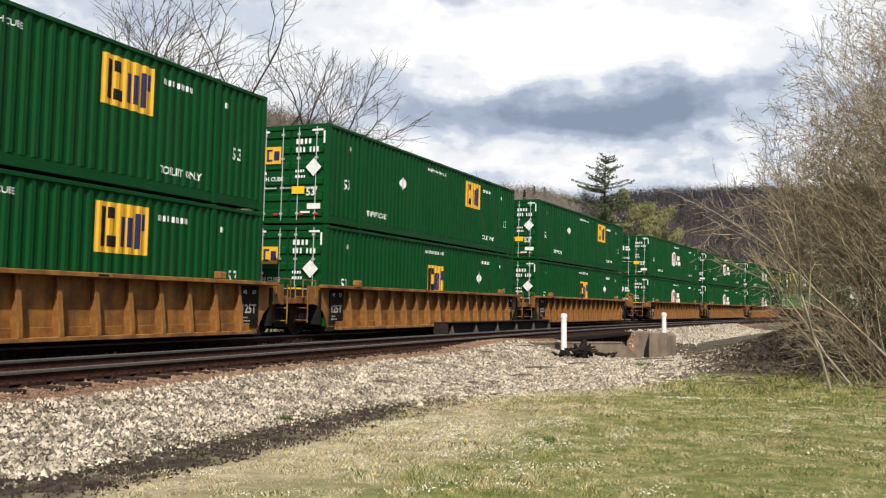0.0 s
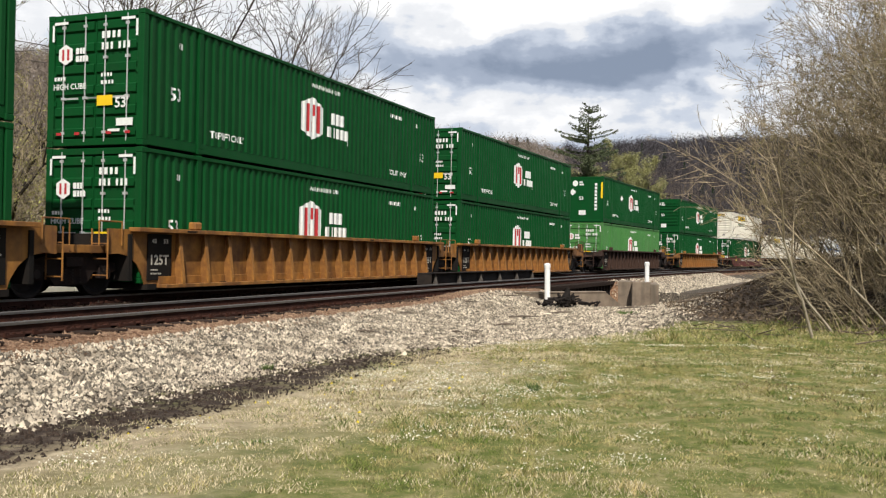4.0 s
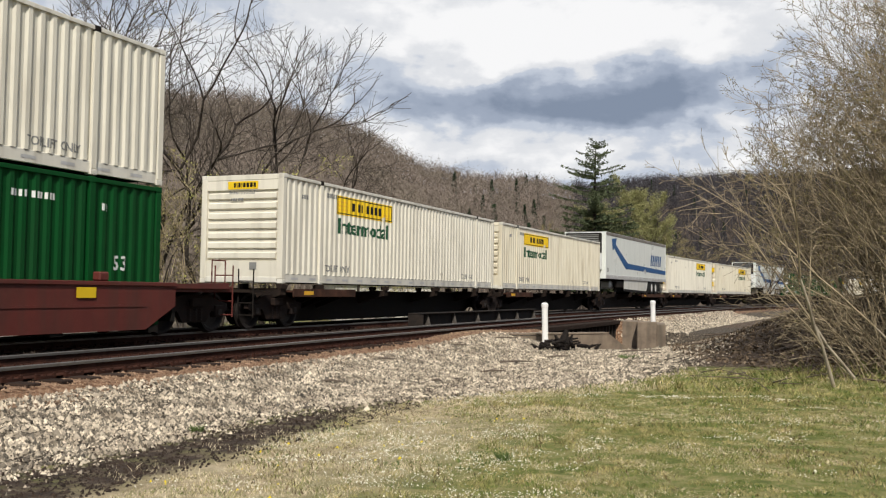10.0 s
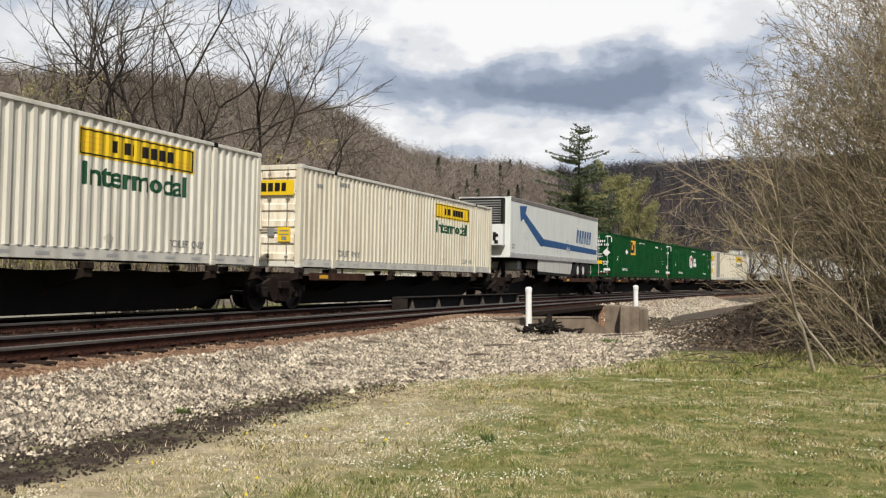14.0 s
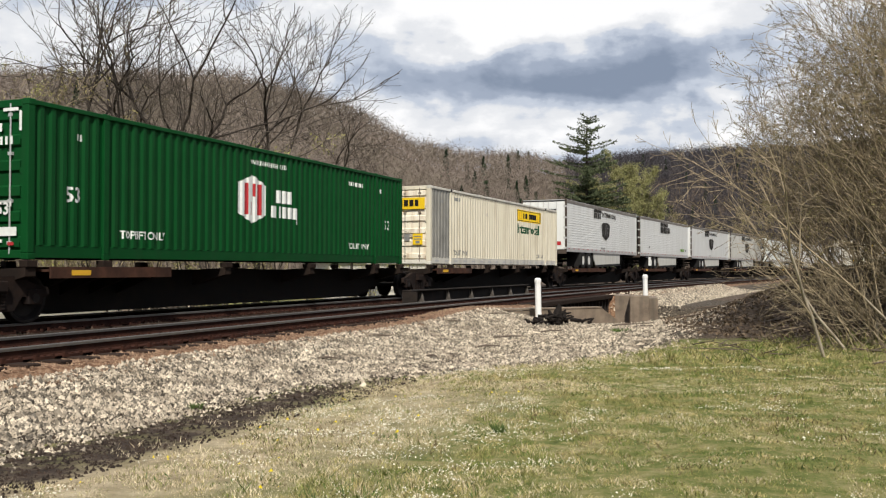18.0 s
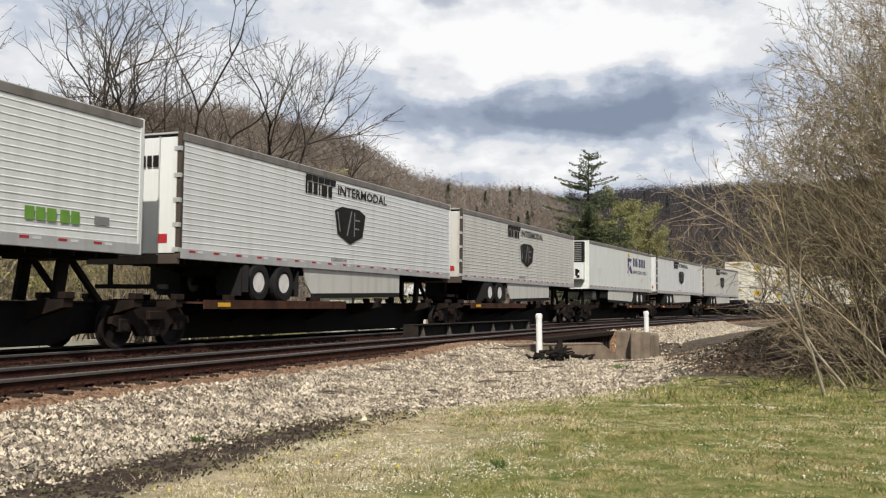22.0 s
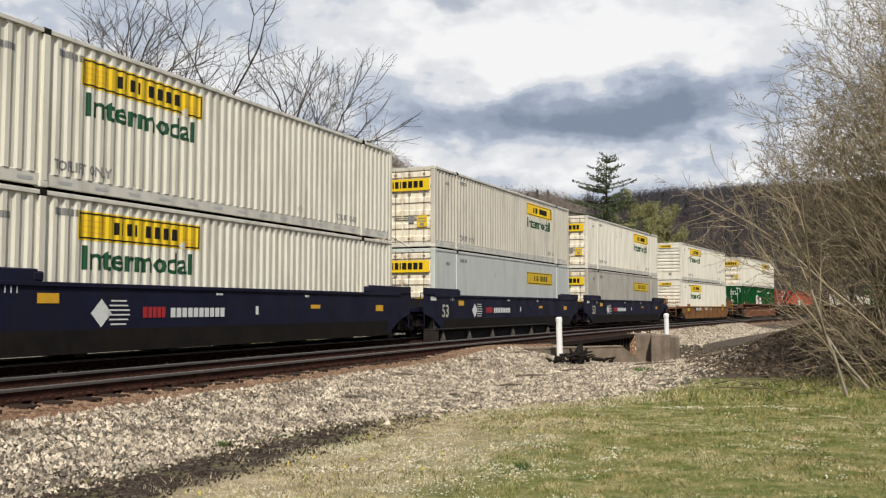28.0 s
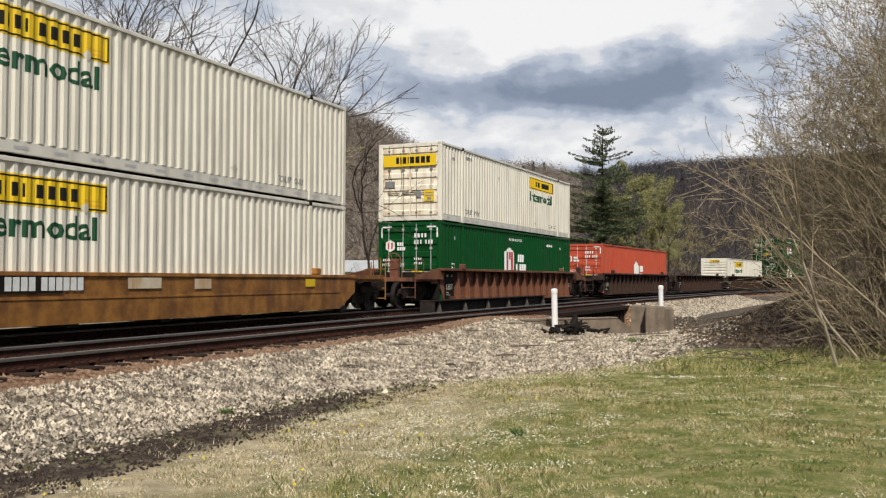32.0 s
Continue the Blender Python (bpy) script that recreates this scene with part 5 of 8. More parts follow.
        for a in (0, 1):
            part("vent", new_box(-hx - 0.44, -hx - 0.41, -0.86, -0.68, z0 + 0.62 + 0.3 * a, z0 + 0.78 + 0.3 * a), "dark_lettering", u)
        # full-width black box: a tank plus the dark shade round it, as one shape
        bx("fuel_tank", 2.9, 5.2, -hy + 0.12, hy - 0.12, 0.42, z0 - 0.101, "car_black", 0.05)
        part("nose_panel", new_box(-hx - 0.01, -hx + 0.05, -hy + 0.1, hy - 0.1, z0, z1 - 0.05), paint, t)
        part("control_box", new_box(-hx - 0.30, -hx - 0.02, 0.3, 0.9, z0 + 0.2, z0 + 0.55, bevel=0.02), "car_black", u)
        part("name_plate", new_box(-hx - 0.425, -hx - 0.421, -0.75, -0.6, z0 + 0.75, z0 + 1.15), "dark_lettering", u)
        part("fuel_tank", new_box(-5.6, -4.4, -0.9, 0.9, 0.35, 0.85, bevel=0.1), "aluminium", t)
        y = -hy + 0.012
        if kind == "blue":
            arms = [[(-6.75, 3.42), (-6.55, 2.68), (-6.2, 2.85), (-5.75, 2.62), (-5.45, 2.95), (-5.85, 3.12), (-5.65, 3.5)], [(-5.9, 2.7), (-3.75, 1.75), (-3.2, 1.60), (-2.95, 2.02), (-5.45, 2.95)], [(-3.6, 1.66), (7.95, 1.50), (7.95, 1.80), (-2.95, 2.02)]]
            side_marks("stripe", arms, "blue_lettering", t, y, False, 0.004, "blue arrow stripe")
            side_marks("name_mark", [[(3.2 + 0.55 * k, 2.05), (3.6 + 0.55 * k, 2.05), (3.8 + 0.55 * k, 2.82), (3.4 + 0.55 * k, 2.82)] for k in range(6)], "blue_lettering", t, y, False, 0.004)
            side_marks("name_gaps", [[(3.36 + 0.55 * k, 2.04), (3.44 + 0.55 * k, 2.04), (3.52 + 0.55 * k, 2.40), (3.44 + 0.55 * k, 2.40)] for k in range(6)], "trailer_white", t, y, False, 0.007)
            side_marks("placard_holder", [diamond(1.4, 1.62, 0.2), diamond(1.78, 1.62, 0.2)], "aluminium", t, y, False, 0.012)
            side_marks("size_word", text_polys("53", -7.7, z0 + 0.42, 0.22), "dark_lettering", t, y, False, 0.004)
        else:
            side_marks("emblem", [[(0.84, 2.16), (1.2, 2.16), (1.2, 3.15), (0.95, 3.22), (1.0, 2.35)], [(1.15, 2.55), (2.15, 3.12), (1.2, 3.2)], [(1.3, 2.5), (1.75, 2.16), (2.27, 2.16), (2.2, 2.28), (1.75, 2.72)]], "purple_lettering", t, y, False, 0.004, "purple angular emblem")
            side_marks("emblem_gap", [[(1.35, 2.68), (1.62, 2.72), (1.56, 2.95), (1.3, 2.92)]], "trailer_white", t, y, False, 0.008)
            side_marks("emblem_plume", [[(1.0, 3.25), (1.5, 3.25), (1.55, 3.38), (1.2, 3.51), (0.95, 3.42)]], "amber_sign", t, y, False, 0.005)
            nm = bars(2.45, 2.66, 0.58, (0.72, 0.82, 0.26, 0.86, 0.8, 0.72), 0.35)
            side_marks("name_mark", nm, "navy_lettering", t, y, False, 0.004)
            side_marks("name_word", text_polys("REFRIGERATED", 2.32, 2.17, 0.22, 4.05), "navy_lettering", t, y, False, 0.004)
    return t



# ---- railway cars: origin on the line under the middle of the load, z = 0 at the rail ----
add("spine_brown", (0.016, 0.012, 0.010), (0.030, 0.020, 0.015), rough=0.75, scale=2.5, amount=0.8, bump=0.2, spec=0.08)
add("spine_rust", (0.085, 0.040, 0.026), (0.045, 0.024, 0.018), rough=0.8, scale=2.2, amount=0.9, grime=(0.02, 0.014, 0.012), grime_amount=0.8, bump=0.2, spec=0.08)
_truck = {}


def truck(parent, x):
    """A two-axle bogie under a car: side frames, springs, four wheels."""
    if not _truck:
        bm = bmesh.new()
        for sgn in (-1, 1):
            y0, y1 = sgn * 0.93, sgn * 1.05
            poly = [(-1.25, 0.52), (-1.22, 0.66), (-0.95, 0.70), (-0.5, 0.86), (0.5, 0.86), (0.95, 0.70), (1.22, 0.66), (1.25, 0.52), (1.0, 0.42), (0.62, 0.50), (0.42, 0.24), (-0.42, 0.24), (-0.62, 0.50), (-1.0, 0.42)]
            prism(bm, poly, y0, y1)
            for ax in (-0.89, 0.89):
                box(bm, ax - 0.17, ax + 0.17, sgn * 0.92, sgn * 1.09, 0.34, 0.62, bevel=0.02)
        box(bm, -0.22, 0.22, -1.15, 1.15, 0.58, 0.78, bevel=0.02)
        _truck["frame"] = part("side_frame", bm, "truck_iron", parent, "rusty cast bogie frame")
        _truck["spring"] = []
        for sgn in (-1, 1):
            bm = bmesh.new()
            for dx in (-0.2, 0.0, 0.2):
                for k in range(5):
                    cyl(bm, (dx, sgn * 1.0, 0.28 + k * 0.058), (dx, sgn * 1.0, 0.31 + k * 0.058), 0.085, n=8)
                cyl(bm, (dx, sgn * 1.0, 0.26), (dx, sgn * 1.0, 0.58), 0.05, n=6)
            _truck["spring"].append(tagged(part("spring_nest", bm, "truck_iron", _truck["frame"]), kind="stuff"))
        bm = bmesh.new()
        for sgn in (-1, 1):
            prof = [(0.08, 0.05), (0.33, 0.02), (0.40, -0.065), (0.457, -0.065), (0.460, 0.055), (0.49, 0.06), (0.485, 0.085), (0.36, 0.085), (0.10, 0.09)]
            lathe(bm, [(r, -sgn * v) for r, v in prof][::1], (0, sgn * 0.80, 0.458), 24)
            cyl(bm, (0, sgn * 0.8, 0.458), (0, sgn * 1.1, 0.458), 0.085, n=10)
        cyl(bm, (0, -0.78, 0.458), (0, 0.78, 0.458), 0.075, n=8)
        _truck["wheel"] = part("wheelset", bm, "wheel_steel", _truck["frame"], "steel wheels on one axle")
        _truck["wheel"].matrix_basis = pose(-0.89, 0, 0)
        f = _truck["frame"]
        f.matrix_basis = pose(x, 0, 0)
        same("wheelset", _truck["wheel"], f, pose(0.89, 0, 0))
        return f
    f = same("side_frame", _truck["frame"], parent, pose(x, 0, 0), "rusty cast bogie frame")
    for nest in _truck["spring"]:
        tagged(same("spring_nest", nest, f), kind="stuff")
    same("wheelset", _truck["wheel"], f, pose(-0.89, 0, 0))
    same("wheelset", _truck["wheel"], f, pose(0.89, 0, 0))
    return f


def end_fittings(c, paint, x, sgn, top, brake=False):
    """Platform, ladder, grab irons and draft gear at one end; sgn = -1 leading."""
    X = lambda v: x + sgn * v
    part("end_platform", new_box(X(0), X(2.15), -1.35, 1.35, 0.92, 1.06, bevel=0.01), paint, c)
    for y in (-1.43, 1.39):
        bm = bmesh.new()
        prism(bm, [(X(-0.25), top), (X(0.15), top), (X(1.9), 1.14), (X(1.9), 1.0), (X(-0.25), 1.0)], y, y + 0.04)
        part("shear_plate", bm, paint, c)
    bm = bmesh.new()
    for y in (-1.42, -0.92):
        cyl(bm, (X(2.05), y, 0.35), (X(2.05), y, 1.55), 0.018, n=6)
    for z in (0.40, 0.72, 1.04, 1.32):
        cyl(bm, (X(2.05), -1.42, z), (X(2.05), -0.92, z), 0.016, n=6)
    part("ladder", bm, paint, c)
    bm = bmesh.new()
    cyl(bm, (X(1.3), -1.38, 1.06), (X(1.3), -1.38, 1.65), 0.016, n=6)
    cyl(bm, (X(1.8), -1.38, 1.06), (X(1.8), -1.38, 1.65), 0.016, n=6)
    cyl(bm, (X(1.3), -1.38, 1.65), (X(1.8), -1.38, 1.65), 0.016, n=6)
    part("grab_iron", bm, paint, c)
    part("draft_beam", new_box(X(0), X(2.3), -0.35, 0.35, 0.60, 0.92, bevel=0.02), "car_black", c)
    if brake:
        bm = bmesh.new()
        n = 18
        for k in range(n):
            a, b = k * math.tau / n, (k + 1) * math.tau / n
            cyl(bm, (X(1.75), -0.45 + 0.28 * math.cos(a), 1.62 + 0.28 * math.sin(a)), (X(1.75), -0.45 + 0.28 * math.cos(b), 1.62 + 0.28 * math.sin(b)), 0.018, n=5, caps=False)
        for k in range(3):
            a = k * math.pi / 3
            cyl(bm, (X(1.75), -0.45 - 0.27 * math.cos(a), 1.62 - 0.27 * math.sin(a)), (X(1.75), -0.45 + 0.27 * math.cos(a), 1.62 + 0.27 * math.sin(a)), 0.012, n=5)
        box(bm, X(1.6), X(1.74), -0.6, -0.3, 1.06, 1.7)
        part("brake_wheel", bm, paint, c, "round hand-brake wheel")


def well_car(paint, style, lead, tail, label):
    """style: ribbed or smooth; lead and tail: 'joint', 'shared' (the next car carries the bogie) or 'coupler'."""
    c = empty("well_car", label, "well car", "cars of the train")
    half, top, low = 8.45, {"ribbed": 1.38, "smooth": 1.10, "navy": 1.44}[style], 0.16
    smooth = style != "ribbed"
    for sgn in (-1, 1):
        y = sgn * (1.42 if smooth else 1.335)
        bm = bmesh.new()
        side = half + (0.75 if style == "navy" else 0.0)
        if smooth:
            prism(bm, [(-side, top), (side, top), (side, 0.80), (half, 0.62), (half - 0.9, low), (-half + 0.9, low), (-half, 0.62), (-side, 0.80)], y - sgn * 0.03, y)
        else:
            side = half + 0.62
            arch = [(side, top - 0.02), (side, 0.84), (half + 0.30, 0.86), (half - 0.02, 0.80), (half - 0.26, 0.62), (half - 0.42, 0.40), (half - 0.52, low)]
            prism(bm, arch[::-1] + [(-u, v) for u, v in arch], y - sgn * 0.03, y)
        part("side_sill", bm, paint, c)
        y2 = sgn * 1.60
        if smooth:
            part("top_chord", new_box(-half, half, y - sgn * 0.13, y + sgn * 0.035, top - 0.06, top + 0.02, bevel=0.008), paint, c)
            if style == "navy":
                part("lower_panel", new_box(-half + 0.9, half - 0.9, y, y + sgn * 0.012, low, 0.60), "car_black", c, "black lower side panel")
            for z in ((0.62,) if style == "smooth" else ()):
                part("side_seam", new_box(-half + 0.9, half - 0.9, y, y + sgn * 0.014, z, z + 0.05), paint, c)
        else:
            part("top_chord", new_box(-half, half, y - sgn * 0.02, y2, top - 0.07, top + 0.02, bevel=0.01), paint, c)
            part("bottom_chord", new_box(-half + 0.9, half - 0.9, y - sgn * 0.02, y2 - sgn * 0.02, low - 0.03, low + 0.05, bevel=0.008), paint, c)
            part("toe_strip", new_box(-half + 0.9, half - 0.9, y, y + sgn * 0.03, low + 0.05, low + 0.22, bevel=0.008), paint, c)
            rib = None
            for k in range(16):
                x = -half + 1.5 + k * (2 * half - 3.0) / 15
                if rib is None:
                    bm = bmesh.new()
                    prism_x(bm, [(y, low + 0.04), (y2 - sgn * 0.03, low + 0.04), (y2 - sgn * 0.03, low + 0.16), (y + sgn * 0.09, top - 0.07), (y, top - 0.07)], -0.012, 0.012)
                    prism_x(bm, [(y2 - sgn * 0.045, low + 0.04), (y2 - sgn * 0.02, low + 0.04), (y2 - sgn * 0.02, low + 0.16), (y + sgn * 0.11, top - 0.07), (y + sgn * 0.08, top - 0.07)], -0.05, 0.05)
                    rib = part("stiffener", bm, paint, c)
                    rib.matrix_basis = pose(x, 0, 0)
                else:
                    same("stiffener", rib, c, pose(x, 0, 0))
        y = sgn * 1.42
        for x in (-6.3, 6.3):
            part("guide_block", new_box(x - 0.13, x + 0.13, y - sgn * 0.16, y + sgn * 0.04, top + 0.02, top + 0.20, bevel=0.03), paint, c)
        if style == "navy":
            for x in (-1, 1):
                part("end_wing", new_box(x * 6.3, x * (half + 0.75), y - sgn * 0.05, y + sgn * 0.03, top, top + 0.24, bevel=0.02), paint, c)
    bm = bmesh.new()
    for k in range(7):
        x = -7.8 + k * 2.6
        box(bm, x - 0.15, x + 0.15, -1.40, 1.40, 0.10, 0.22)
    box(bm, -half + 0.9, half - 0.9, -0.25, 0.25, 0.12, 0.22)
    part("well_floor", bm, "car_black", c)
    for sgn, kind in ((-1, lead), (1, tail)):
        part("bulkhead", new_box(sgn * half - 0.05, sgn * half + 0.05, -1.38, 1.38, 0.30, top - 0.12), "car_black", c)
        if kind == "coupler":
            end_fittings(c, paint, sgn * half, sgn, top, brake=sgn < 0 or style == "navy")
            if style == "navy":
                bm = bmesh.new()
                cyl(bm, (sgn * (half + 0.85), -1.05, 1.48), (sgn * (half + 0.85), 0.75, 1.48), 0.24, n=16)
                cyl(bm, (sgn * (half + 0.85), -1.12, 1.48), (sgn * (half + 0.85), -1.05, 1.48), 0.15, 0.24, n=16)
                box(bm, sgn * (half + 0.7), sgn * (half + 1.0), -0.7, -0.6, 1.06, 1.4)
                part("air_reservoir", bm, "car_black", c, "black air tank on the end deck")
            truck(c, sgn * (half + 1.15))
            part("coupler", new_box(sgn * (half + 2.3), sgn * (half + 3.2), -0.12, 0.12, 0.66, 0.90, bevel=0.03), "truck_iron", c)
        else:
            bm = new_box(sgn * half, sgn * (half + 1.30), -1.2, 1.2, 0.86, 1.02, bevel=0.01)
            box(bm, sgn * half, sgn * (half + 1.3), -0.45, 0.45, 0.60, 0.86)
            part("end_platform", bm, paint, c)
            bm = bmesh.new()
            for y in (-1.40, -1.0):
                cyl(bm, (sgn * (half + 0.7), y, 0.35), (sgn * (half + 0.7), y, 1.35), 0.018, n=6)
            for z in (0.42, 0.75, 1.05):
                cyl(bm, (sgn * (half + 0.7), -1.40, z), (sgn * (half + 0.7), -1.0, z), 0.016, n=6)
            part("ladder", bm, paint, c)
            bm = bmesh.new()
            cyl(bm, (sgn * (half + 0.25), -1.36, 1.02), (sgn * (half + 0.25), -1.36, 1.5), 0.016, n=6)
            cyl(bm, (sgn * (half + 0.9), -1.36, 1.02), (sgn * (half + 0.9), -1.36, 1.5), 0.016, n=6)
            cyl(bm, (sgn * (half + 0.25), -1.36, 1.5), (sgn * (half + 0.9), -1.36, 1.5), 0.016, n=6)
            part("grab_iron", bm, paint, c)
            if kind == "joint":
                truck(c, sgn * (half + 1.30))
    y = -1.424
    letter = "white_lettering"
    if style == "ribbed":
        side_marks("number_mark", bars(-6.9, top - 0.045, 0.04, (0.9,) * 9) + bars(2.2, top - 0.045, 0.04, (0.9,) * 7), "car_black", c, -1.60, False, 0.004)
        for x in (-half + 0.55, half - 1.33):
            board = part("stencil_board", new_box(x, x + 0.78, -1.361, -1.335, 0.30, 1.28), "car_black", c, "black stencil board with small writing")
            side_marks("stencil_mark", bars(x + 0.10, 0.42, 0.035, (1.2, 0.9, 1.4, 0.8, 1.1, 1.2), 0.6) + bars(x + 0.10, 0.50, 0.035, (0.9, 1.5, 1.1, 1.2), 0.6) + text_polys("125T", x + 0.10, 0.62, 0.22, 0.58) + text_polys("53", x + 0.50, 1.08, 0.10, 0.15) + text_polys("48", x + 0.12, 1.08, 0.10, 0.15), "grey_white_paint", board, -1.361, False, 0.004)
    elif style == "smooth":
        side_marks("number_mark", bars(-4.2, 0.78, 0.24, (0.6,) * 4 + (-0.3,) + (0.6,) * 6), letter if paint != "car_yellow" else "placard_white", c, y - 0.016, False, 0.006)
        side_marks("sign_panel", [rect(-6.9, -6.35, 0.75, 0.98), rect(5.6, 6.1, 0.8, 1.0)], "yellow_sign", c, y - 0.016, False, 0.006)
        if paint == "car_red":
            side_marks("scrawl", [rect(-2.4 + 0.16 * k, -2.3 + 0.16 * k, 0.72 + 0.05 * (k % 3), 0.98 - 0.04 * (k % 2)) for k in range(38) if k % 5], "grey_white_paint", c, y - 0.016, False, 0.006, "faded chalk-white scrawl")
        else:
            side_marks("worn_patch", [rect(-1.2, -0.2, 0.8, 1.02), rect(0.9, 1.5, 0.78, 1.0)], "rust_streak_white", c, y - 0.016, False, 0.006)
            side_marks("number_board", [rect(-4.35, -0.9 - 2.0, 0.74, 1.06)], "car_black", c, y - 0.016, False, 0.004)
    else:
        side_marks("size_word", text_polys("53", -7.75, 0.66, 0.46), "grey_white_paint", c, y, False, 0.006)
        side_marks("emblem", [diamond(-4.75, 0.90, 0.27)], "white_lettering", c, y, False, 0.006)
        side_marks("emblem_mark", [rect(-4.6 + 0.04 * abs(k - 2.5), -3.95 - 0.05 * abs(k - 2.5), 0.67 + 0.09 * k, 0.70 + 0.09 * k) for k in range(6)], "white_lettering", c, y, False, 0.006)
        side_marks("name_mark", bars(-3.6, 0.8, 0.22, (0.6, 0.5, 0.5, 0.5, 0.5)), "red_lettering", c, y, False, 0.006)
        side_marks("name_mark", bars(-2.75, 0.80, 0.20, (0.75,) * 10, 0.2), "white_lettering", c, y, False, 0.006)
        side_marks("number_mark", bars(-8.7, 1.25, 0.13, (0.6,) * 5) + bars(-7.0, 1.25, 0.12, (0.2, -0.6, 0.2, -0.6, 0.2)) + bars(-1.2, 1.28, 0.05, (0.6,) * 7) + bars(2.6, 1.28, 0.05, (0.6,) * 6) + bars(0.35, 0.84, 0.20, (0.6,)), "white_lettering", c, y, False, 0.006)
        side_marks("sign_panel", [rect(-6.3, -5.8, 1.08, 1.26), rect(2.9, 3.4, 0.98, 1.08), rect(6.7, 7.2, 0.9, 1.08)], "amber_sign", c, y, False, 0.006)
    return c


def spine_car(lead, tail, deck):
    """A centre beam with tyre platforms and container arms over bogies. deck: 'box', 'lead' or 'trail' (where a trailer's tyres stand)."""
    c = empty("spine_car", "black and rust-brown spine car with orange markers", "spine car", "cars of the train")
    half = 8.5
    bm = bmesh.new()
    prism(bm, [(-half, 0.96), (half, 0.96), (half, 0.58), (half - 1.9, 0.11), (-half + 1.9, 0.11), (-half, 0.58)], -0.36, 0.36)
    part("centre_beam", bm, "car_black", c)
    part("beam_flange", new_box(-half, half, -0.42, 0.42, 0.93, 0.975), "car_black", c)
    arm = None
    for x in (-8.0, -6.1, 6.1, 8.0, -2.0, 2.0):
        if arm is None:
            arm = []
            for sgn in (-1, 1):
                bm = bmesh.new()
                prism_x(bm, [(sgn * 0.32, 0.60), (sgn * 1.30, 0.86), (sgn * 1.30, 1.02), (sgn * 0.32, 0.97)], -0.12, 0.12)
                box(bm, -0.13, 0.13, sgn * 1.16, sgn * 1.34, 1.02, 1.15, bevel=0.01)
                arm.append(part("load_arm", bm, "spine_brown", c))
                arm[-1].matrix_basis = pose(x, 0, 0)
        else:
            for a in arm:
                same("load_arm", a, c, pose(x, 0, 0))
    spans = {"box": [(-7.6, -4.2)], "lead": [(-7.2, -0.4)], "trail": [(0.6, 7.4)]}[deck]
    for a, b in spans:
        for sgn in (-1, 1):
            bm = new_box(a, b, sgn * 0.50, sgn * 1.36, 0.94, 0.985)
            box(bm, a, b, sgn * 1.34, sgn * 1.38, 0.82, 1.03)
            part("tyre_platform", bm, "spine_rust", c, "rusty tyre platform")
            for x in np.linspace(a + 0.5, b - 0.5, 4):
                bm = bmesh.new()
                prism_x(bm, [(sgn * 0.32, 0.45), (sgn * 1.34, 0.84), (sgn * 1.34, 0.94), (sgn * 0.32, 0.94)], x - 0.05, x + 0.05)
                part("platform_bracket", bm, "car_black", c)
        for q in (a + 0.5,):
            side_marks("marker", [rect(q, q + 0.5, 0.87, 0.97)], "amber_sign", c, -1.382, False, 0.004, "orange reflective marker")
    side_marks("number_mark", bars(-3.4, 0.66, 0.20, (0.5,) * 9), "grey_white_paint", c, -0.33, False, 0.004)
    for sgn, kind in ((-1, lead), (1, tail)):
        if kind == "coupler":
            part("end_platform", new_box(sgn * half, sgn * (half + 1.0), -1.3, 1.3, 0.92, 0.99), "spine_brown", c)
            truck(c, sgn * (half - 0.55))
            part("coupler", new_box(sgn * (half + 0.2), sgn * (half + 1.6), -0.12, 0.12, 0.66, 0.90, bevel=0.03), "truck_iron", c)
            bm = bmesh.new()
            for y in (-1.34, -0.9):
                cyl(bm, (sgn * (half + 0.9), y, 0.3), (sgn * (half + 0.9), y, 1.5), 0.018, n=6)
            for z in (0.36, 0.66, 1.2):
                cyl(bm, (sgn * (half + 0.9), -1.34, z), (sgn * (half + 0.9), -0.9, z), 0.016, n=6)
            part("ladder", bm, "car_black", c)
        elif kind == "joint":
            truck(c, sgn * (half + 0.05))
        part("articulation", new_box(sgn * (half - 0.5), sgn * (half + 0.1), -0.55, 0.55, 0.62, 0.92, bevel=0.04), "car_black", c)
    return c


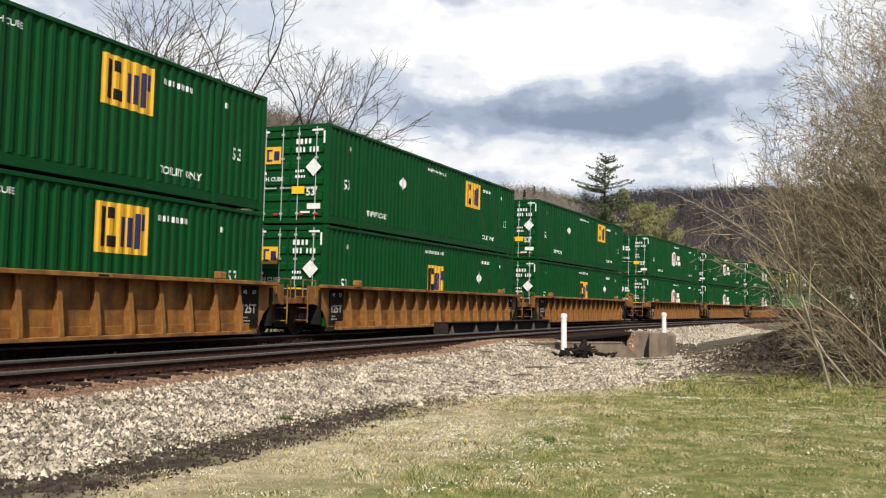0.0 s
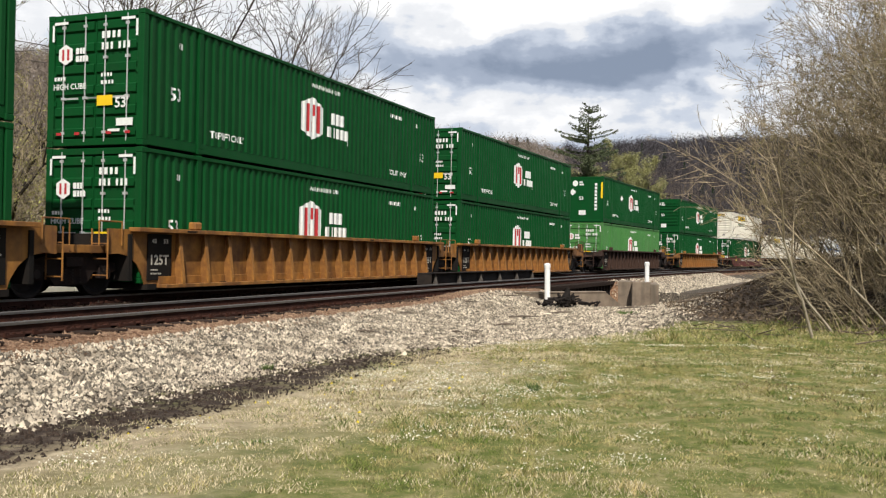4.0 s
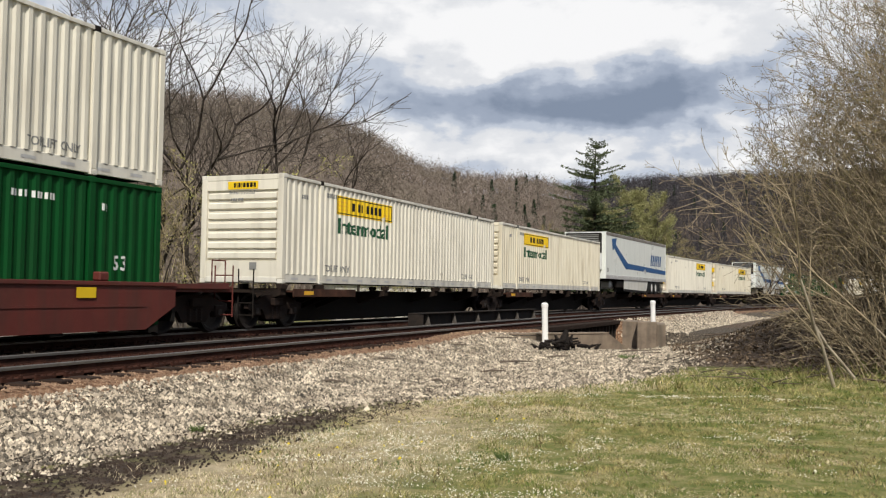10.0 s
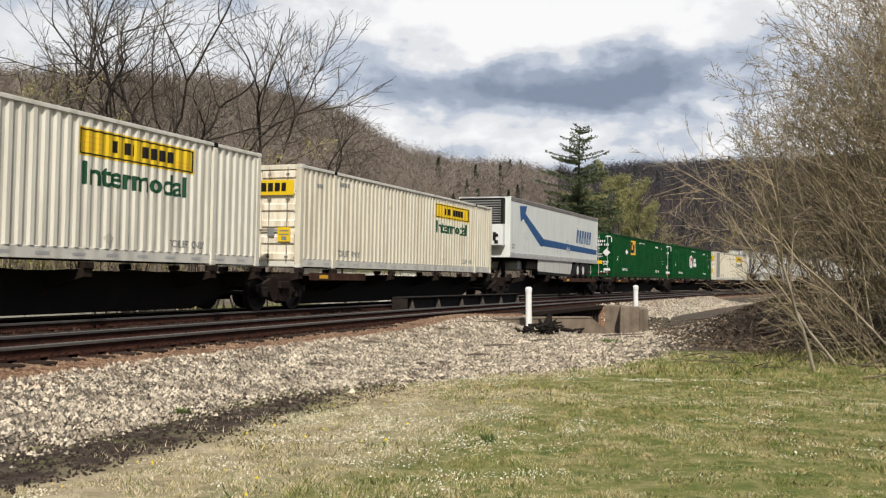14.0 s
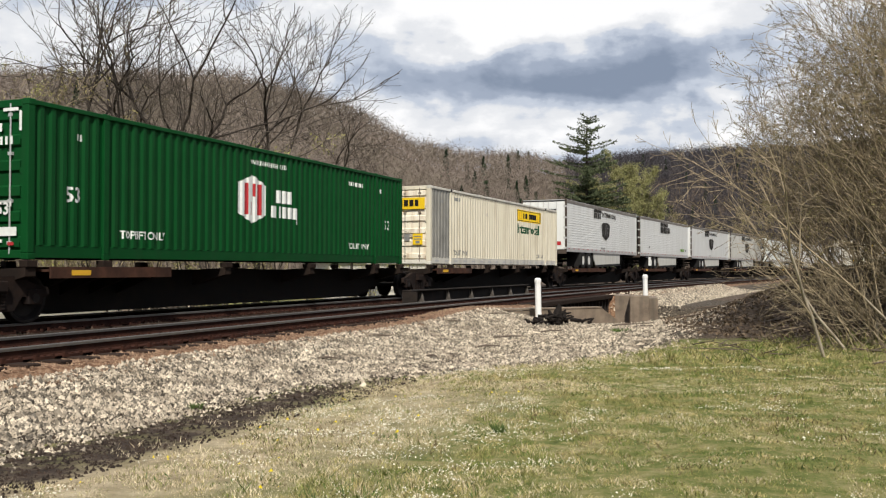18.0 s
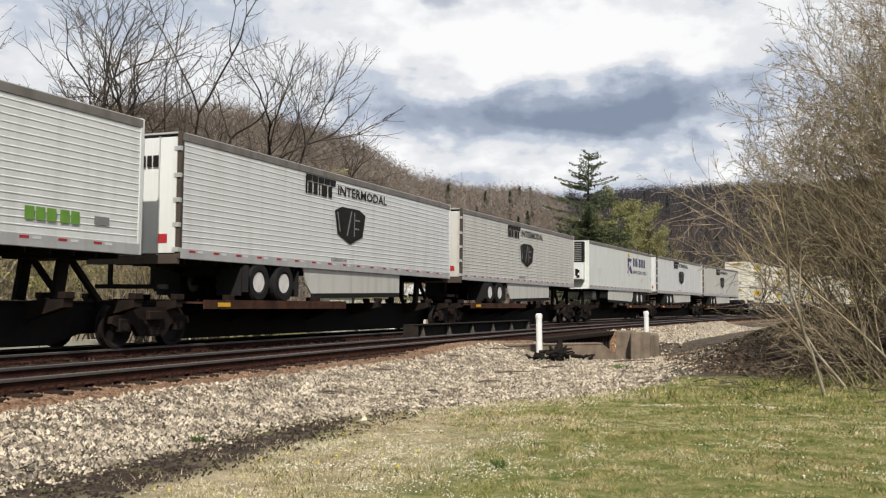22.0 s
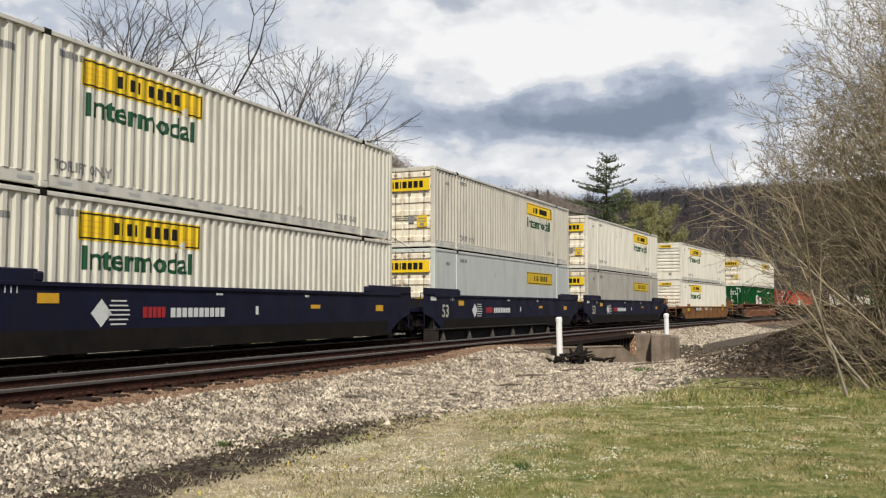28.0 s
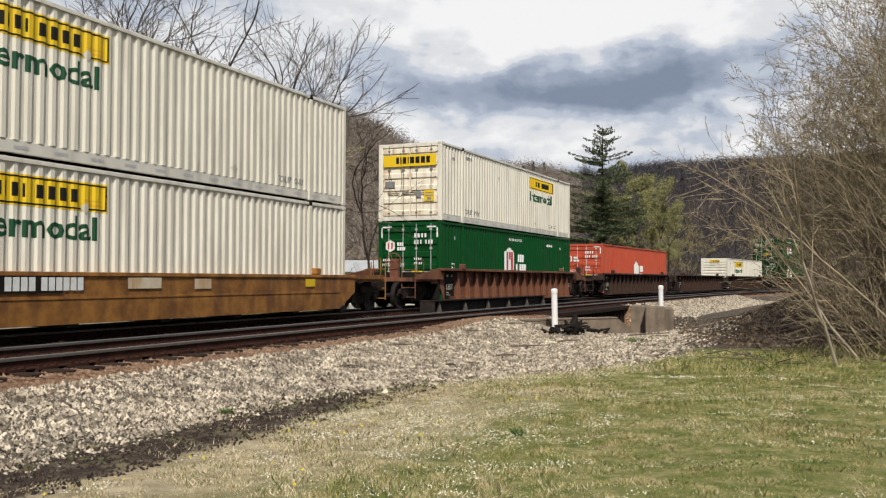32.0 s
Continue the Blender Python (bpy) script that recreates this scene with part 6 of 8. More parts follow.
# ---- the train: place of each load's leading end on the line at the start, and what stands there ----
LOADS = [
    (-14.32, "well", "ribbed", "car_yellow", ("amber", "amber")), (5.20, "well", "ribbed", "car_yellow", ("amber_low", "amber")), (24.85, "well", "ribbed", "car_yellow", ("amber_low", "amber")),
    (48.34, "well", "ribbed", "car_yellow", ("hex", "hex")), (67.94, "well", "ribbed", "car_yellow", ("hex", "hex")), (86.84, "well", "ribbed", "car_yellow", ("hex", "hex")),
    (110.17, "well", "ribbed", "car_brown", ("hex_light", "hex_plain")), (133.64, "well", "ribbed", "car_yellow", ("hex", "hex_ribbed")), (157.17, "well", "smooth", "car_red", ("hex", "white")),
    (178.26, "spine", "box", "", ("white",)), (195.43, "spine", "box", "", ("cream",)), (212.87, "spine", "trail", "", ("blue",)), (229.86, "spine", "box", "", ("white_far",)), (248.16, "spine", "box", "", ("cream_doors",)),
    (266.82, "spine", "trail", "", ("blue",)), (287.10, "spine", "box", "", ("amber_far",)), (305.73, "spine", "box", "", ("hex",)), (324.30, "spine", "box", "", ("cream_patched",)),
    (342.17, "spine", "lead", "", ("shield",)), (359.32, "spine", "lead", "", ("inc",)), (376.80, "spine", "lead", "", ("shield",)), (394.12, "spine", "lead", "", ("shield_grey",)),
    (413.27, "spine", "trail", "", ("purple",)), (431.11, "spine", "lead", "", ("shield",)), (448.10, "spine", "lead", "", ("shield_grey",)),
    (469.44, "well", "navy", "car_navy", ("white", "white")), (488.96, "well", "navy", "car_navy", ("smooth", "grey_doors")), (508.47, "well", "navy", "car_navy", ("smooth_beige", "white_doors")),
    (531.93, "well", "smooth", "car_yellow", ("white", "white")), (555.21, "well", "ribbed", "car_rust", ("hex", "white_doors")), (577.76, "well", "ribbed", "car_brown", ("orange",)),
    (597.30, "well", "ribbed", "car_brown", ()), (616.80, "well", "ribbed", "car_brown", ("white",)), (640.30, "well", "ribbed", "car_brown", ("hex", "hex")),
]
CAR_LABEL = {"car_yellow": "rust-streaked yellow well car", "car_brown": "dark brown ribbed well car", "car_red": "red-brown smooth-sided well car with chalk scrawl", "car_navy": "dark navy well car with white lettering", "car_rust": "rusty red-brown ribbed well car"}


def travelled(t):
    return 17.5246 * t - 0.5 * 0.03969 * t * t


def build_train():
    masters, moving = {}, []

    def load(kind, s, z):
        if kind not in masters:
            ob = masters[kind] = (trailer if kind in ("blue", "shield", "shield_grey", "inc", "purple") else container)(kind)
        else:
            ob = copy_thing(masters[kind], Matrix())
        moving.append((ob, s, z))

    cars = {}
    n = len(LOADS)
    for i, (s0, body, style, paint, boxes) in enumerate(LOADS):
        limit = 21.5 if body == "well" else 18.9
        gap_a = s0 - LOADS[i - 1][0] if i else 23
        gap_b = LOADS[i + 1][0] - s0 if i + 1 < n else 23
        lead = "coupler" if gap_a > limit or (i and LOADS[i - 1][1] != body) else "joint"
        tail = "coupler" if gap_b > limit or (i + 1 < n and LOADS[i + 1][1] != body) else "shared"
        key = (body, style, paint, lead, tail)
        if key not in cars:
            cars[key] = spine_car(lead, tail, style) if body == "spine" else well_car(paint, style, lead, tail, CAR_LABEL[paint])
            ob = cars[key]
        else:
            ob = copy_thing(cars[key], Matrix())
        moving.append((ob, s0 + HX, RAIL))
        if body == "well":
            for k, kind in enumerate(boxes):
                load(kind, s0 + HX, 0.81 + k * (HGT + 0.03))
        else:
            load(boxes[0], s0 + HX, 1.74 if boxes[0] not in ("blue", "shield", "shield_grey", "inc", "purple") else 1.56)
    return moving


MOVING = build_train()


def motions():
    """The whole train rolls along the line towards and past the camera."""
    for ob, s, z in MOVING:
        walk(ob, [(t, on_line(s - travelled(t), 0.0, z)) for t in range(0, 33)])


# ---- plants ----
add("bark_pale", (0.42, 0.36, 0.275), (0.24, 0.20, 0.15), rough=0.9, scale=7.0, amount=0.9, stretch=(1, 1, 0.4))
add("bark_dark", (0.055, 0.045, 0.037), (0.032, 0.026, 0.022), rough=0.95, scale=4.0, amount=0.9, stretch=(1, 1, 0.4), spec=0.08)
add("twig_tan", (0.34, 0.275, 0.18), (0.20, 0.155, 0.10), rough=0.9, scale=1.5, island=0.45)
# twig_tan at about half value: shade inside the thicket put into colour
add("twig_shaded", (0.19, 0.15, 0.095), (0.12, 0.092, 0.06), rough=0.9, scale=1.5, island=0.45)
add("twig_grey", (0.10, 0.083, 0.068), (0.064, 0.054, 0.046), rough=0.95, scale=0.4, island=0.3, spec=0.08)
add("bud_olive", (0.23, 0.20, 0.085), (0.16, 0.13, 0.055), rough=0.8, scale=0.8, island=0.4)
add("bud_yellow", (0.33, 0.32, 0.105), (0.24, 0.225, 0.08), rough=0.8, scale=0.5, island=0.4)
add("leaf_lime", (0.27, 0.265, 0.105), (0.19, 0.185, 0.08), rough=0.7, scale=0.5, island=0.35)
add("needle_green", (0.078, 0.098, 0.050), (0.12, 0.135, 0.072), rough=0.8, scale=0.8, island=0.35, spec=0.08)
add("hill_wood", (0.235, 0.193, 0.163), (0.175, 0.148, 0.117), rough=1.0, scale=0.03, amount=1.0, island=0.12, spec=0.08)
# far woods: hill_wood darkened and blued, distance haze put into the colour
add("hill_wood_hazed", (0.082, 0.075, 0.080), (0.056, 0.052, 0.058), rough=1.0, scale=0.03, amount=1.0, island=0.3, spec=0.08)
add("hill_fir", (0.025, 0.042, 0.022), (0.04, 0.055, 0.03), rough=1.0, scale=0.1, island=0.3, spec=0.08)
add("stone_pale", (0.49, 0.42, 0.32), (0.195, 0.16, 0.118), rough=0.9, scale=2.6, amount=1.0, island=0.75, bump=0.2)
add("stone_grey", (0.13, 0.112, 0.088), (0.065, 0.055, 0.043), rough=0.9, scale=2.5, amount=0.9, island=0.5)
add("stone_rusty", (0.30, 0.195, 0.125), (0.15, 0.092, 0.06), rough=0.9, scale=2.5, amount=0.9, island=0.45)
add("stone_dark", (0.030, 0.023, 0.019), (0.055, 0.038, 0.028), rough=0.9, scale=3.0, amount=0.8, island=0.4, spec=0.08)
add("straw", (0.68, 0.585, 0.41), (0.42, 0.335, 0.205), rough=0.9, scale=2.0, island=0.3)
add("seed_brown", (0.13, 0.085, 0.045), (0.08, 0.055, 0.03), rough=0.9, scale=3.0, island=0.4)
add("petal_white", (0.78, 0.74, 0.60), rough=0.6)
add("petal_yellow", (0.75, 0.58, 0.02), rough=0.6)
add("leaf_litter", (0.12, 0.085, 0.055), (0.23, 0.18, 0.13), rough=0.9, scale=6.0, amount=0.8, island=0.45, spec=0.08)
add("weed_green", (0.10, 0.145, 0.04), (0.06, 0.09, 0.028), rough=0.8, scale=4.0, island=0.4)
add("charred", (0.014, 0.012, 0.011), (0.035, 0.029, 0.025), rough=0.9, scale=9.0, bump=0.5, spec=0.08)
add("driftwood", (0.14, 0.11, 0.085), (0.07, 0.052, 0.04), rough=0.9, scale=8.0, bump=0.3)


def grass_material():
    m = material("grass_blade", (0.112, 0.152, 0.029), (0.41, 0.335, 0.155), rough=0.75, scale=3.2, amount=1.0, island=0.55, spec=0.15)
    nt = m.node_tree
    nt.nodes["Principled BSDF"].inputs["Subsurface Weight"].default_value = 0.0
    return m


MAT["grass_blade"] = grass_material()


def tubes(name, segs, mat, parent, label="", sides=3):
    """One mesh of many tapered sticks: rows of x0 y0 z0 x1 y1 z1 r0 r1."""
    a = np.array(segs, dtype=np.float64)
    p, q, r0, r1 = a[:, 0:3], a[:, 3:6], a[:, 6:7], a[:, 7:8]
    d = q - p
    d /= np.linalg.norm(d, axis=1, keepdims=True) + 1e-9
    ref = np.where(np.abs(d[:, 2:3]) > 0.9, np.array([[1.0, 0, 0]]), np.array([[0, 0, 1.0]]))
    u = np.cross(d, ref)
    u /= np.linalg.norm(u, axis=1, keepdims=True) + 1e-9
    v = np.cross(d, u)
    n, k = len(a), sides
    verts = np.empty((n, 2 * k, 3))
    for j in range(k):
        c, s = math.cos(j * math.tau / k), math.sin(j * math.tau / k)
        verts[:, j] = p + (u * c + v * s) * r0
        verts[:, k + j] = q + (u * c + v * s) * r1
    base = (np.arange(n) * 2 * k)[:, None]
    faces = np.concatenate([base + np.array([[j, (j + 1) % k, k + (j + 1) % k, k + j]]) for j in range(k)], 0)
    return part(name, quick_mesh(name, verts.reshape(-1, 3), faces), mat, parent, label)


def quick_mesh(name, verts, faces):
    me = bpy.data.meshes.new(name)
    me.vertices.add(len(verts))
    me.vertices.foreach_set("co", np.ascontiguousarray(verts, dtype=np.float32).ravel())
    w = faces.shape[1]
    me.loops.add(faces.size)
    me.loops.foreach_set("vertex_index", np.ascontiguousarray(faces, dtype=np.int32).ravel())
    me.polygons.add(len(faces))
    me.polygons.foreach_set("loop_start", np.arange(0, faces.size, w, dtype=np.int32))
    me.update(calc_edges=True)
    return me


def specks(name, pts, size, mat, parent, rnd, label=""):
    """Small leaves or buds: a bent pair of triangles at each place."""
    pts = np.asarray(pts)
    n = len(pts)
    a, b = rnd.normal(size=(n, 3)), rnd.normal(size=(n, 3))
    a /= np.linalg.norm(a, axis=1, keepdims=True)
    b -= a * (a * b).sum(1, keepdims=True)
    b /= np.linalg.norm(b, axis=1, keepdims=True)
    s = size * rnd.uniform(0.5, 1.4, (n, 1))
    c = np.cross(a, b) * s * 0.25
    verts = np.stack([pts - a * s, pts + b * s * 0.5 + c, pts + a * s, pts - b * s * 0.5 + c], 1).reshape(-1, 3)
    i = np.arange(n)[:, None] * 4
    faces = np.concatenate([i + [[0, 1, 2]], i + [[0, 2, 3]]], 0)
    return part(name, quick_mesh(name, verts, faces), mat, parent, label)


def grow(out, tips, p, d, length, r, depth, rnd, up=0.04, wander=0.22, step=0.5, spread=(30, 60), chance=0.8, shrink=0.62, twig_r=0.004):
    n = max(2, int(length / step))
    st = length / n
    for i in range(n):
        d = Vector((d.x + rnd.gauss(0, wander) * 0.5, d.y + rnd.gauss(0, wander) * 0.5, d.z + rnd.gauss(0, wander) * 0.35 + up)).normalized()
        q = p + d * st
        f0, f1 = 1 - 0.75 * i / n, 1 - 0.75 * (i + 1) / n
        out[0 if r * f0 > 0.022 else 1].append((*p, *q, max(r * f0, twig_r), max(r * f1, twig_r * 0.7)))
        p = q
        if depth > 0 and i >= (1 if n > 3 else 0) and rnd.random() < chance:
            for _ in range(2 if rnd.random() < 0.35 else 1):
                ang, az = radians(rnd.uniform(*spread)), rnd.uniform(0, math.tau)
                o = d.orthogonal().normalized()
                o.rotate(Matrix.Rotation(az, 3, d))
                nd = (d * math.cos(ang) + o * math.sin(ang)).normalized()
                grow(out, tips, p, nd, length * shrink * rnd.uniform(0.6, 1.1) * (1 - 0.45 * i / n), max(r * f1 * 0.62, twig_r), depth - 1, rnd, up, wander, step * 0.8, spread, chance, shrink, twig_r)
    tips.append(tuple(p))


def ground_z(x, y):
    return float(ground_height(np.array([float(x)]), np.array([float(y)]))[0][0])


def bare_tree(x, y, height, seed, trunks, label, lean=0.12, depth=4, barks=("bark_dark", "twig_grey"), buds=None, bud_size=0.05, bud_n=3, fuzz=0.04, r=0.16, step=0.9, spread=(22, 52), chance=0.75, twig_r=0.008, name="bare_tree", up=0.05, first=0.5, towards=None):
    rnd = random.Random(seed)
    t = empty(name, label, "tree" if "tree" in name else "shrub")
    z = ground_z(x, y) - 0.1
    out, tips, starts = ([], []), [], []
    for k in range(trunks):
        starts.append(len(out[0]))
        a = rnd.uniform(0, math.tau)
        if towards is not None and (trunks == 1 or rnd.random() < 0.6):
            a = towards + rnd.gauss(0, 0.5)
        ln = lean * (rnd.uniform(0.5, 1.5) if trunks > 1 else 1.2)
        d = Vector((math.cos(a) * ln, math.sin(a) * ln, 1)).normalized()
        b = Vector((x + rnd.gauss(0, 0.25) * (trunks > 1), y + rnd.gauss(0, 0.25) * (trunks > 1), z))
        grow(out, tips, b, d, height * rnd.uniform(0.75, 1.0) * (1 if trunks < 4 else 0.95), r * rnd.uniform(0.7, 1.1), depth, rnd, up, 0.16, step, spread, chance, first, twig_r)
    for k, a in enumerate(starts):
        b = starts[k + 1] if k + 1 < len(starts) else len(out[0])
        if b > a:
            tubes("trunk", out[0][a:b], barks[0], t, sides=5)
    tagged(tubes("crown", out[1] or out[0][:2], barks[1], t), kind="stuff")
    if buds:
        nr = np.random.RandomState(seed)
        segs = np.array(out[1] or out[0])
        pick = nr.randint(0, len(segs), int(len(segs) * bud_n))
        f = nr.rand(len(pick), 1)
        pts = segs[pick, 0:3] * (1 - f) + segs[pick, 3:6] * f + nr.normal(size=(len(pick), 3)) * fuzz
        tagged(specks("foliage", pts, bud_size, buds, t, nr), kind="stuff")
    return t


def fork(out, p, d, length, r, depth, rnd, twig_r, spread, droop):
    """A limb in four bends that forks at its end, with side twigs."""
    for i in range(4):
        d = Vector((d.x + rnd.gauss(0, 0.17), d.y + rnd.gauss(0, 0.17), d.z + rnd.gauss(0, 0.12) + droop)).normalized()
        q = p + d * (length / 4)
        f0, f1 = 1 - 0.09 * i, 1 - 0.09 * (i + 1)
        out[0 if r > 0.035 else 1].append((*p, *q, max(r * f0, twig_r), max(r * f1, twig_r * 0.8)))
        p = q
        if 0 < depth < 6 and rnd.random() < 0.62:
            o = d.orthogonal().normalized()
            o.rotate(Matrix.Rotation(rnd.uniform(0, math.tau), 3, d))
            fork(out, p, (d * 0.6 + o * 0.8).normalized(), length * 0.5, r * 0.34, max(min(depth - 2, 2), 0), rnd, twig_r, spread, droop)
    if depth <= 0:
        return
    n = 3 if rnd.random() < 0.22 else 2
    turn = rnd.uniform(0, math.tau)
    for k in range(n):
        o = d.orthogonal().normalized()
        o.rotate(Matrix.Rotation(turn + k * math.tau / n + rnd.gauss(0, 0.4), 3, d))
        a = radians(rnd.uniform(*spread)) * (0.5 if k == 0 else 1.0)
        fork(out, p, (d * math.cos(a) + o * math.sin(a)).normalized(), length * rnd.uniform(0.66, 0.88), r * (0.77 if k == 0 else 0.58), depth - 1, rnd, twig_r, spread, droop)


def forked_tree(x, y, trunks, bole, r, depth, seed, label, spread=(18, 44), droop=0.055, lean=0.2, twig_r=0.0085, buds=None):
    rnd = random.Random(seed)
    t = empty("bare_tree", label, "tree")
    z = ground_z(x, y) - 0.2
    out, starts = ([], []), []
    for k in range(trunks):
        starts.append(len(out[0]))
        a = k * math.tau / trunks + rnd.uniform(-0.5, 0.5)
        ln = lean * rnd.uniform(0.6, 1.3) * (trunks > 1 or 0.4)
        d = Vector((math.cos(a) * ln, math.sin(a) * ln, 1)).normalized()
        b = Vector((x + math.cos(a) * 0.4 * (trunks > 1), y + math.sin(a) * 0.4 * (trunks > 1), z))
        fork(out, b, d, bole * rnd.uniform(0.9, 1.1), r * rnd.uniform(0.8, 1.1), depth, rnd, twig_r, spread, droop)
    # the crown stands over its foot
    twigs = np.array(out[1])
    dx, dy, top = twigs[:, 3].mean() - x, twigs[:, 4].mean() - y, twigs[:, 5].mean()
    for rows in out:
        for i, (x0, y0, z0, x1, y1, z1, r0, r1) in enumerate(rows):
            f0, f1 = (z0 - z) / (top - z), (z1 - z) / (top - z)
            rows[i] = (x0 - dx * f0, y0 - dy * f0, z0, x1 - dx * f1, y1 - dy * f1, z1, r0, r1)
    for k, a in enumerate(starts):
        b = starts[k + 1] if k + 1 < trunks else len(out[0])
        tubes("trunk", out[0][a:b], "bark_dark", t, sides=5)
    tagged(tubes("crown", out[1], "twig_grey", t), kind="stuff")
    if buds:
        nr = np.random.RandomState(seed)
        seg = np.array(out[1])[nr.randint(0, len(out[1]), len(out[1]) // 2)]
        tagged(specks("foliage", seg[:, 3:6], 0.05, buds, t, nr), kind="stuff")
    return t


def bearing(az, dist):
    return dist * math.sin(radians(az)), dist * math.cos(radians(az))


def build_trees():
    x, y = bearing(-17.2, 42)
    forked_tree(x, y, 2, 5.3, 0.17, 6, 11, "tall bare tree with two dark trunks", lean=0.10, spread=(16, 40), droop=0.05)
    x, y = bearing(-14.9, 43)
    forked_tree(x, y, 2, 4.9, 0.15, 6, 15, "bare tree with two dark trunks and spreading limbs", lean=0.08, spread=(18, 42), droop=0.05)
    x, y = bearing(-11.4, 46)
    forked_tree(x, y, 1, 4.1, 0.18, 7, 23, "bare tree with a rounded twiggy crown", spread=(15, 36), droop=0.055)
    x, y = bearing(-23.6, 40)
    forked_tree(x, y, 1, 4.3, 0.13, 6, 37, "slender bare tree with thin branches", lean=0.12, buds="bud_olive")
    x, y = bearing(-27.6, 36)
    forked_tree(x, y, 2, 2.9, 0.10, 5, 41, "slender tree coming into olive bud", lean=0.25, buds="bud_olive")
    x, y = bearing(-5.4, 54)
    forked_tree(x, y, 1, 3.6, 0.11, 6, 53, "small bare tree with drooping branch ends", spread=(20, 44), droop=-0.015, lean=0.3)
    # taller saplings in bud at the edge of the wood
    for k, (az, dist, h) in enumerate(((-22.2, 36, 7.5), (-25.2, 35, 8.5), (-28.0, 34, 9.0), (-30.5, 34, 8.5), (-19.6, 37, 5.6), (-14.2, 38, 5.2))):
        x, y = bearing(az, dist)
        bare_tree(x, y, h, 160 + k, 4, "sapling clump coming into yellow-green bud", lean=0.28, depth=3, barks=("bark_pale", "twig_tan"), buds="bud_yellow" if k % 2 else "bud_olive", bud_n=2.4, bud_size=0.04, fuzz=0.09, r=0.05, step=0.6, spread=(20, 50), twig_r=0.007, name="budding_tree")
    # budding undergrowth behind the line
    rnd = random.Random(77)
    for k in range(28):
        az = -30 + k * 1.1 + rnd.uniform(-0.5, 0.5)
        dist = rnd.uniform(31, 40) + max(0, az + 12) * 1.3
        x, y = bearing(az, dist)
        olive = rnd.random()
        bare_tree(x, y, rnd.uniform(3.6, 6.2) * (1 if az < -9 else 0.8), 100 + k, 6, "thicket coming into yellow-green bud" if olive < 0.6 else "grey-brown leafless thicket behind the tracks", lean=0.45, depth=3, barks=("bark_dark", "twig_tan" if olive < 0.75 else "twig_grey"), buds="bud_yellow" if olive < 0.4 else "bud_olive" if olive < 0.75 else None, bud_n=2.0, bud_size=0.045, fuzz=0.07, r=0.035, step=0.6, spread=(20, 55), twig_r=0.007, name="thicket_shrub")
    # the tree in lime-green leaf beside the fir
    x, y = bearing(11.6, 108)
    bare_tree(x, y, 13.2, 211, 6, "broad tree in fresh lime-green leaf", lean=0.42, depth=3, barks=("bark_dark", "twig_tan"), buds="leaf_lime", bud_n=34, bud_size=0.085, fuzz=0.22, r=0.14, step=0.9, twig_r=0.015, name="leafing_tree")
    for k, (az, dist, h, b) in enumerate(((5.6, 100, 8.5, "bud_olive"), (14.0, 118, 9, "bud_olive"), (3.0, 88, 6.5, None), (16.5, 122, 10, None), (8.0, 92, 6.0, "bud_olive"), (12.5, 98, 6.5, "bud_olive"), (1.0, 78, 6, None), (18.5, 115, 10, "bud_olive"), (21, 110, 11, None))):
        x, y = bearing(az, dist)
        bare_tree(x, y, h, 300 + k, 4, "olive-brown tree in bud at the foot of the hill" if b else "grey-brown leafless tree at the foot of the hill", lean=0.4, depth=3, barks=("bark_dark", "twig_tan" if b else "twig_grey"), buds=b, bud_n=7, bud_size=0.06, fuzz=0.12, r=0.1, step=0.9, twig_r=0.018, name="hill_foot_tree")


build_trees()


def build_fir():
    rnd, nr = random.Random(5), np.random.RandomState(5)
    x, y = bearing(8.75, 100)
    z0, top = ground_z(x, y) - 0.2, 18.0
    t = empty("fir_tree", "dark green fir with a sparse pointed crown", "fir tree")
    tubes("trunk", [(x, y, z0, x, y, top - 3, 0.26, 0.09), (x, y, top - 3, x + 0.05, y, top, 0.09, 0.015)], "bark_dark", t, sides=8)
    boughs, pts = [], []
    z = top - 0.5
    while z > z0 + 1.6:
        f = (top - z) / (top - z0)
        reach = min(0.35 + 1.02 * (top - z) ** 0.8, 4.5)
        for k in range(5 if f < 0.4 else 7):
            a = rnd.uniform(0, math.tau)
            L = reach * rnd.uniform(0.7, 1.12)
            p = Vector((x, y, z + rnd.uniform(-0.34, 0.34)))
            n = max(3, int(L / 0.45))
            d = Vector((math.cos(a), math.sin(a), 0.28 - 0.55 * f))
            for i in range(n):
                q = p + Vector((d.x, d.y, d.z + 0.35 * (i / n) ** 2)) * (L / n)
                boughs.append((*p, *q, 0.035 * (1 - i / n) + 0.01, 0.035 * (1 - (i + 1) / n) + 0.008))
                m = int(12 + 40 * f)
                w = 0.07 + 0.26 * (1 - i / n) * min(1, L / 2.5)
                side = Vector((-d.y, d.x, 0))
                for _ in range(m):
                    u = rnd.random()
                    g = p.lerp(q, u) + side * rnd.gauss(0, w) + Vector((0, 0, rnd.gauss(-0.06, 0.06)))
                    pts.append(tuple(g))
                p = q
        z -= rnd.uniform(0.5, 0.8)
    tagged(tubes("bough", boughs, "bark_dark", t, sides=3), kind="stuff")
    tagged(specks("foliage", pts, 0.115, "needle_green", t, nr), kind="stuff")


build_fir()


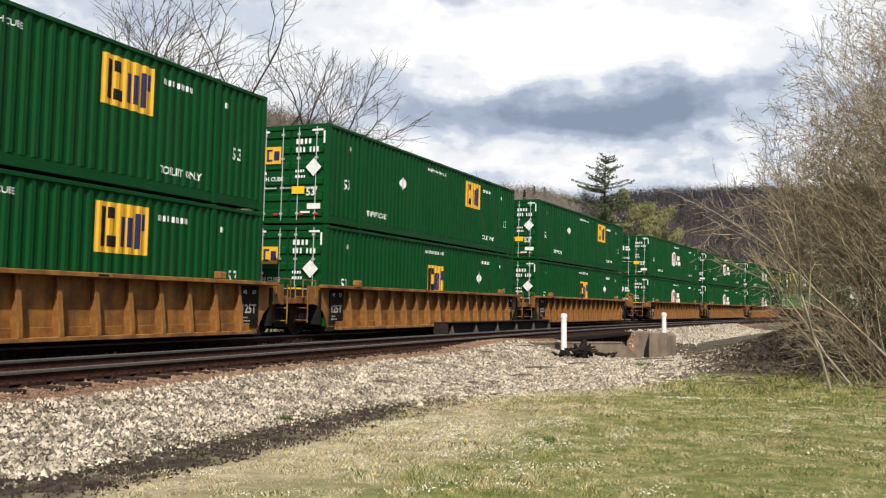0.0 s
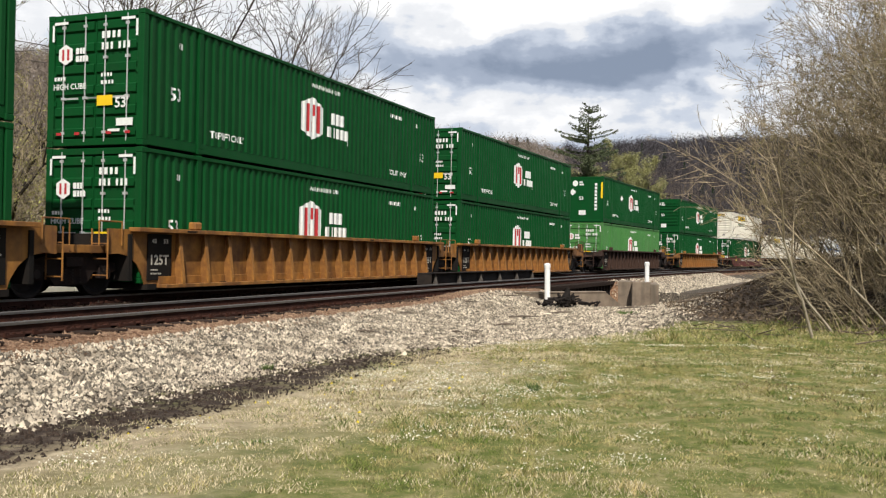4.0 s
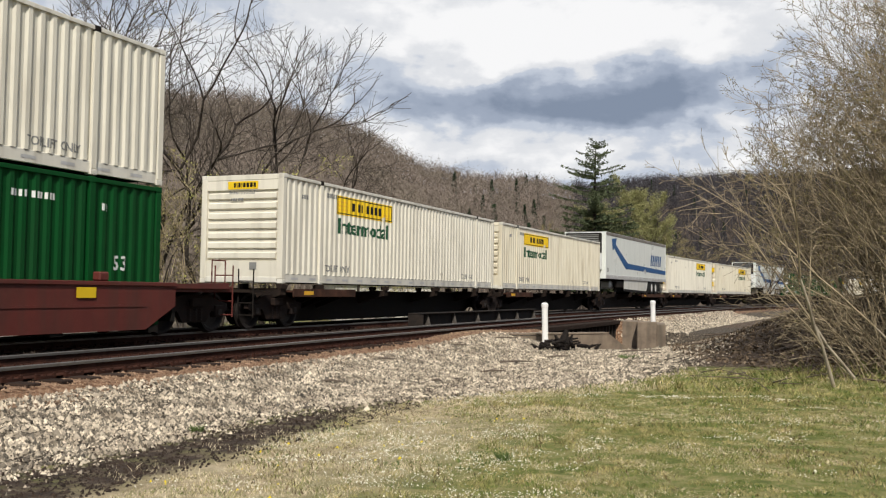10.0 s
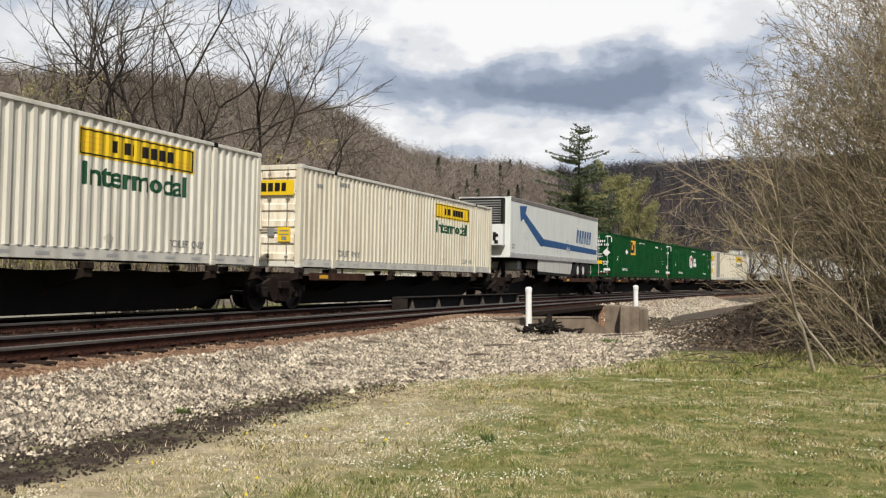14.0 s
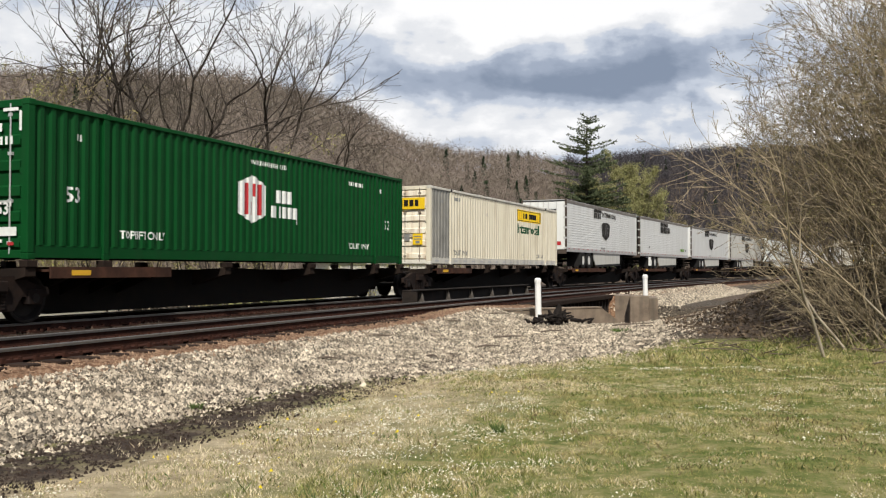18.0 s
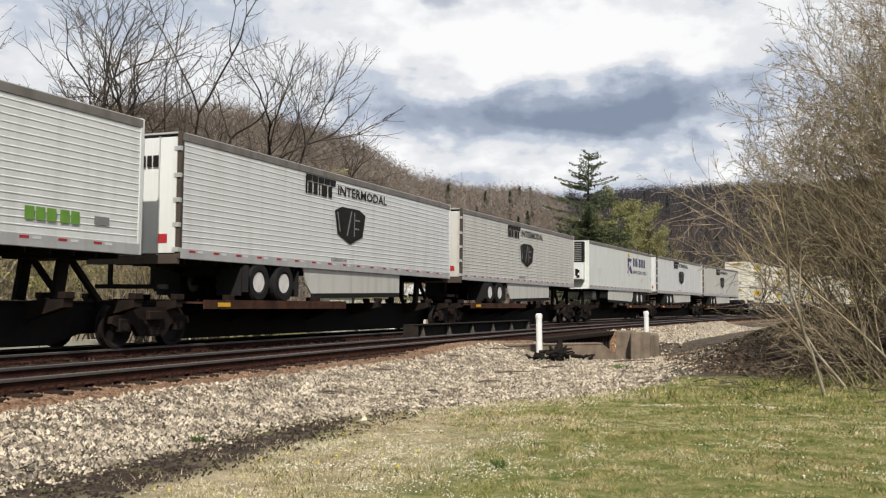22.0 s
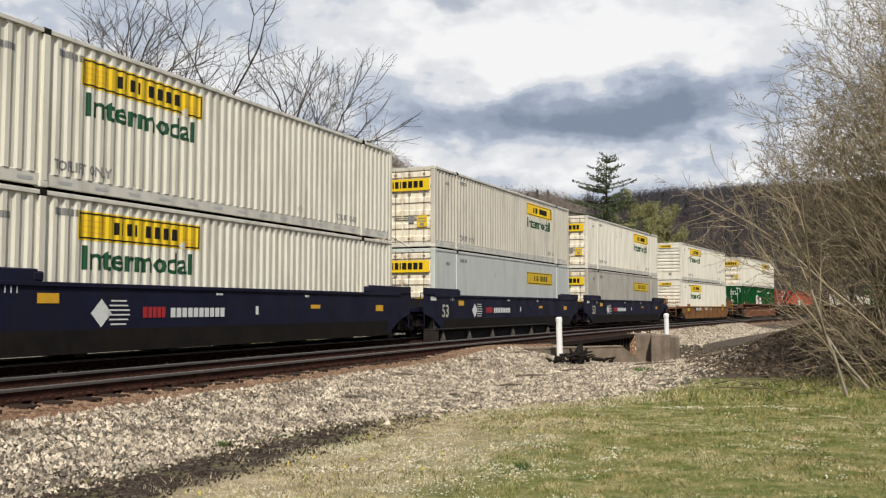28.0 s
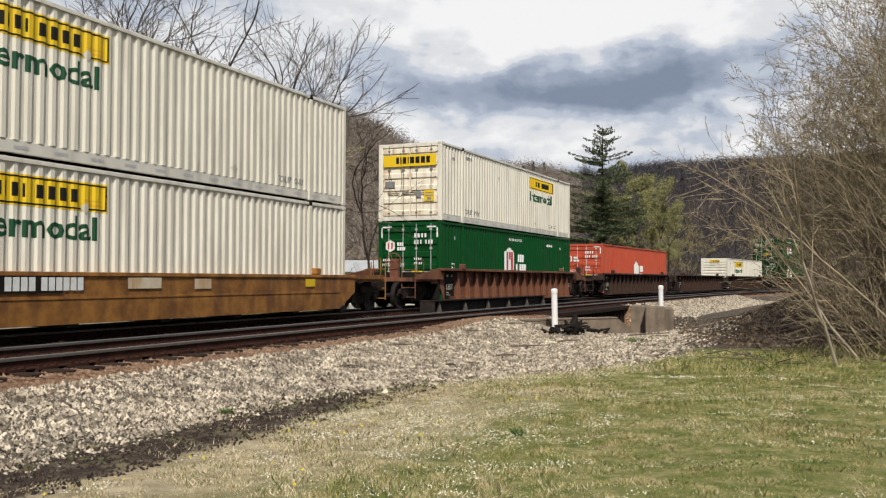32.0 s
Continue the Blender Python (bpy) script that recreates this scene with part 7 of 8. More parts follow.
def build_thicket():
    """The tangle of tall leafless shrubs on the bank."""
    rnd = random.Random(19)
    spots = [(6.55, 16.0, 4.9, 1, 0.068), (7.8, 17.0, 4.4, 6, 0.04), (8.9, 18.6, 5.0, 8, 0.045), (9.1, 21.2, 4.2, 8, 0.04), (9.8, 17.2, 6.6, 8, 0.05), (9.9, 20.2, 5.8, 9, 0.045), (10.9, 18.4, 7.4, 9, 0.055), (9.0, 15.6, 5.8, 5, 0.05),
             (11.2, 21.8, 6.8, 9, 0.045), (12.0, 19.6, 8.4, 6, 0.055), (10.8, 15.4, 7.4, 4, 0.055), (12.6, 17.6, 9.0, 5, 0.06), (12.8, 22.6, 8.0, 7, 0.05), (13.8, 20.4, 9.4, 5, 0.06), (10.0, 24.0, 5.0, 8, 0.04), (11.6, 26.0, 6.2, 8, 0.045),
             (12.4, 14.0, 8.4, 4, 0.06), (14.4, 16.0, 9.4, 5, 0.06), (15.0, 25.0, 8.8, 8, 0.05), (13.6, 28.5, 6.8, 8, 0.045), (16.0, 20.0, 10.0, 8, 0.06), (17.0, 30.0, 8.0, 5, 0.05), (15.0, 35.0, 6.5, 5, 0.05), (9.6, 19.6, 5.0, 9, 0.04), (10.4, 16.6, 6.4, 8, 0.045), (11.4, 17.2, 7.6, 8, 0.05), (11.2, 20.6, 7.0, 8, 0.045)]
    for k, (x, y, h, n, r) in enumerate(spots):
        bare_tree(x, y, h, 500 + k, n, ("pale leaning stem with forked bare branches" if k == 0 else "tall leafless shrub with pale leaning stems") if k % 3 != 1 else "leafless shrub with olive buds on tangled twigs", lean=(0.42 if x > 9.5 else 0.5) if k else 0.62, depth=3, barks=("bark_pale", "twig_shaded" if k % 3 else "twig_tan"), buds="bud_olive" if k else None, bud_n=0.8, bud_size=0.022, r=r * 0.52, step=0.44, spread=(18, 58), chance=0.82, twig_r=0.0052 if y < 23 else 0.0066, name="bank_shrub", up=0.012 if k else -0.005, towards=math.pi * 0.97, first=0.46)
    # long pale stems sweeping out of the tangle
    for k, (x, y, h, ln) in enumerate(((7.2, 16.5, 4.4, 0.55), (8.2, 16.2, 5.4, 0.5), (9.0, 15.6, 5.4, 0.55), (9.8, 16.0, 6.4, 0.5), (10.4, 15.2, 7.2, 0.5), (11.2, 15.8, 8.0, 0.45), (9.4, 17.2, 5.8, 0.55), (12.0, 14.8, 8.6, 0.4), (10.6, 17.0, 7.0, 0.4), (12.6, 16.4, 9.0, 0.35))):
        bare_tree(x, y, h, 640 + k, 1, "long pale leaning stem with arching bare branches", lean=ln, depth=3, barks=("bark_pale", "twig_tan"), r=0.028, step=0.42, spread=(18, 50), chance=0.8, twig_r=0.0050, name="bank_shrub", up=0.004, towards=math.pi * 0.97, first=0.55)
    # low tangle round the feet of the shrubs
    for k in range(26):
        x, y = rnd.uniform(7.4, 13.5), rnd.uniform(15.2, 20.5)
        bare_tree(x, y, rnd.uniform(1.4, 2.8), 700 + k, 9, "low tangle of pale leafless stems on the bank", lean=1.0, depth=2, barks=("bark_pale", "twig_shaded" if k % 2 else "twig_tan"), r=0.011, step=0.28, spread=(20, 60), chance=0.9, twig_r=0.0045, name="bramble_shrub", up=-0.01, towards=math.pi * 0.97, first=0.5)
    # fallen sticks and stems on the bank
    segs = []
    for _ in range(230):
        x, y = rnd.gauss(9.5, 2.6), rnd.gauss(18.2, 2.4)
        if x < 4.6 or y < 14:
            continue
        a, l = rnd.uniform(0, math.tau), rnd.uniform(0.3, 1.5)
        z = ground_z(x, y)
        segs.append((x, y, z + 0.03, x + math.cos(a) * l, y + math.sin(a) * l, ground_z(x + math.cos(a) * l, y + math.sin(a) * l) + rnd.uniform(0.02, 0.25), 0.014, 0.006))
    o = tubes("fallen_sticks", segs, "driftwood", None)
    tagged(o, "fallen pale sticks lying on the dark bank", "sticks", kind="stuff")


build_thicket()


def build_hill_forest():
    nr = np.random.RandomState(8)
    for name, lo, hi, n, mat, h0, h1 in (("hill_woods", -34, 9.5, 10500, "hill_wood", 7.0, 11.5), ("far_woods", 7.5, 27, 9500, "hill_wood_hazed", 7.0, 15.5)):
        az = nr.uniform(lo, hi, n)
        foot, ridge = np.interp(az, HILL_AZ, HILL_FOOT), np.interp(az, HILL_AZ, HILL_RIDGE)
        r = foot * 0.95 + (ridge * 1.10 - foot * 0.95) * nr.rand(n) ** 0.8
        x, y = r * np.sin(np.radians(az)), r * np.cos(np.radians(az))
        z, s, off = ground_height(x, y)
        keep = np.abs(off) > 16
        x, y, z = x[keep], y[keep], z[keep]
        n = len(x)
        h = nr.uniform(h0, h1, n)
        verts, faces, base = [], [], 0
        tw = 0.03 + r[keep] * 0.00011
        p = np.stack([x, y, z], 1)
        up = np.zeros((n, 3))
        up[:, 2] = h
        for k in range(36):
            # the trunk, six limbs, then a fuzz of twigs round the crown
            a = nr.uniform(0, math.tau, n)
            if k == 0:
                b, d, w = p, up * 0.8, tw * 1.3
            elif k < 7:
                f = nr.uniform(0.3, 0.7, n)
                L = h * nr.uniform(0.12, 0.24, n)
                b, w = p + up * f[:, None], tw
                d = np.stack([np.cos(a) * L, np.sin(a) * L, nr.uniform(0.6, 1.4, n) * L], 1)
            else:
                u = nr.normal(size=(n, 3))
                u /= np.linalg.norm(u, axis=1, keepdims=True)
                b = p + up * 0.56 + u * (h * nr.uniform(0.10, 0.42, n))[:, None] * [0.85, 0.85, 1.0]
                d = nr.normal(size=(n, 3)) * (h * 0.055)[:, None]
                w = tw * 0.9
            wv = np.stack([-np.sin(a) * w, np.cos(a) * w, nr.normal(size=n) * w], 1)
            v = np.stack([b - wv, b + wv, b + d], 1).reshape(-1, 3)
            verts.append(v)
            faces.append(base + np.arange(n)[:, None] * 3 + [[0, 1, 2]])
            base += len(v)
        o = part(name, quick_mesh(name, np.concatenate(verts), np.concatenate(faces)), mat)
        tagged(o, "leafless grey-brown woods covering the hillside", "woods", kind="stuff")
    # scattered evergreens on the slopes
    az = np.concatenate([nr.uniform(0, 9, 26), nr.uniform(-26, -20, 2), nr.uniform(9, 24, 40)])
    foot, ridge = np.interp(az, HILL_AZ, HILL_FOOT), np.interp(az, HILL_AZ, HILL_RIDGE)
    r = foot + (ridge * 1.02 - foot) * nr.uniform(0.25, 1.0, len(az))
    x, y = r * np.sin(np.radians(az)), r * np.cos(np.radians(az))
    z, s, off = ground_height(x, y)
    pts = []
    for k in range(len(az)):
        if abs(off[k]) < 20:
            continue
        h = nr.uniform(5, 9) if az[k] < 9 else nr.uniform(8, 13)
        f = nr.rand(160)
        rad = (1 - f) * h * 0.2 * np.sqrt(nr.rand(160))
        a = nr.uniform(0, math.tau, 160)
        pts.append(np.stack([x[k] + np.cos(a) * rad, y[k] + np.sin(a) * rad, z[k] + 0.8 + f * h], 1))
    o = specks("hill_evergreens", np.concatenate(pts), 0.55, "hill_fir", None, nr)
    tagged(o, "dark evergreens scattered over the wooded slope", "evergreens", kind="stuff")


build_hill_forest()


# ---- loose ground: stones, grass, flowers, debris ----
def scatter(n, x0, x1, y0, y1, nr, keep):
    x, y = nr.uniform(x0, x1, n), nr.uniform(y0, y1, n)
    z, s, off = ground_height(x, y)
    k = keep(x, y, s, off)
    return x[k], y[k], z[k], s[k], off[k]


def along(n, s0, s1, o0, o1, nr):
    s, off = nr.uniform(s0, s1, n), nr.uniform(o0, o1, n)
    x0, y0, h = np.interp(s, TS, TX), np.interp(s, TS, TY), np.interp(s, TS, TH)
    x, y = x0 + np.cos(h) * off, y0 - np.sin(h) * off
    return x, y, ground_height(x, y)[0]


def stones(name, x, y, z, lo, hi, mat, nr, label):
    n = len(x)
    size = nr.uniform(lo, hi, n) * (1 + 0.5 * (nr.rand(n) > 0.93))
    dirs = np.array([[1, 0, -0.25], [-1, 0, -0.25], [0, 1, -0.25], [0, -1, -0.25], [0, 0, 1.05]], float)
    v = dirs[None] * (size[:, None, None] * nr.uniform(0.55, 1.25, (n, 5, 1))) + nr.normal(size=(n, 5, 3)) * size[:, None, None] * 0.25
    a = nr.uniform(0, math.tau, n)
    c, s = np.cos(a)[:, None], np.sin(a)[:, None]
    vx, vy = v[:, :, 0] * c - v[:, :, 1] * s, v[:, :, 0] * s + v[:, :, 1] * c
    verts = np.stack([vx + x[:, None], vy + y[:, None], v[:, :, 2] * 0.9 + z[:, None] + size[:, None] * 0.30], 2).reshape(-1, 3)
    i = np.arange(n)[:, None] * 5
    faces = np.concatenate([i + [list(t)] for t in ((0, 2, 4), (2, 1, 4), (1, 3, 4), (3, 0, 4))], 0)
    return tagged(part(name, quick_mesh(name, verts, faces), mat), label, "gravel", kind="stuff")


def gravel_edge(s):
    return np.interp(s, [-14, -4, -1.6, 0.3, 2.9, 7, 14, 30], [7.45, 7.8, 9.1, 10.3, 11.5, 11.9, 12.5, 12.5])


def build_loose():
    nr = np.random.RandomState(21)
    x, y, z = along(84000, -14, 16, 5.55, 8.1, nr)
    s, off = track_coords(x, y)
    k = off < 7.45 + 0.35 * wavy(x * 1.6, y * 1.6, 61) + 0.18 * nr.normal(size=len(x))
    x, y, z = x[k], y[k], z[k]
    stones("ballast_stones", x, y, z, 0.010, 0.034, "stone_pale", nr, "pale crushed-stone ballast beside the rails")
    x, y, z = along(7000, -14, 16, 5.6, 7.6, nr)
    stones("grey_ballast", x, y, z + 0.008, 0.010, 0.032, "stone_grey", nr, "dark grey stones among the pale ballast")
    x, y, z = along(12000, -14, 16, 4.9, 5.75, nr)
    stones("rusty_ballast", x, y, z - 0.004, 0.008, 0.022, "stone_rusty", nr, "rust-stained ballast along the rail")
    x, y, z = along(11000, 16, 60, 5.0, 8.4, nr)
    stones("ballast_stones_beyond", x, y, z, 0.03, 0.06, "stone_pale", nr, "pale crushed-stone ballast beyond the bridge")
    x, y, z, s, off = scatter(100000, -2, 12, 13, 32, nr, lambda x, y, s, off: (off > 7.4) & (off < gravel_edge(s) + nr.normal(size=len(x)) * 0.35) & ((x - 11.5) ** 2 / 20 + (y - 21.5) ** 2 / 26 > 0.55 + 0.5 * nr.rand(len(x))))
    stones("gravel_spread", x, y, z, 0.013, 0.036, "stone_pale", nr, "pale gravel spread in front of the bridge")
    x, y, z = along(9000, -14, 1.0, 7.1, 8.9, nr)
    stones("dirt_stones", x, y, z, 0.006, 0.022, "stone_dark", nr, "dark cinders on the strip of bare soil")
    n = 6000
    s, off = nr.uniform(-14, 1.5, n), 7.35 + np.abs(nr.normal(size=n)) * 0.26
    x, y = np.interp(s, TS, TX) + np.cos(np.interp(s, TS, TH)) * off, np.interp(s, TS, TY) - np.sin(np.interp(s, TS, TH)) * off
    stones("stone_chips", x, y, ground_height(x, y)[0], 0.007, 0.026, "stone_pale", nr, "small stone chips spilling onto the bare soil")
    x, y, z = along(12000, -14, 14, -1.9, 4.75, nr)
    stones("oily_ballast", x, y, z, 0.022, 0.05, "stone_dark", nr, "near-black ballast between the rails")
    # grass in three depths
    def blades(name, n, x0, x1, y0, y1, h0, h1, w, mat, keep, label):
        x, y, z, s, off = scatter(n, x0, x1, y0, y1, nr, keep)
        n = len(x)
        clump = (0.75 + 0.4 * np.clip(wavy(x * 1.7, y * 1.7, 31), -0.6, 1)) * (0.85 + 0.75 * np.clip(wavy(x * 9, y * 9, 33), -0.7, 1))
        h = nr.uniform(h0, h1, n) * clump
        a, l = nr.uniform(0, math.tau, n), nr.uniform(0.2, 1.3, n)
        b = nr.uniform(0, math.tau, n)
        p = np.stack([x, y, z - 0.004], 1)
        side = np.stack([np.cos(b), np.sin(b), 0 * b], 1) * (w * nr.uniform(0.6, 1.3, n))[:, None]
        tip = p + np.stack([np.cos(a) * l * h, np.sin(a) * l * h, h], 1)
        verts = np.stack([p - side, p + side, tip], 1).reshape(-1, 3)
        o = part(name, quick_mesh(name, verts, np.arange(n * 3).reshape(-1, 3)), mat)
        return tagged(o, label, "grass", kind="stuff")

    def lawn(x, y, s, off):
        edge = np.where(s < -4, np.interp(s, [-14, -7, -4], [8.95, 8.75, 8.4]), np.maximum(gravel_edge(s), 8.4)) + 0.35 * wavy(x * 2.2, y * 2.2, 13)
        bank = np.exp(-((x - 11.5) ** 2 / 20 + (y - 21.5) ** 2 / 26))
        return (off > edge) & (bank < 0.30) & (np.abs(x) < 0.62 * y + 3) & ((x < 4.0) | (y < 18.7 - 0.7 * (x - 4.5) + 0.5 * wavy(x * 1.8, y * 1.8, 15)))
    blades("lawn_near", 300000, -5.5, 8.5, 4.2, 11.5, 0.016, 0.056, 0.0040, "grass_blade", lambda x, y, s, off: lawn(x, y, s, off) & ((off > 11.2 + 0.8 * wavy(x, y, 83)) | (s > 5) | (nr.rand(len(x)) < 0.35)), "short mottled green lawn grass")
    blades("lawn_mid", 170000, -4, 13, 11.5, 19, 0.02, 0.065, 0.0065, "grass_blade", lambda x, y, s, off: lawn(x, y, s, off) & ((off > gravel_edge(s) + 1.3 + 0.8 * wavy(x, y, 83)) | (nr.rand(len(x)) < 0.4)), "short mottled green lawn grass")
    blades("lawn_far", 16000, 2, 12, 17, 24, 0.05, 0.12, 0.012, "grass_blade", lambda x, y, s, off: lawn(x, y, s, off) & (nr.rand(len(x)) < 0.6), "longer grass along the bank")
    blades("soil_grass", 26000, -9, 3, 6, 17, 0.02, 0.075, 0.004, "straw", lambda x, y, s, off: (off > 7.5) & (off < 9.1) & (s > -14) & (s < 3) & (wavy(x * 2.6, y * 2.6, 29) + 0.9 * (off - 8.3) > 0.22), "dry grass creeping over the bare soil")
    blades("dry_grass", 230000, -5.5, 8.5, 4.2, 13, 0.014, 0.046, 0.0036, "straw", lambda x, y, s, off: lawn(x, y, s, off) & ((0.6 * wavy(x * 1.3, y * 1.3, 17) + 0.6 * wavy(x * 4.5, y * 4.5, 18) + 0.8 * nr.rand(len(x)) > 0.45 + 0.03 * x) | ((off < 10.8) & (s < 4))), "bleached dry grass in the lawn")
    blades("dry_grass_mid", 90000, -4, 13, 12, 19, 0.02, 0.06, 0.005, "straw", lambda x, y, s, off: lawn(x, y, s, off) & ((0.6 * wavy(x * 1.1, y * 1.1, 19) + 0.6 * wavy(x * 3.5, y * 3.5, 20) + 0.8 * nr.rand(len(x)) > 0.6) | (off < gravel_edge(s) + 1.3)), "bleached dry grass in the lawn")
    blades("bank_grass", 9000, 3.5, 11, 14.5, 19.5, 0.08, 0.24, 0.010, "grass_blade", lambda x, y, s, off: (np.abs((y - 16.4) - 0.05 * (x - 6)) < 1.1) & (nr.rand(len(x)) < 0.8), "tufts of longer grass at the foot of the bank")
    blades("lawn_weeds", 30000, -4, 9, 5, 19, 0.03, 0.07, 0.009, "weed_green", lambda x, y, s, off: lawn(x, y, s, off) & (wavy(x * 2.4, y * 2.4, 71) + 0.35 * wavy(x * 7, y * 7, 73) + 0.05 * x > 0.55), "dark green broad-leaved weeds in the lawn")
    blades("seed_heads", 30000, -3, 9, 6.5, 17.5, 0.04, 0.09, 0.006, "seed_brown", lambda x, y, s, off: lawn(x, y, s, off) & (wavy(x * 1.9, y * 1.2, 91) + 0.5 * wavy(x * 6, y * 6, 92) > 0.2) & (nr.rand(len(x)) < np.clip(1.1 - np.abs(y - 11.5) / 5, 0, 1)), "brown seed heads standing in the lawn")
    # clover heads and dandelions
    x, y, z, s, off = scatter(60000, -5.5, 6.5, 5, 15, nr, lambda x, y, s, off: lawn(x, y, s, off) & (0.55 * wavy(x * 0.9 + 2, y * 0.9, 43) + 0.5 * wavy(x * 5, y * 5, 44) + 0.6 * np.exp(-((x + 0.9) ** 2 / 4 + (y - 8.8) ** 2 / 6)) + 0.6 * nr.rand(len(x)) > 0.80))
    stones("clover_heads", x, y, z + 0.03, 0.004, 0.0085, "petal_white", nr, "tiny white clover heads dotted over the lawn")
    x, y, z, s, off = scatter(90, -4.0, 2, 6, 12, nr, lambda x, y, s, off: lawn(x, y, s, off) & (off < 10.8))
    stones("dandelions", x, y, z + 0.04, 0.011, 0.017, "petal_yellow", nr, "yellow dandelion heads near the bare soil")
    # leaf litter on the bank
    x, y, z, s, off = scatter(16000, 4.5, 16, 15.5, 30, nr, lambda x, y, s, off: (np.exp(-((x - 11.5) ** 2 / 20 + (y - 21.5) ** 2 / 26)) > 0.14) & (off > 8.5))
    o = specks("leaf_litter", np.stack([x, y, z + 0.02], 1), 0.06, "leaf_litter", None, nr)
    tagged(o, "brown leaf litter and twigs on the bank", "leaf litter", kind="stuff")


build_loose()


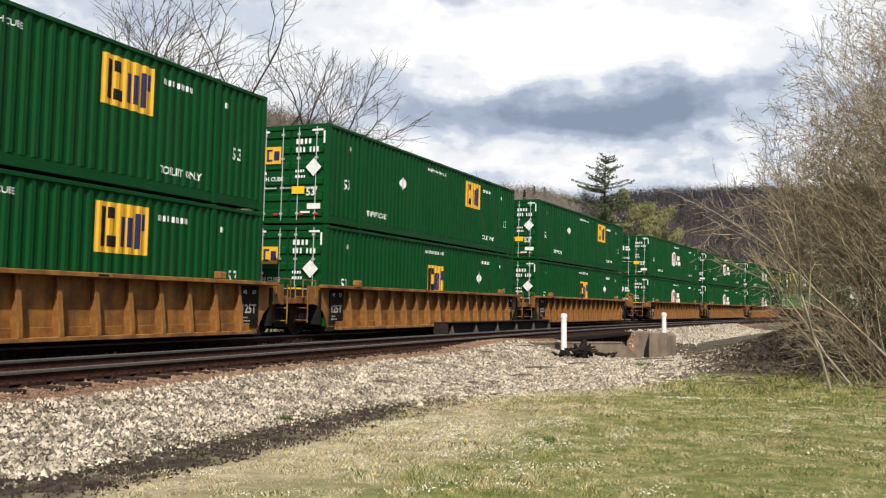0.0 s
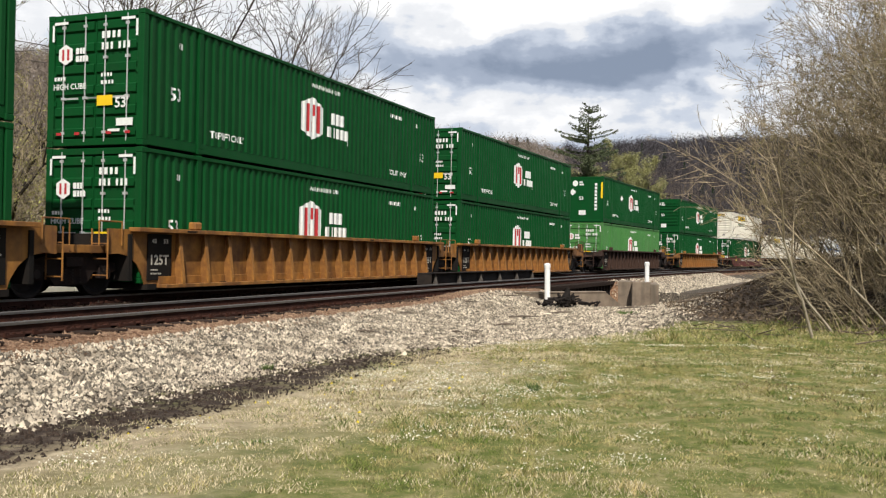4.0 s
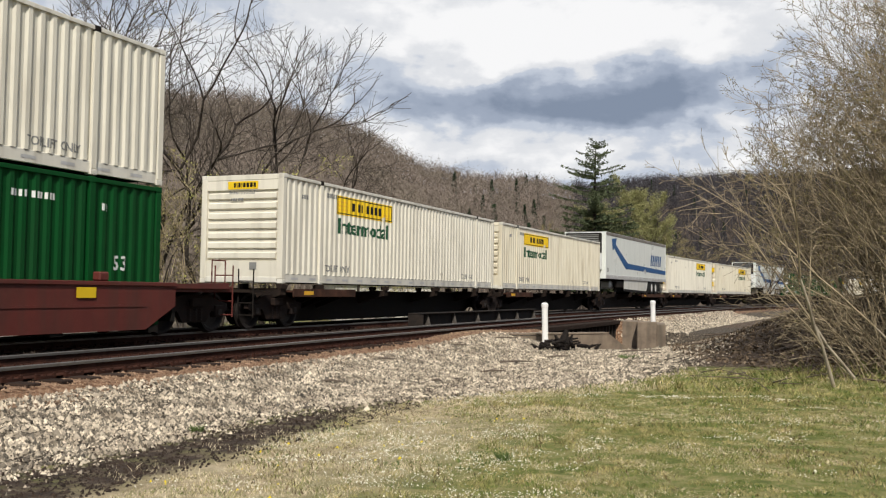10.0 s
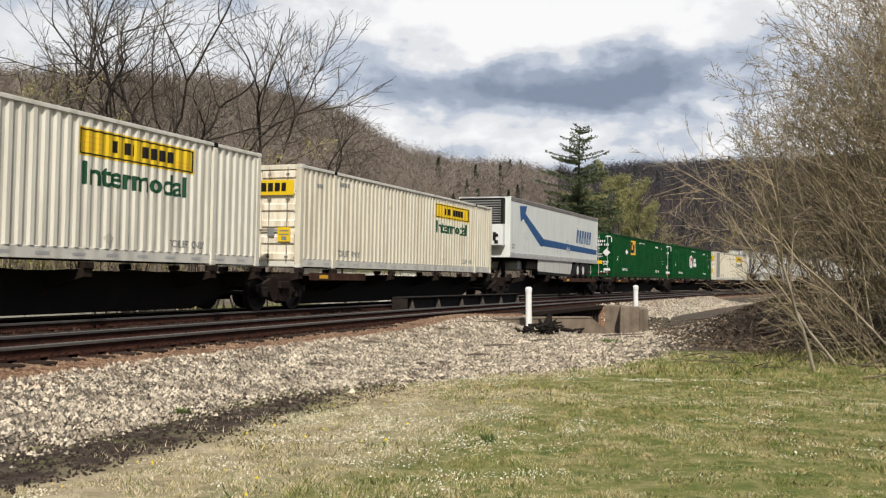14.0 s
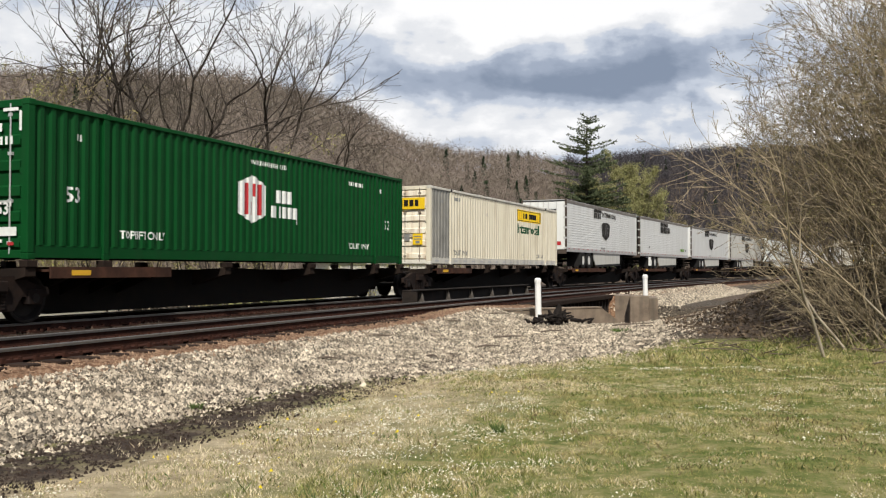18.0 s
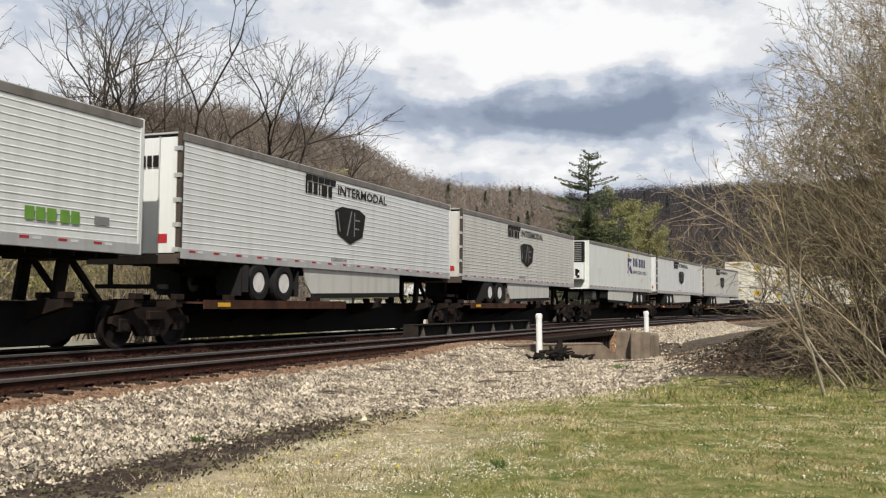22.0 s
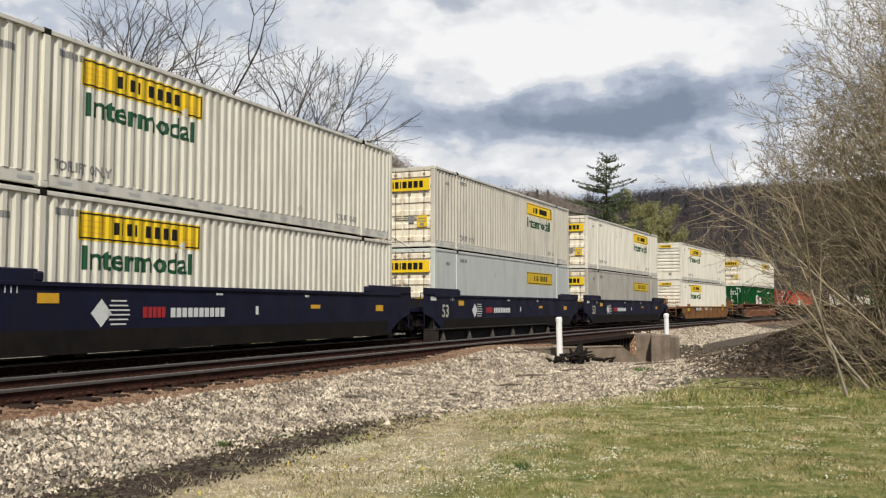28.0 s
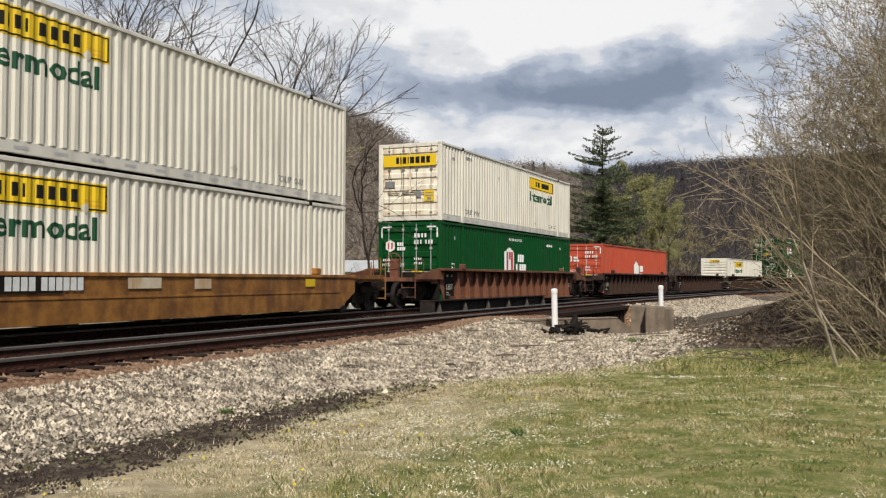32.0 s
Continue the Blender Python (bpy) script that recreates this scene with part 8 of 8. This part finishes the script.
def build_debris():
    rnd = random.Random(3)
    h = empty("burnt_stump", "charred stump and black debris at the post's foot", "debris")
    h.matrix_basis = pose(2.95, 24.7, ground_z(2.95, 24.7) + 0.05)
    bm = bmesh.new()
    cyl(bm, (0.05, 0, -0.1), (0.08, 0.02, 0.24), 0.19, 0.13, n=11)
    cyl(bm, (0.08, 0.02, 0.24), (0.14, 0.03, 0.50), 0.13, 0.05, n=11)
    cyl(bm, (-0.04, 0.0, 0.1), (-0.16, -0.02, 0.36), 0.08, 0.03, n=8)
    cyl(bm, (0.12, 0.0, 0.2), (0.30, -0.02, 0.36), 0.06, 0.02, n=8)
    part("stump", bm, "charred", h)
    for k in range(48):
        bm = bmesh.new()
        a, l = rnd.uniform(0, math.tau), rnd.uniform(0.10, 0.42)
        p = Vector((rnd.gauss(0, 0.38), rnd.gauss(0, 0.24), 0))
        p.z = 0.02 + max(0, 0.24 - 0.28 * abs(p.x)) * rnd.random()
        q = p + Vector((math.cos(a) * l, math.sin(a) * l * 0.5, rnd.uniform(-0.03, 0.13)))
        cyl(bm, p, q, rnd.uniform(0.03, 0.065), 0.02, n=6)
        part("charred_stick", bm, "charred", h)
    for x, y, l, a in ((-1.35, 19.1, 0.75, -0.55), (-1.95, 15.6, 0.42, -0.25), (-0.2, 17.2, 0.35, -0.9), (0.9, 19.2, 0.5, 0.15), (1.5, 21.2, 0.8, -0.2), (2.6, 22.6, 0.6, 0.3), (0.2, 23.2, 0.5, 0.1), (4.6, 23.5, 0.7, 0.1), (6.0, 22.5, 0.9, 0.25), (1.4, 25.5, 0.9, 0.1), (7.2, 24.5, 1.1, 0.1), (8.4, 27, 1.3, 0.05)):
        o = empty("stick", "dead stick lying on the gravel", "stick", "sticks on the gravel")
        o.matrix_basis = pose(x, y, ground_z(x, y) + 0.04, 0, -3, math.degrees(a))
        bm = bmesh.new()
        cyl(bm, (-l / 2, 0, 0), (0, 0.03, 0.02), 0.018, 0.022, n=7)
        cyl(bm, (0, 0.03, 0.02), (l / 2, -0.02, 0.0), 0.022, 0.010, n=7)
        part("wood", bm, "driftwood", o)
    for x, y, r in ((7.4, 30.6, 0.22), (10.2, 16.2, 0.10), (6.4, 30.6, 0.25)):
        o = empty("boulder", "pale angular stone lying on the ground", "stone", "loose stones")
        bm = bmesh.new()
        bmesh.ops.create_icosphere(bm, subdivisions=1, radius=r)
        for v in bm.verts:
            v.co = v.co * rnd.uniform(0.75, 1.2)
            v.co.z *= 0.6
        o.matrix_basis = pose(x, y, ground_z(x, y) + r * 0.2)
        part("stone", bm, "stone_pale", o)
    # weed tufts
    nr = np.random.RandomState(9)
    for x, y, r, n in ((0.56, 9.25, 0.09, 60), (-2.85, 10.8, 0.10, 90), (4.2, 21.8, 0.3, 160), (5.2, 8.6, 0.35, 500)):
        o = empty("weed_tuft", "low dark green weed tuft", "weed", "weed tufts")
        a, l = nr.uniform(0, math.tau, n), r * np.sqrt(nr.rand(n))
        z = ground_z(x, y)
        segs = [(x + math.cos(t) * q * 0.4, y + math.sin(t) * q * 0.4, z - 0.01, x + math.cos(t) * q * 1.1, y + math.sin(t) * q * 1.1, z + 0.03 + 0.06 * nr.rand(), 0.008, 0.002) for t, q in zip(a, l)]
        tubes("leaves", segs, "weed_green", o)
    # pale low wall and road beyond the train
    w = empty("low_wall", "low pale concrete wall beyond the tracks", "wall")
    bm = bmesh.new()
    for s in np.arange(-26, 9, 3.5):
        m = on_line(s + 1.75, -7.4, 0)
        v = [m @ Vector(c) for c in ((-1.74, -0.15, -0.6), (1.74, -0.15, -0.6), (1.74, 0.15, -0.6), (-1.74, 0.15, -0.6), (-1.74, -0.12, 0.30), (1.74, -0.12, 0.30), (1.74, 0.12, 0.30), (-1.74, 0.12, 0.30))]
        b = bmesh.new()
        q = [b.verts.new(c) for c in v]
        for f in ((0, 1, 5, 4), (1, 2, 6, 5), (2, 3, 7, 6), (3, 0, 4, 7), (4, 5, 6, 7), (0, 3, 2, 1)):
            b.faces.new([q[i] for i in f])
        part("block", b, "pale_concrete", w)
    bm.free()
    # shed and tank glimpsed past the train
    x, y = bearing(-4.6, 62)
    b = empty("shed", "small pale grey shed with a low roof", "shed")
    b.matrix_basis = pose(x, y, ground_z(x, y) - 0.1, 0, 0, 20)
    part("wall", new_box(-3.2, 3.2, -2.2, 2.2, 0, 2.5), "pale_concrete", b)
    bm = bmesh.new()
    prism_x(bm, [(-2.5, 2.5), (2.5, 2.5), (0, 3.3)], -3.5, 3.5)
    part("roof", bm, "aluminium", b)
    part("door", new_box(-0.6, 0.4, -2.25, -2.2, 0, 2.0), "grey_lettering", b)
    part("window", new_box(1.2, 2.2, -2.25, -2.2, 1.0, 1.8), "grey_lettering", b)


add("pale_concrete", (0.52, 0.50, 0.45), (0.40, 0.38, 0.34), rough=0.9, scale=2.0, bump=0.2)
build_debris()


motions()
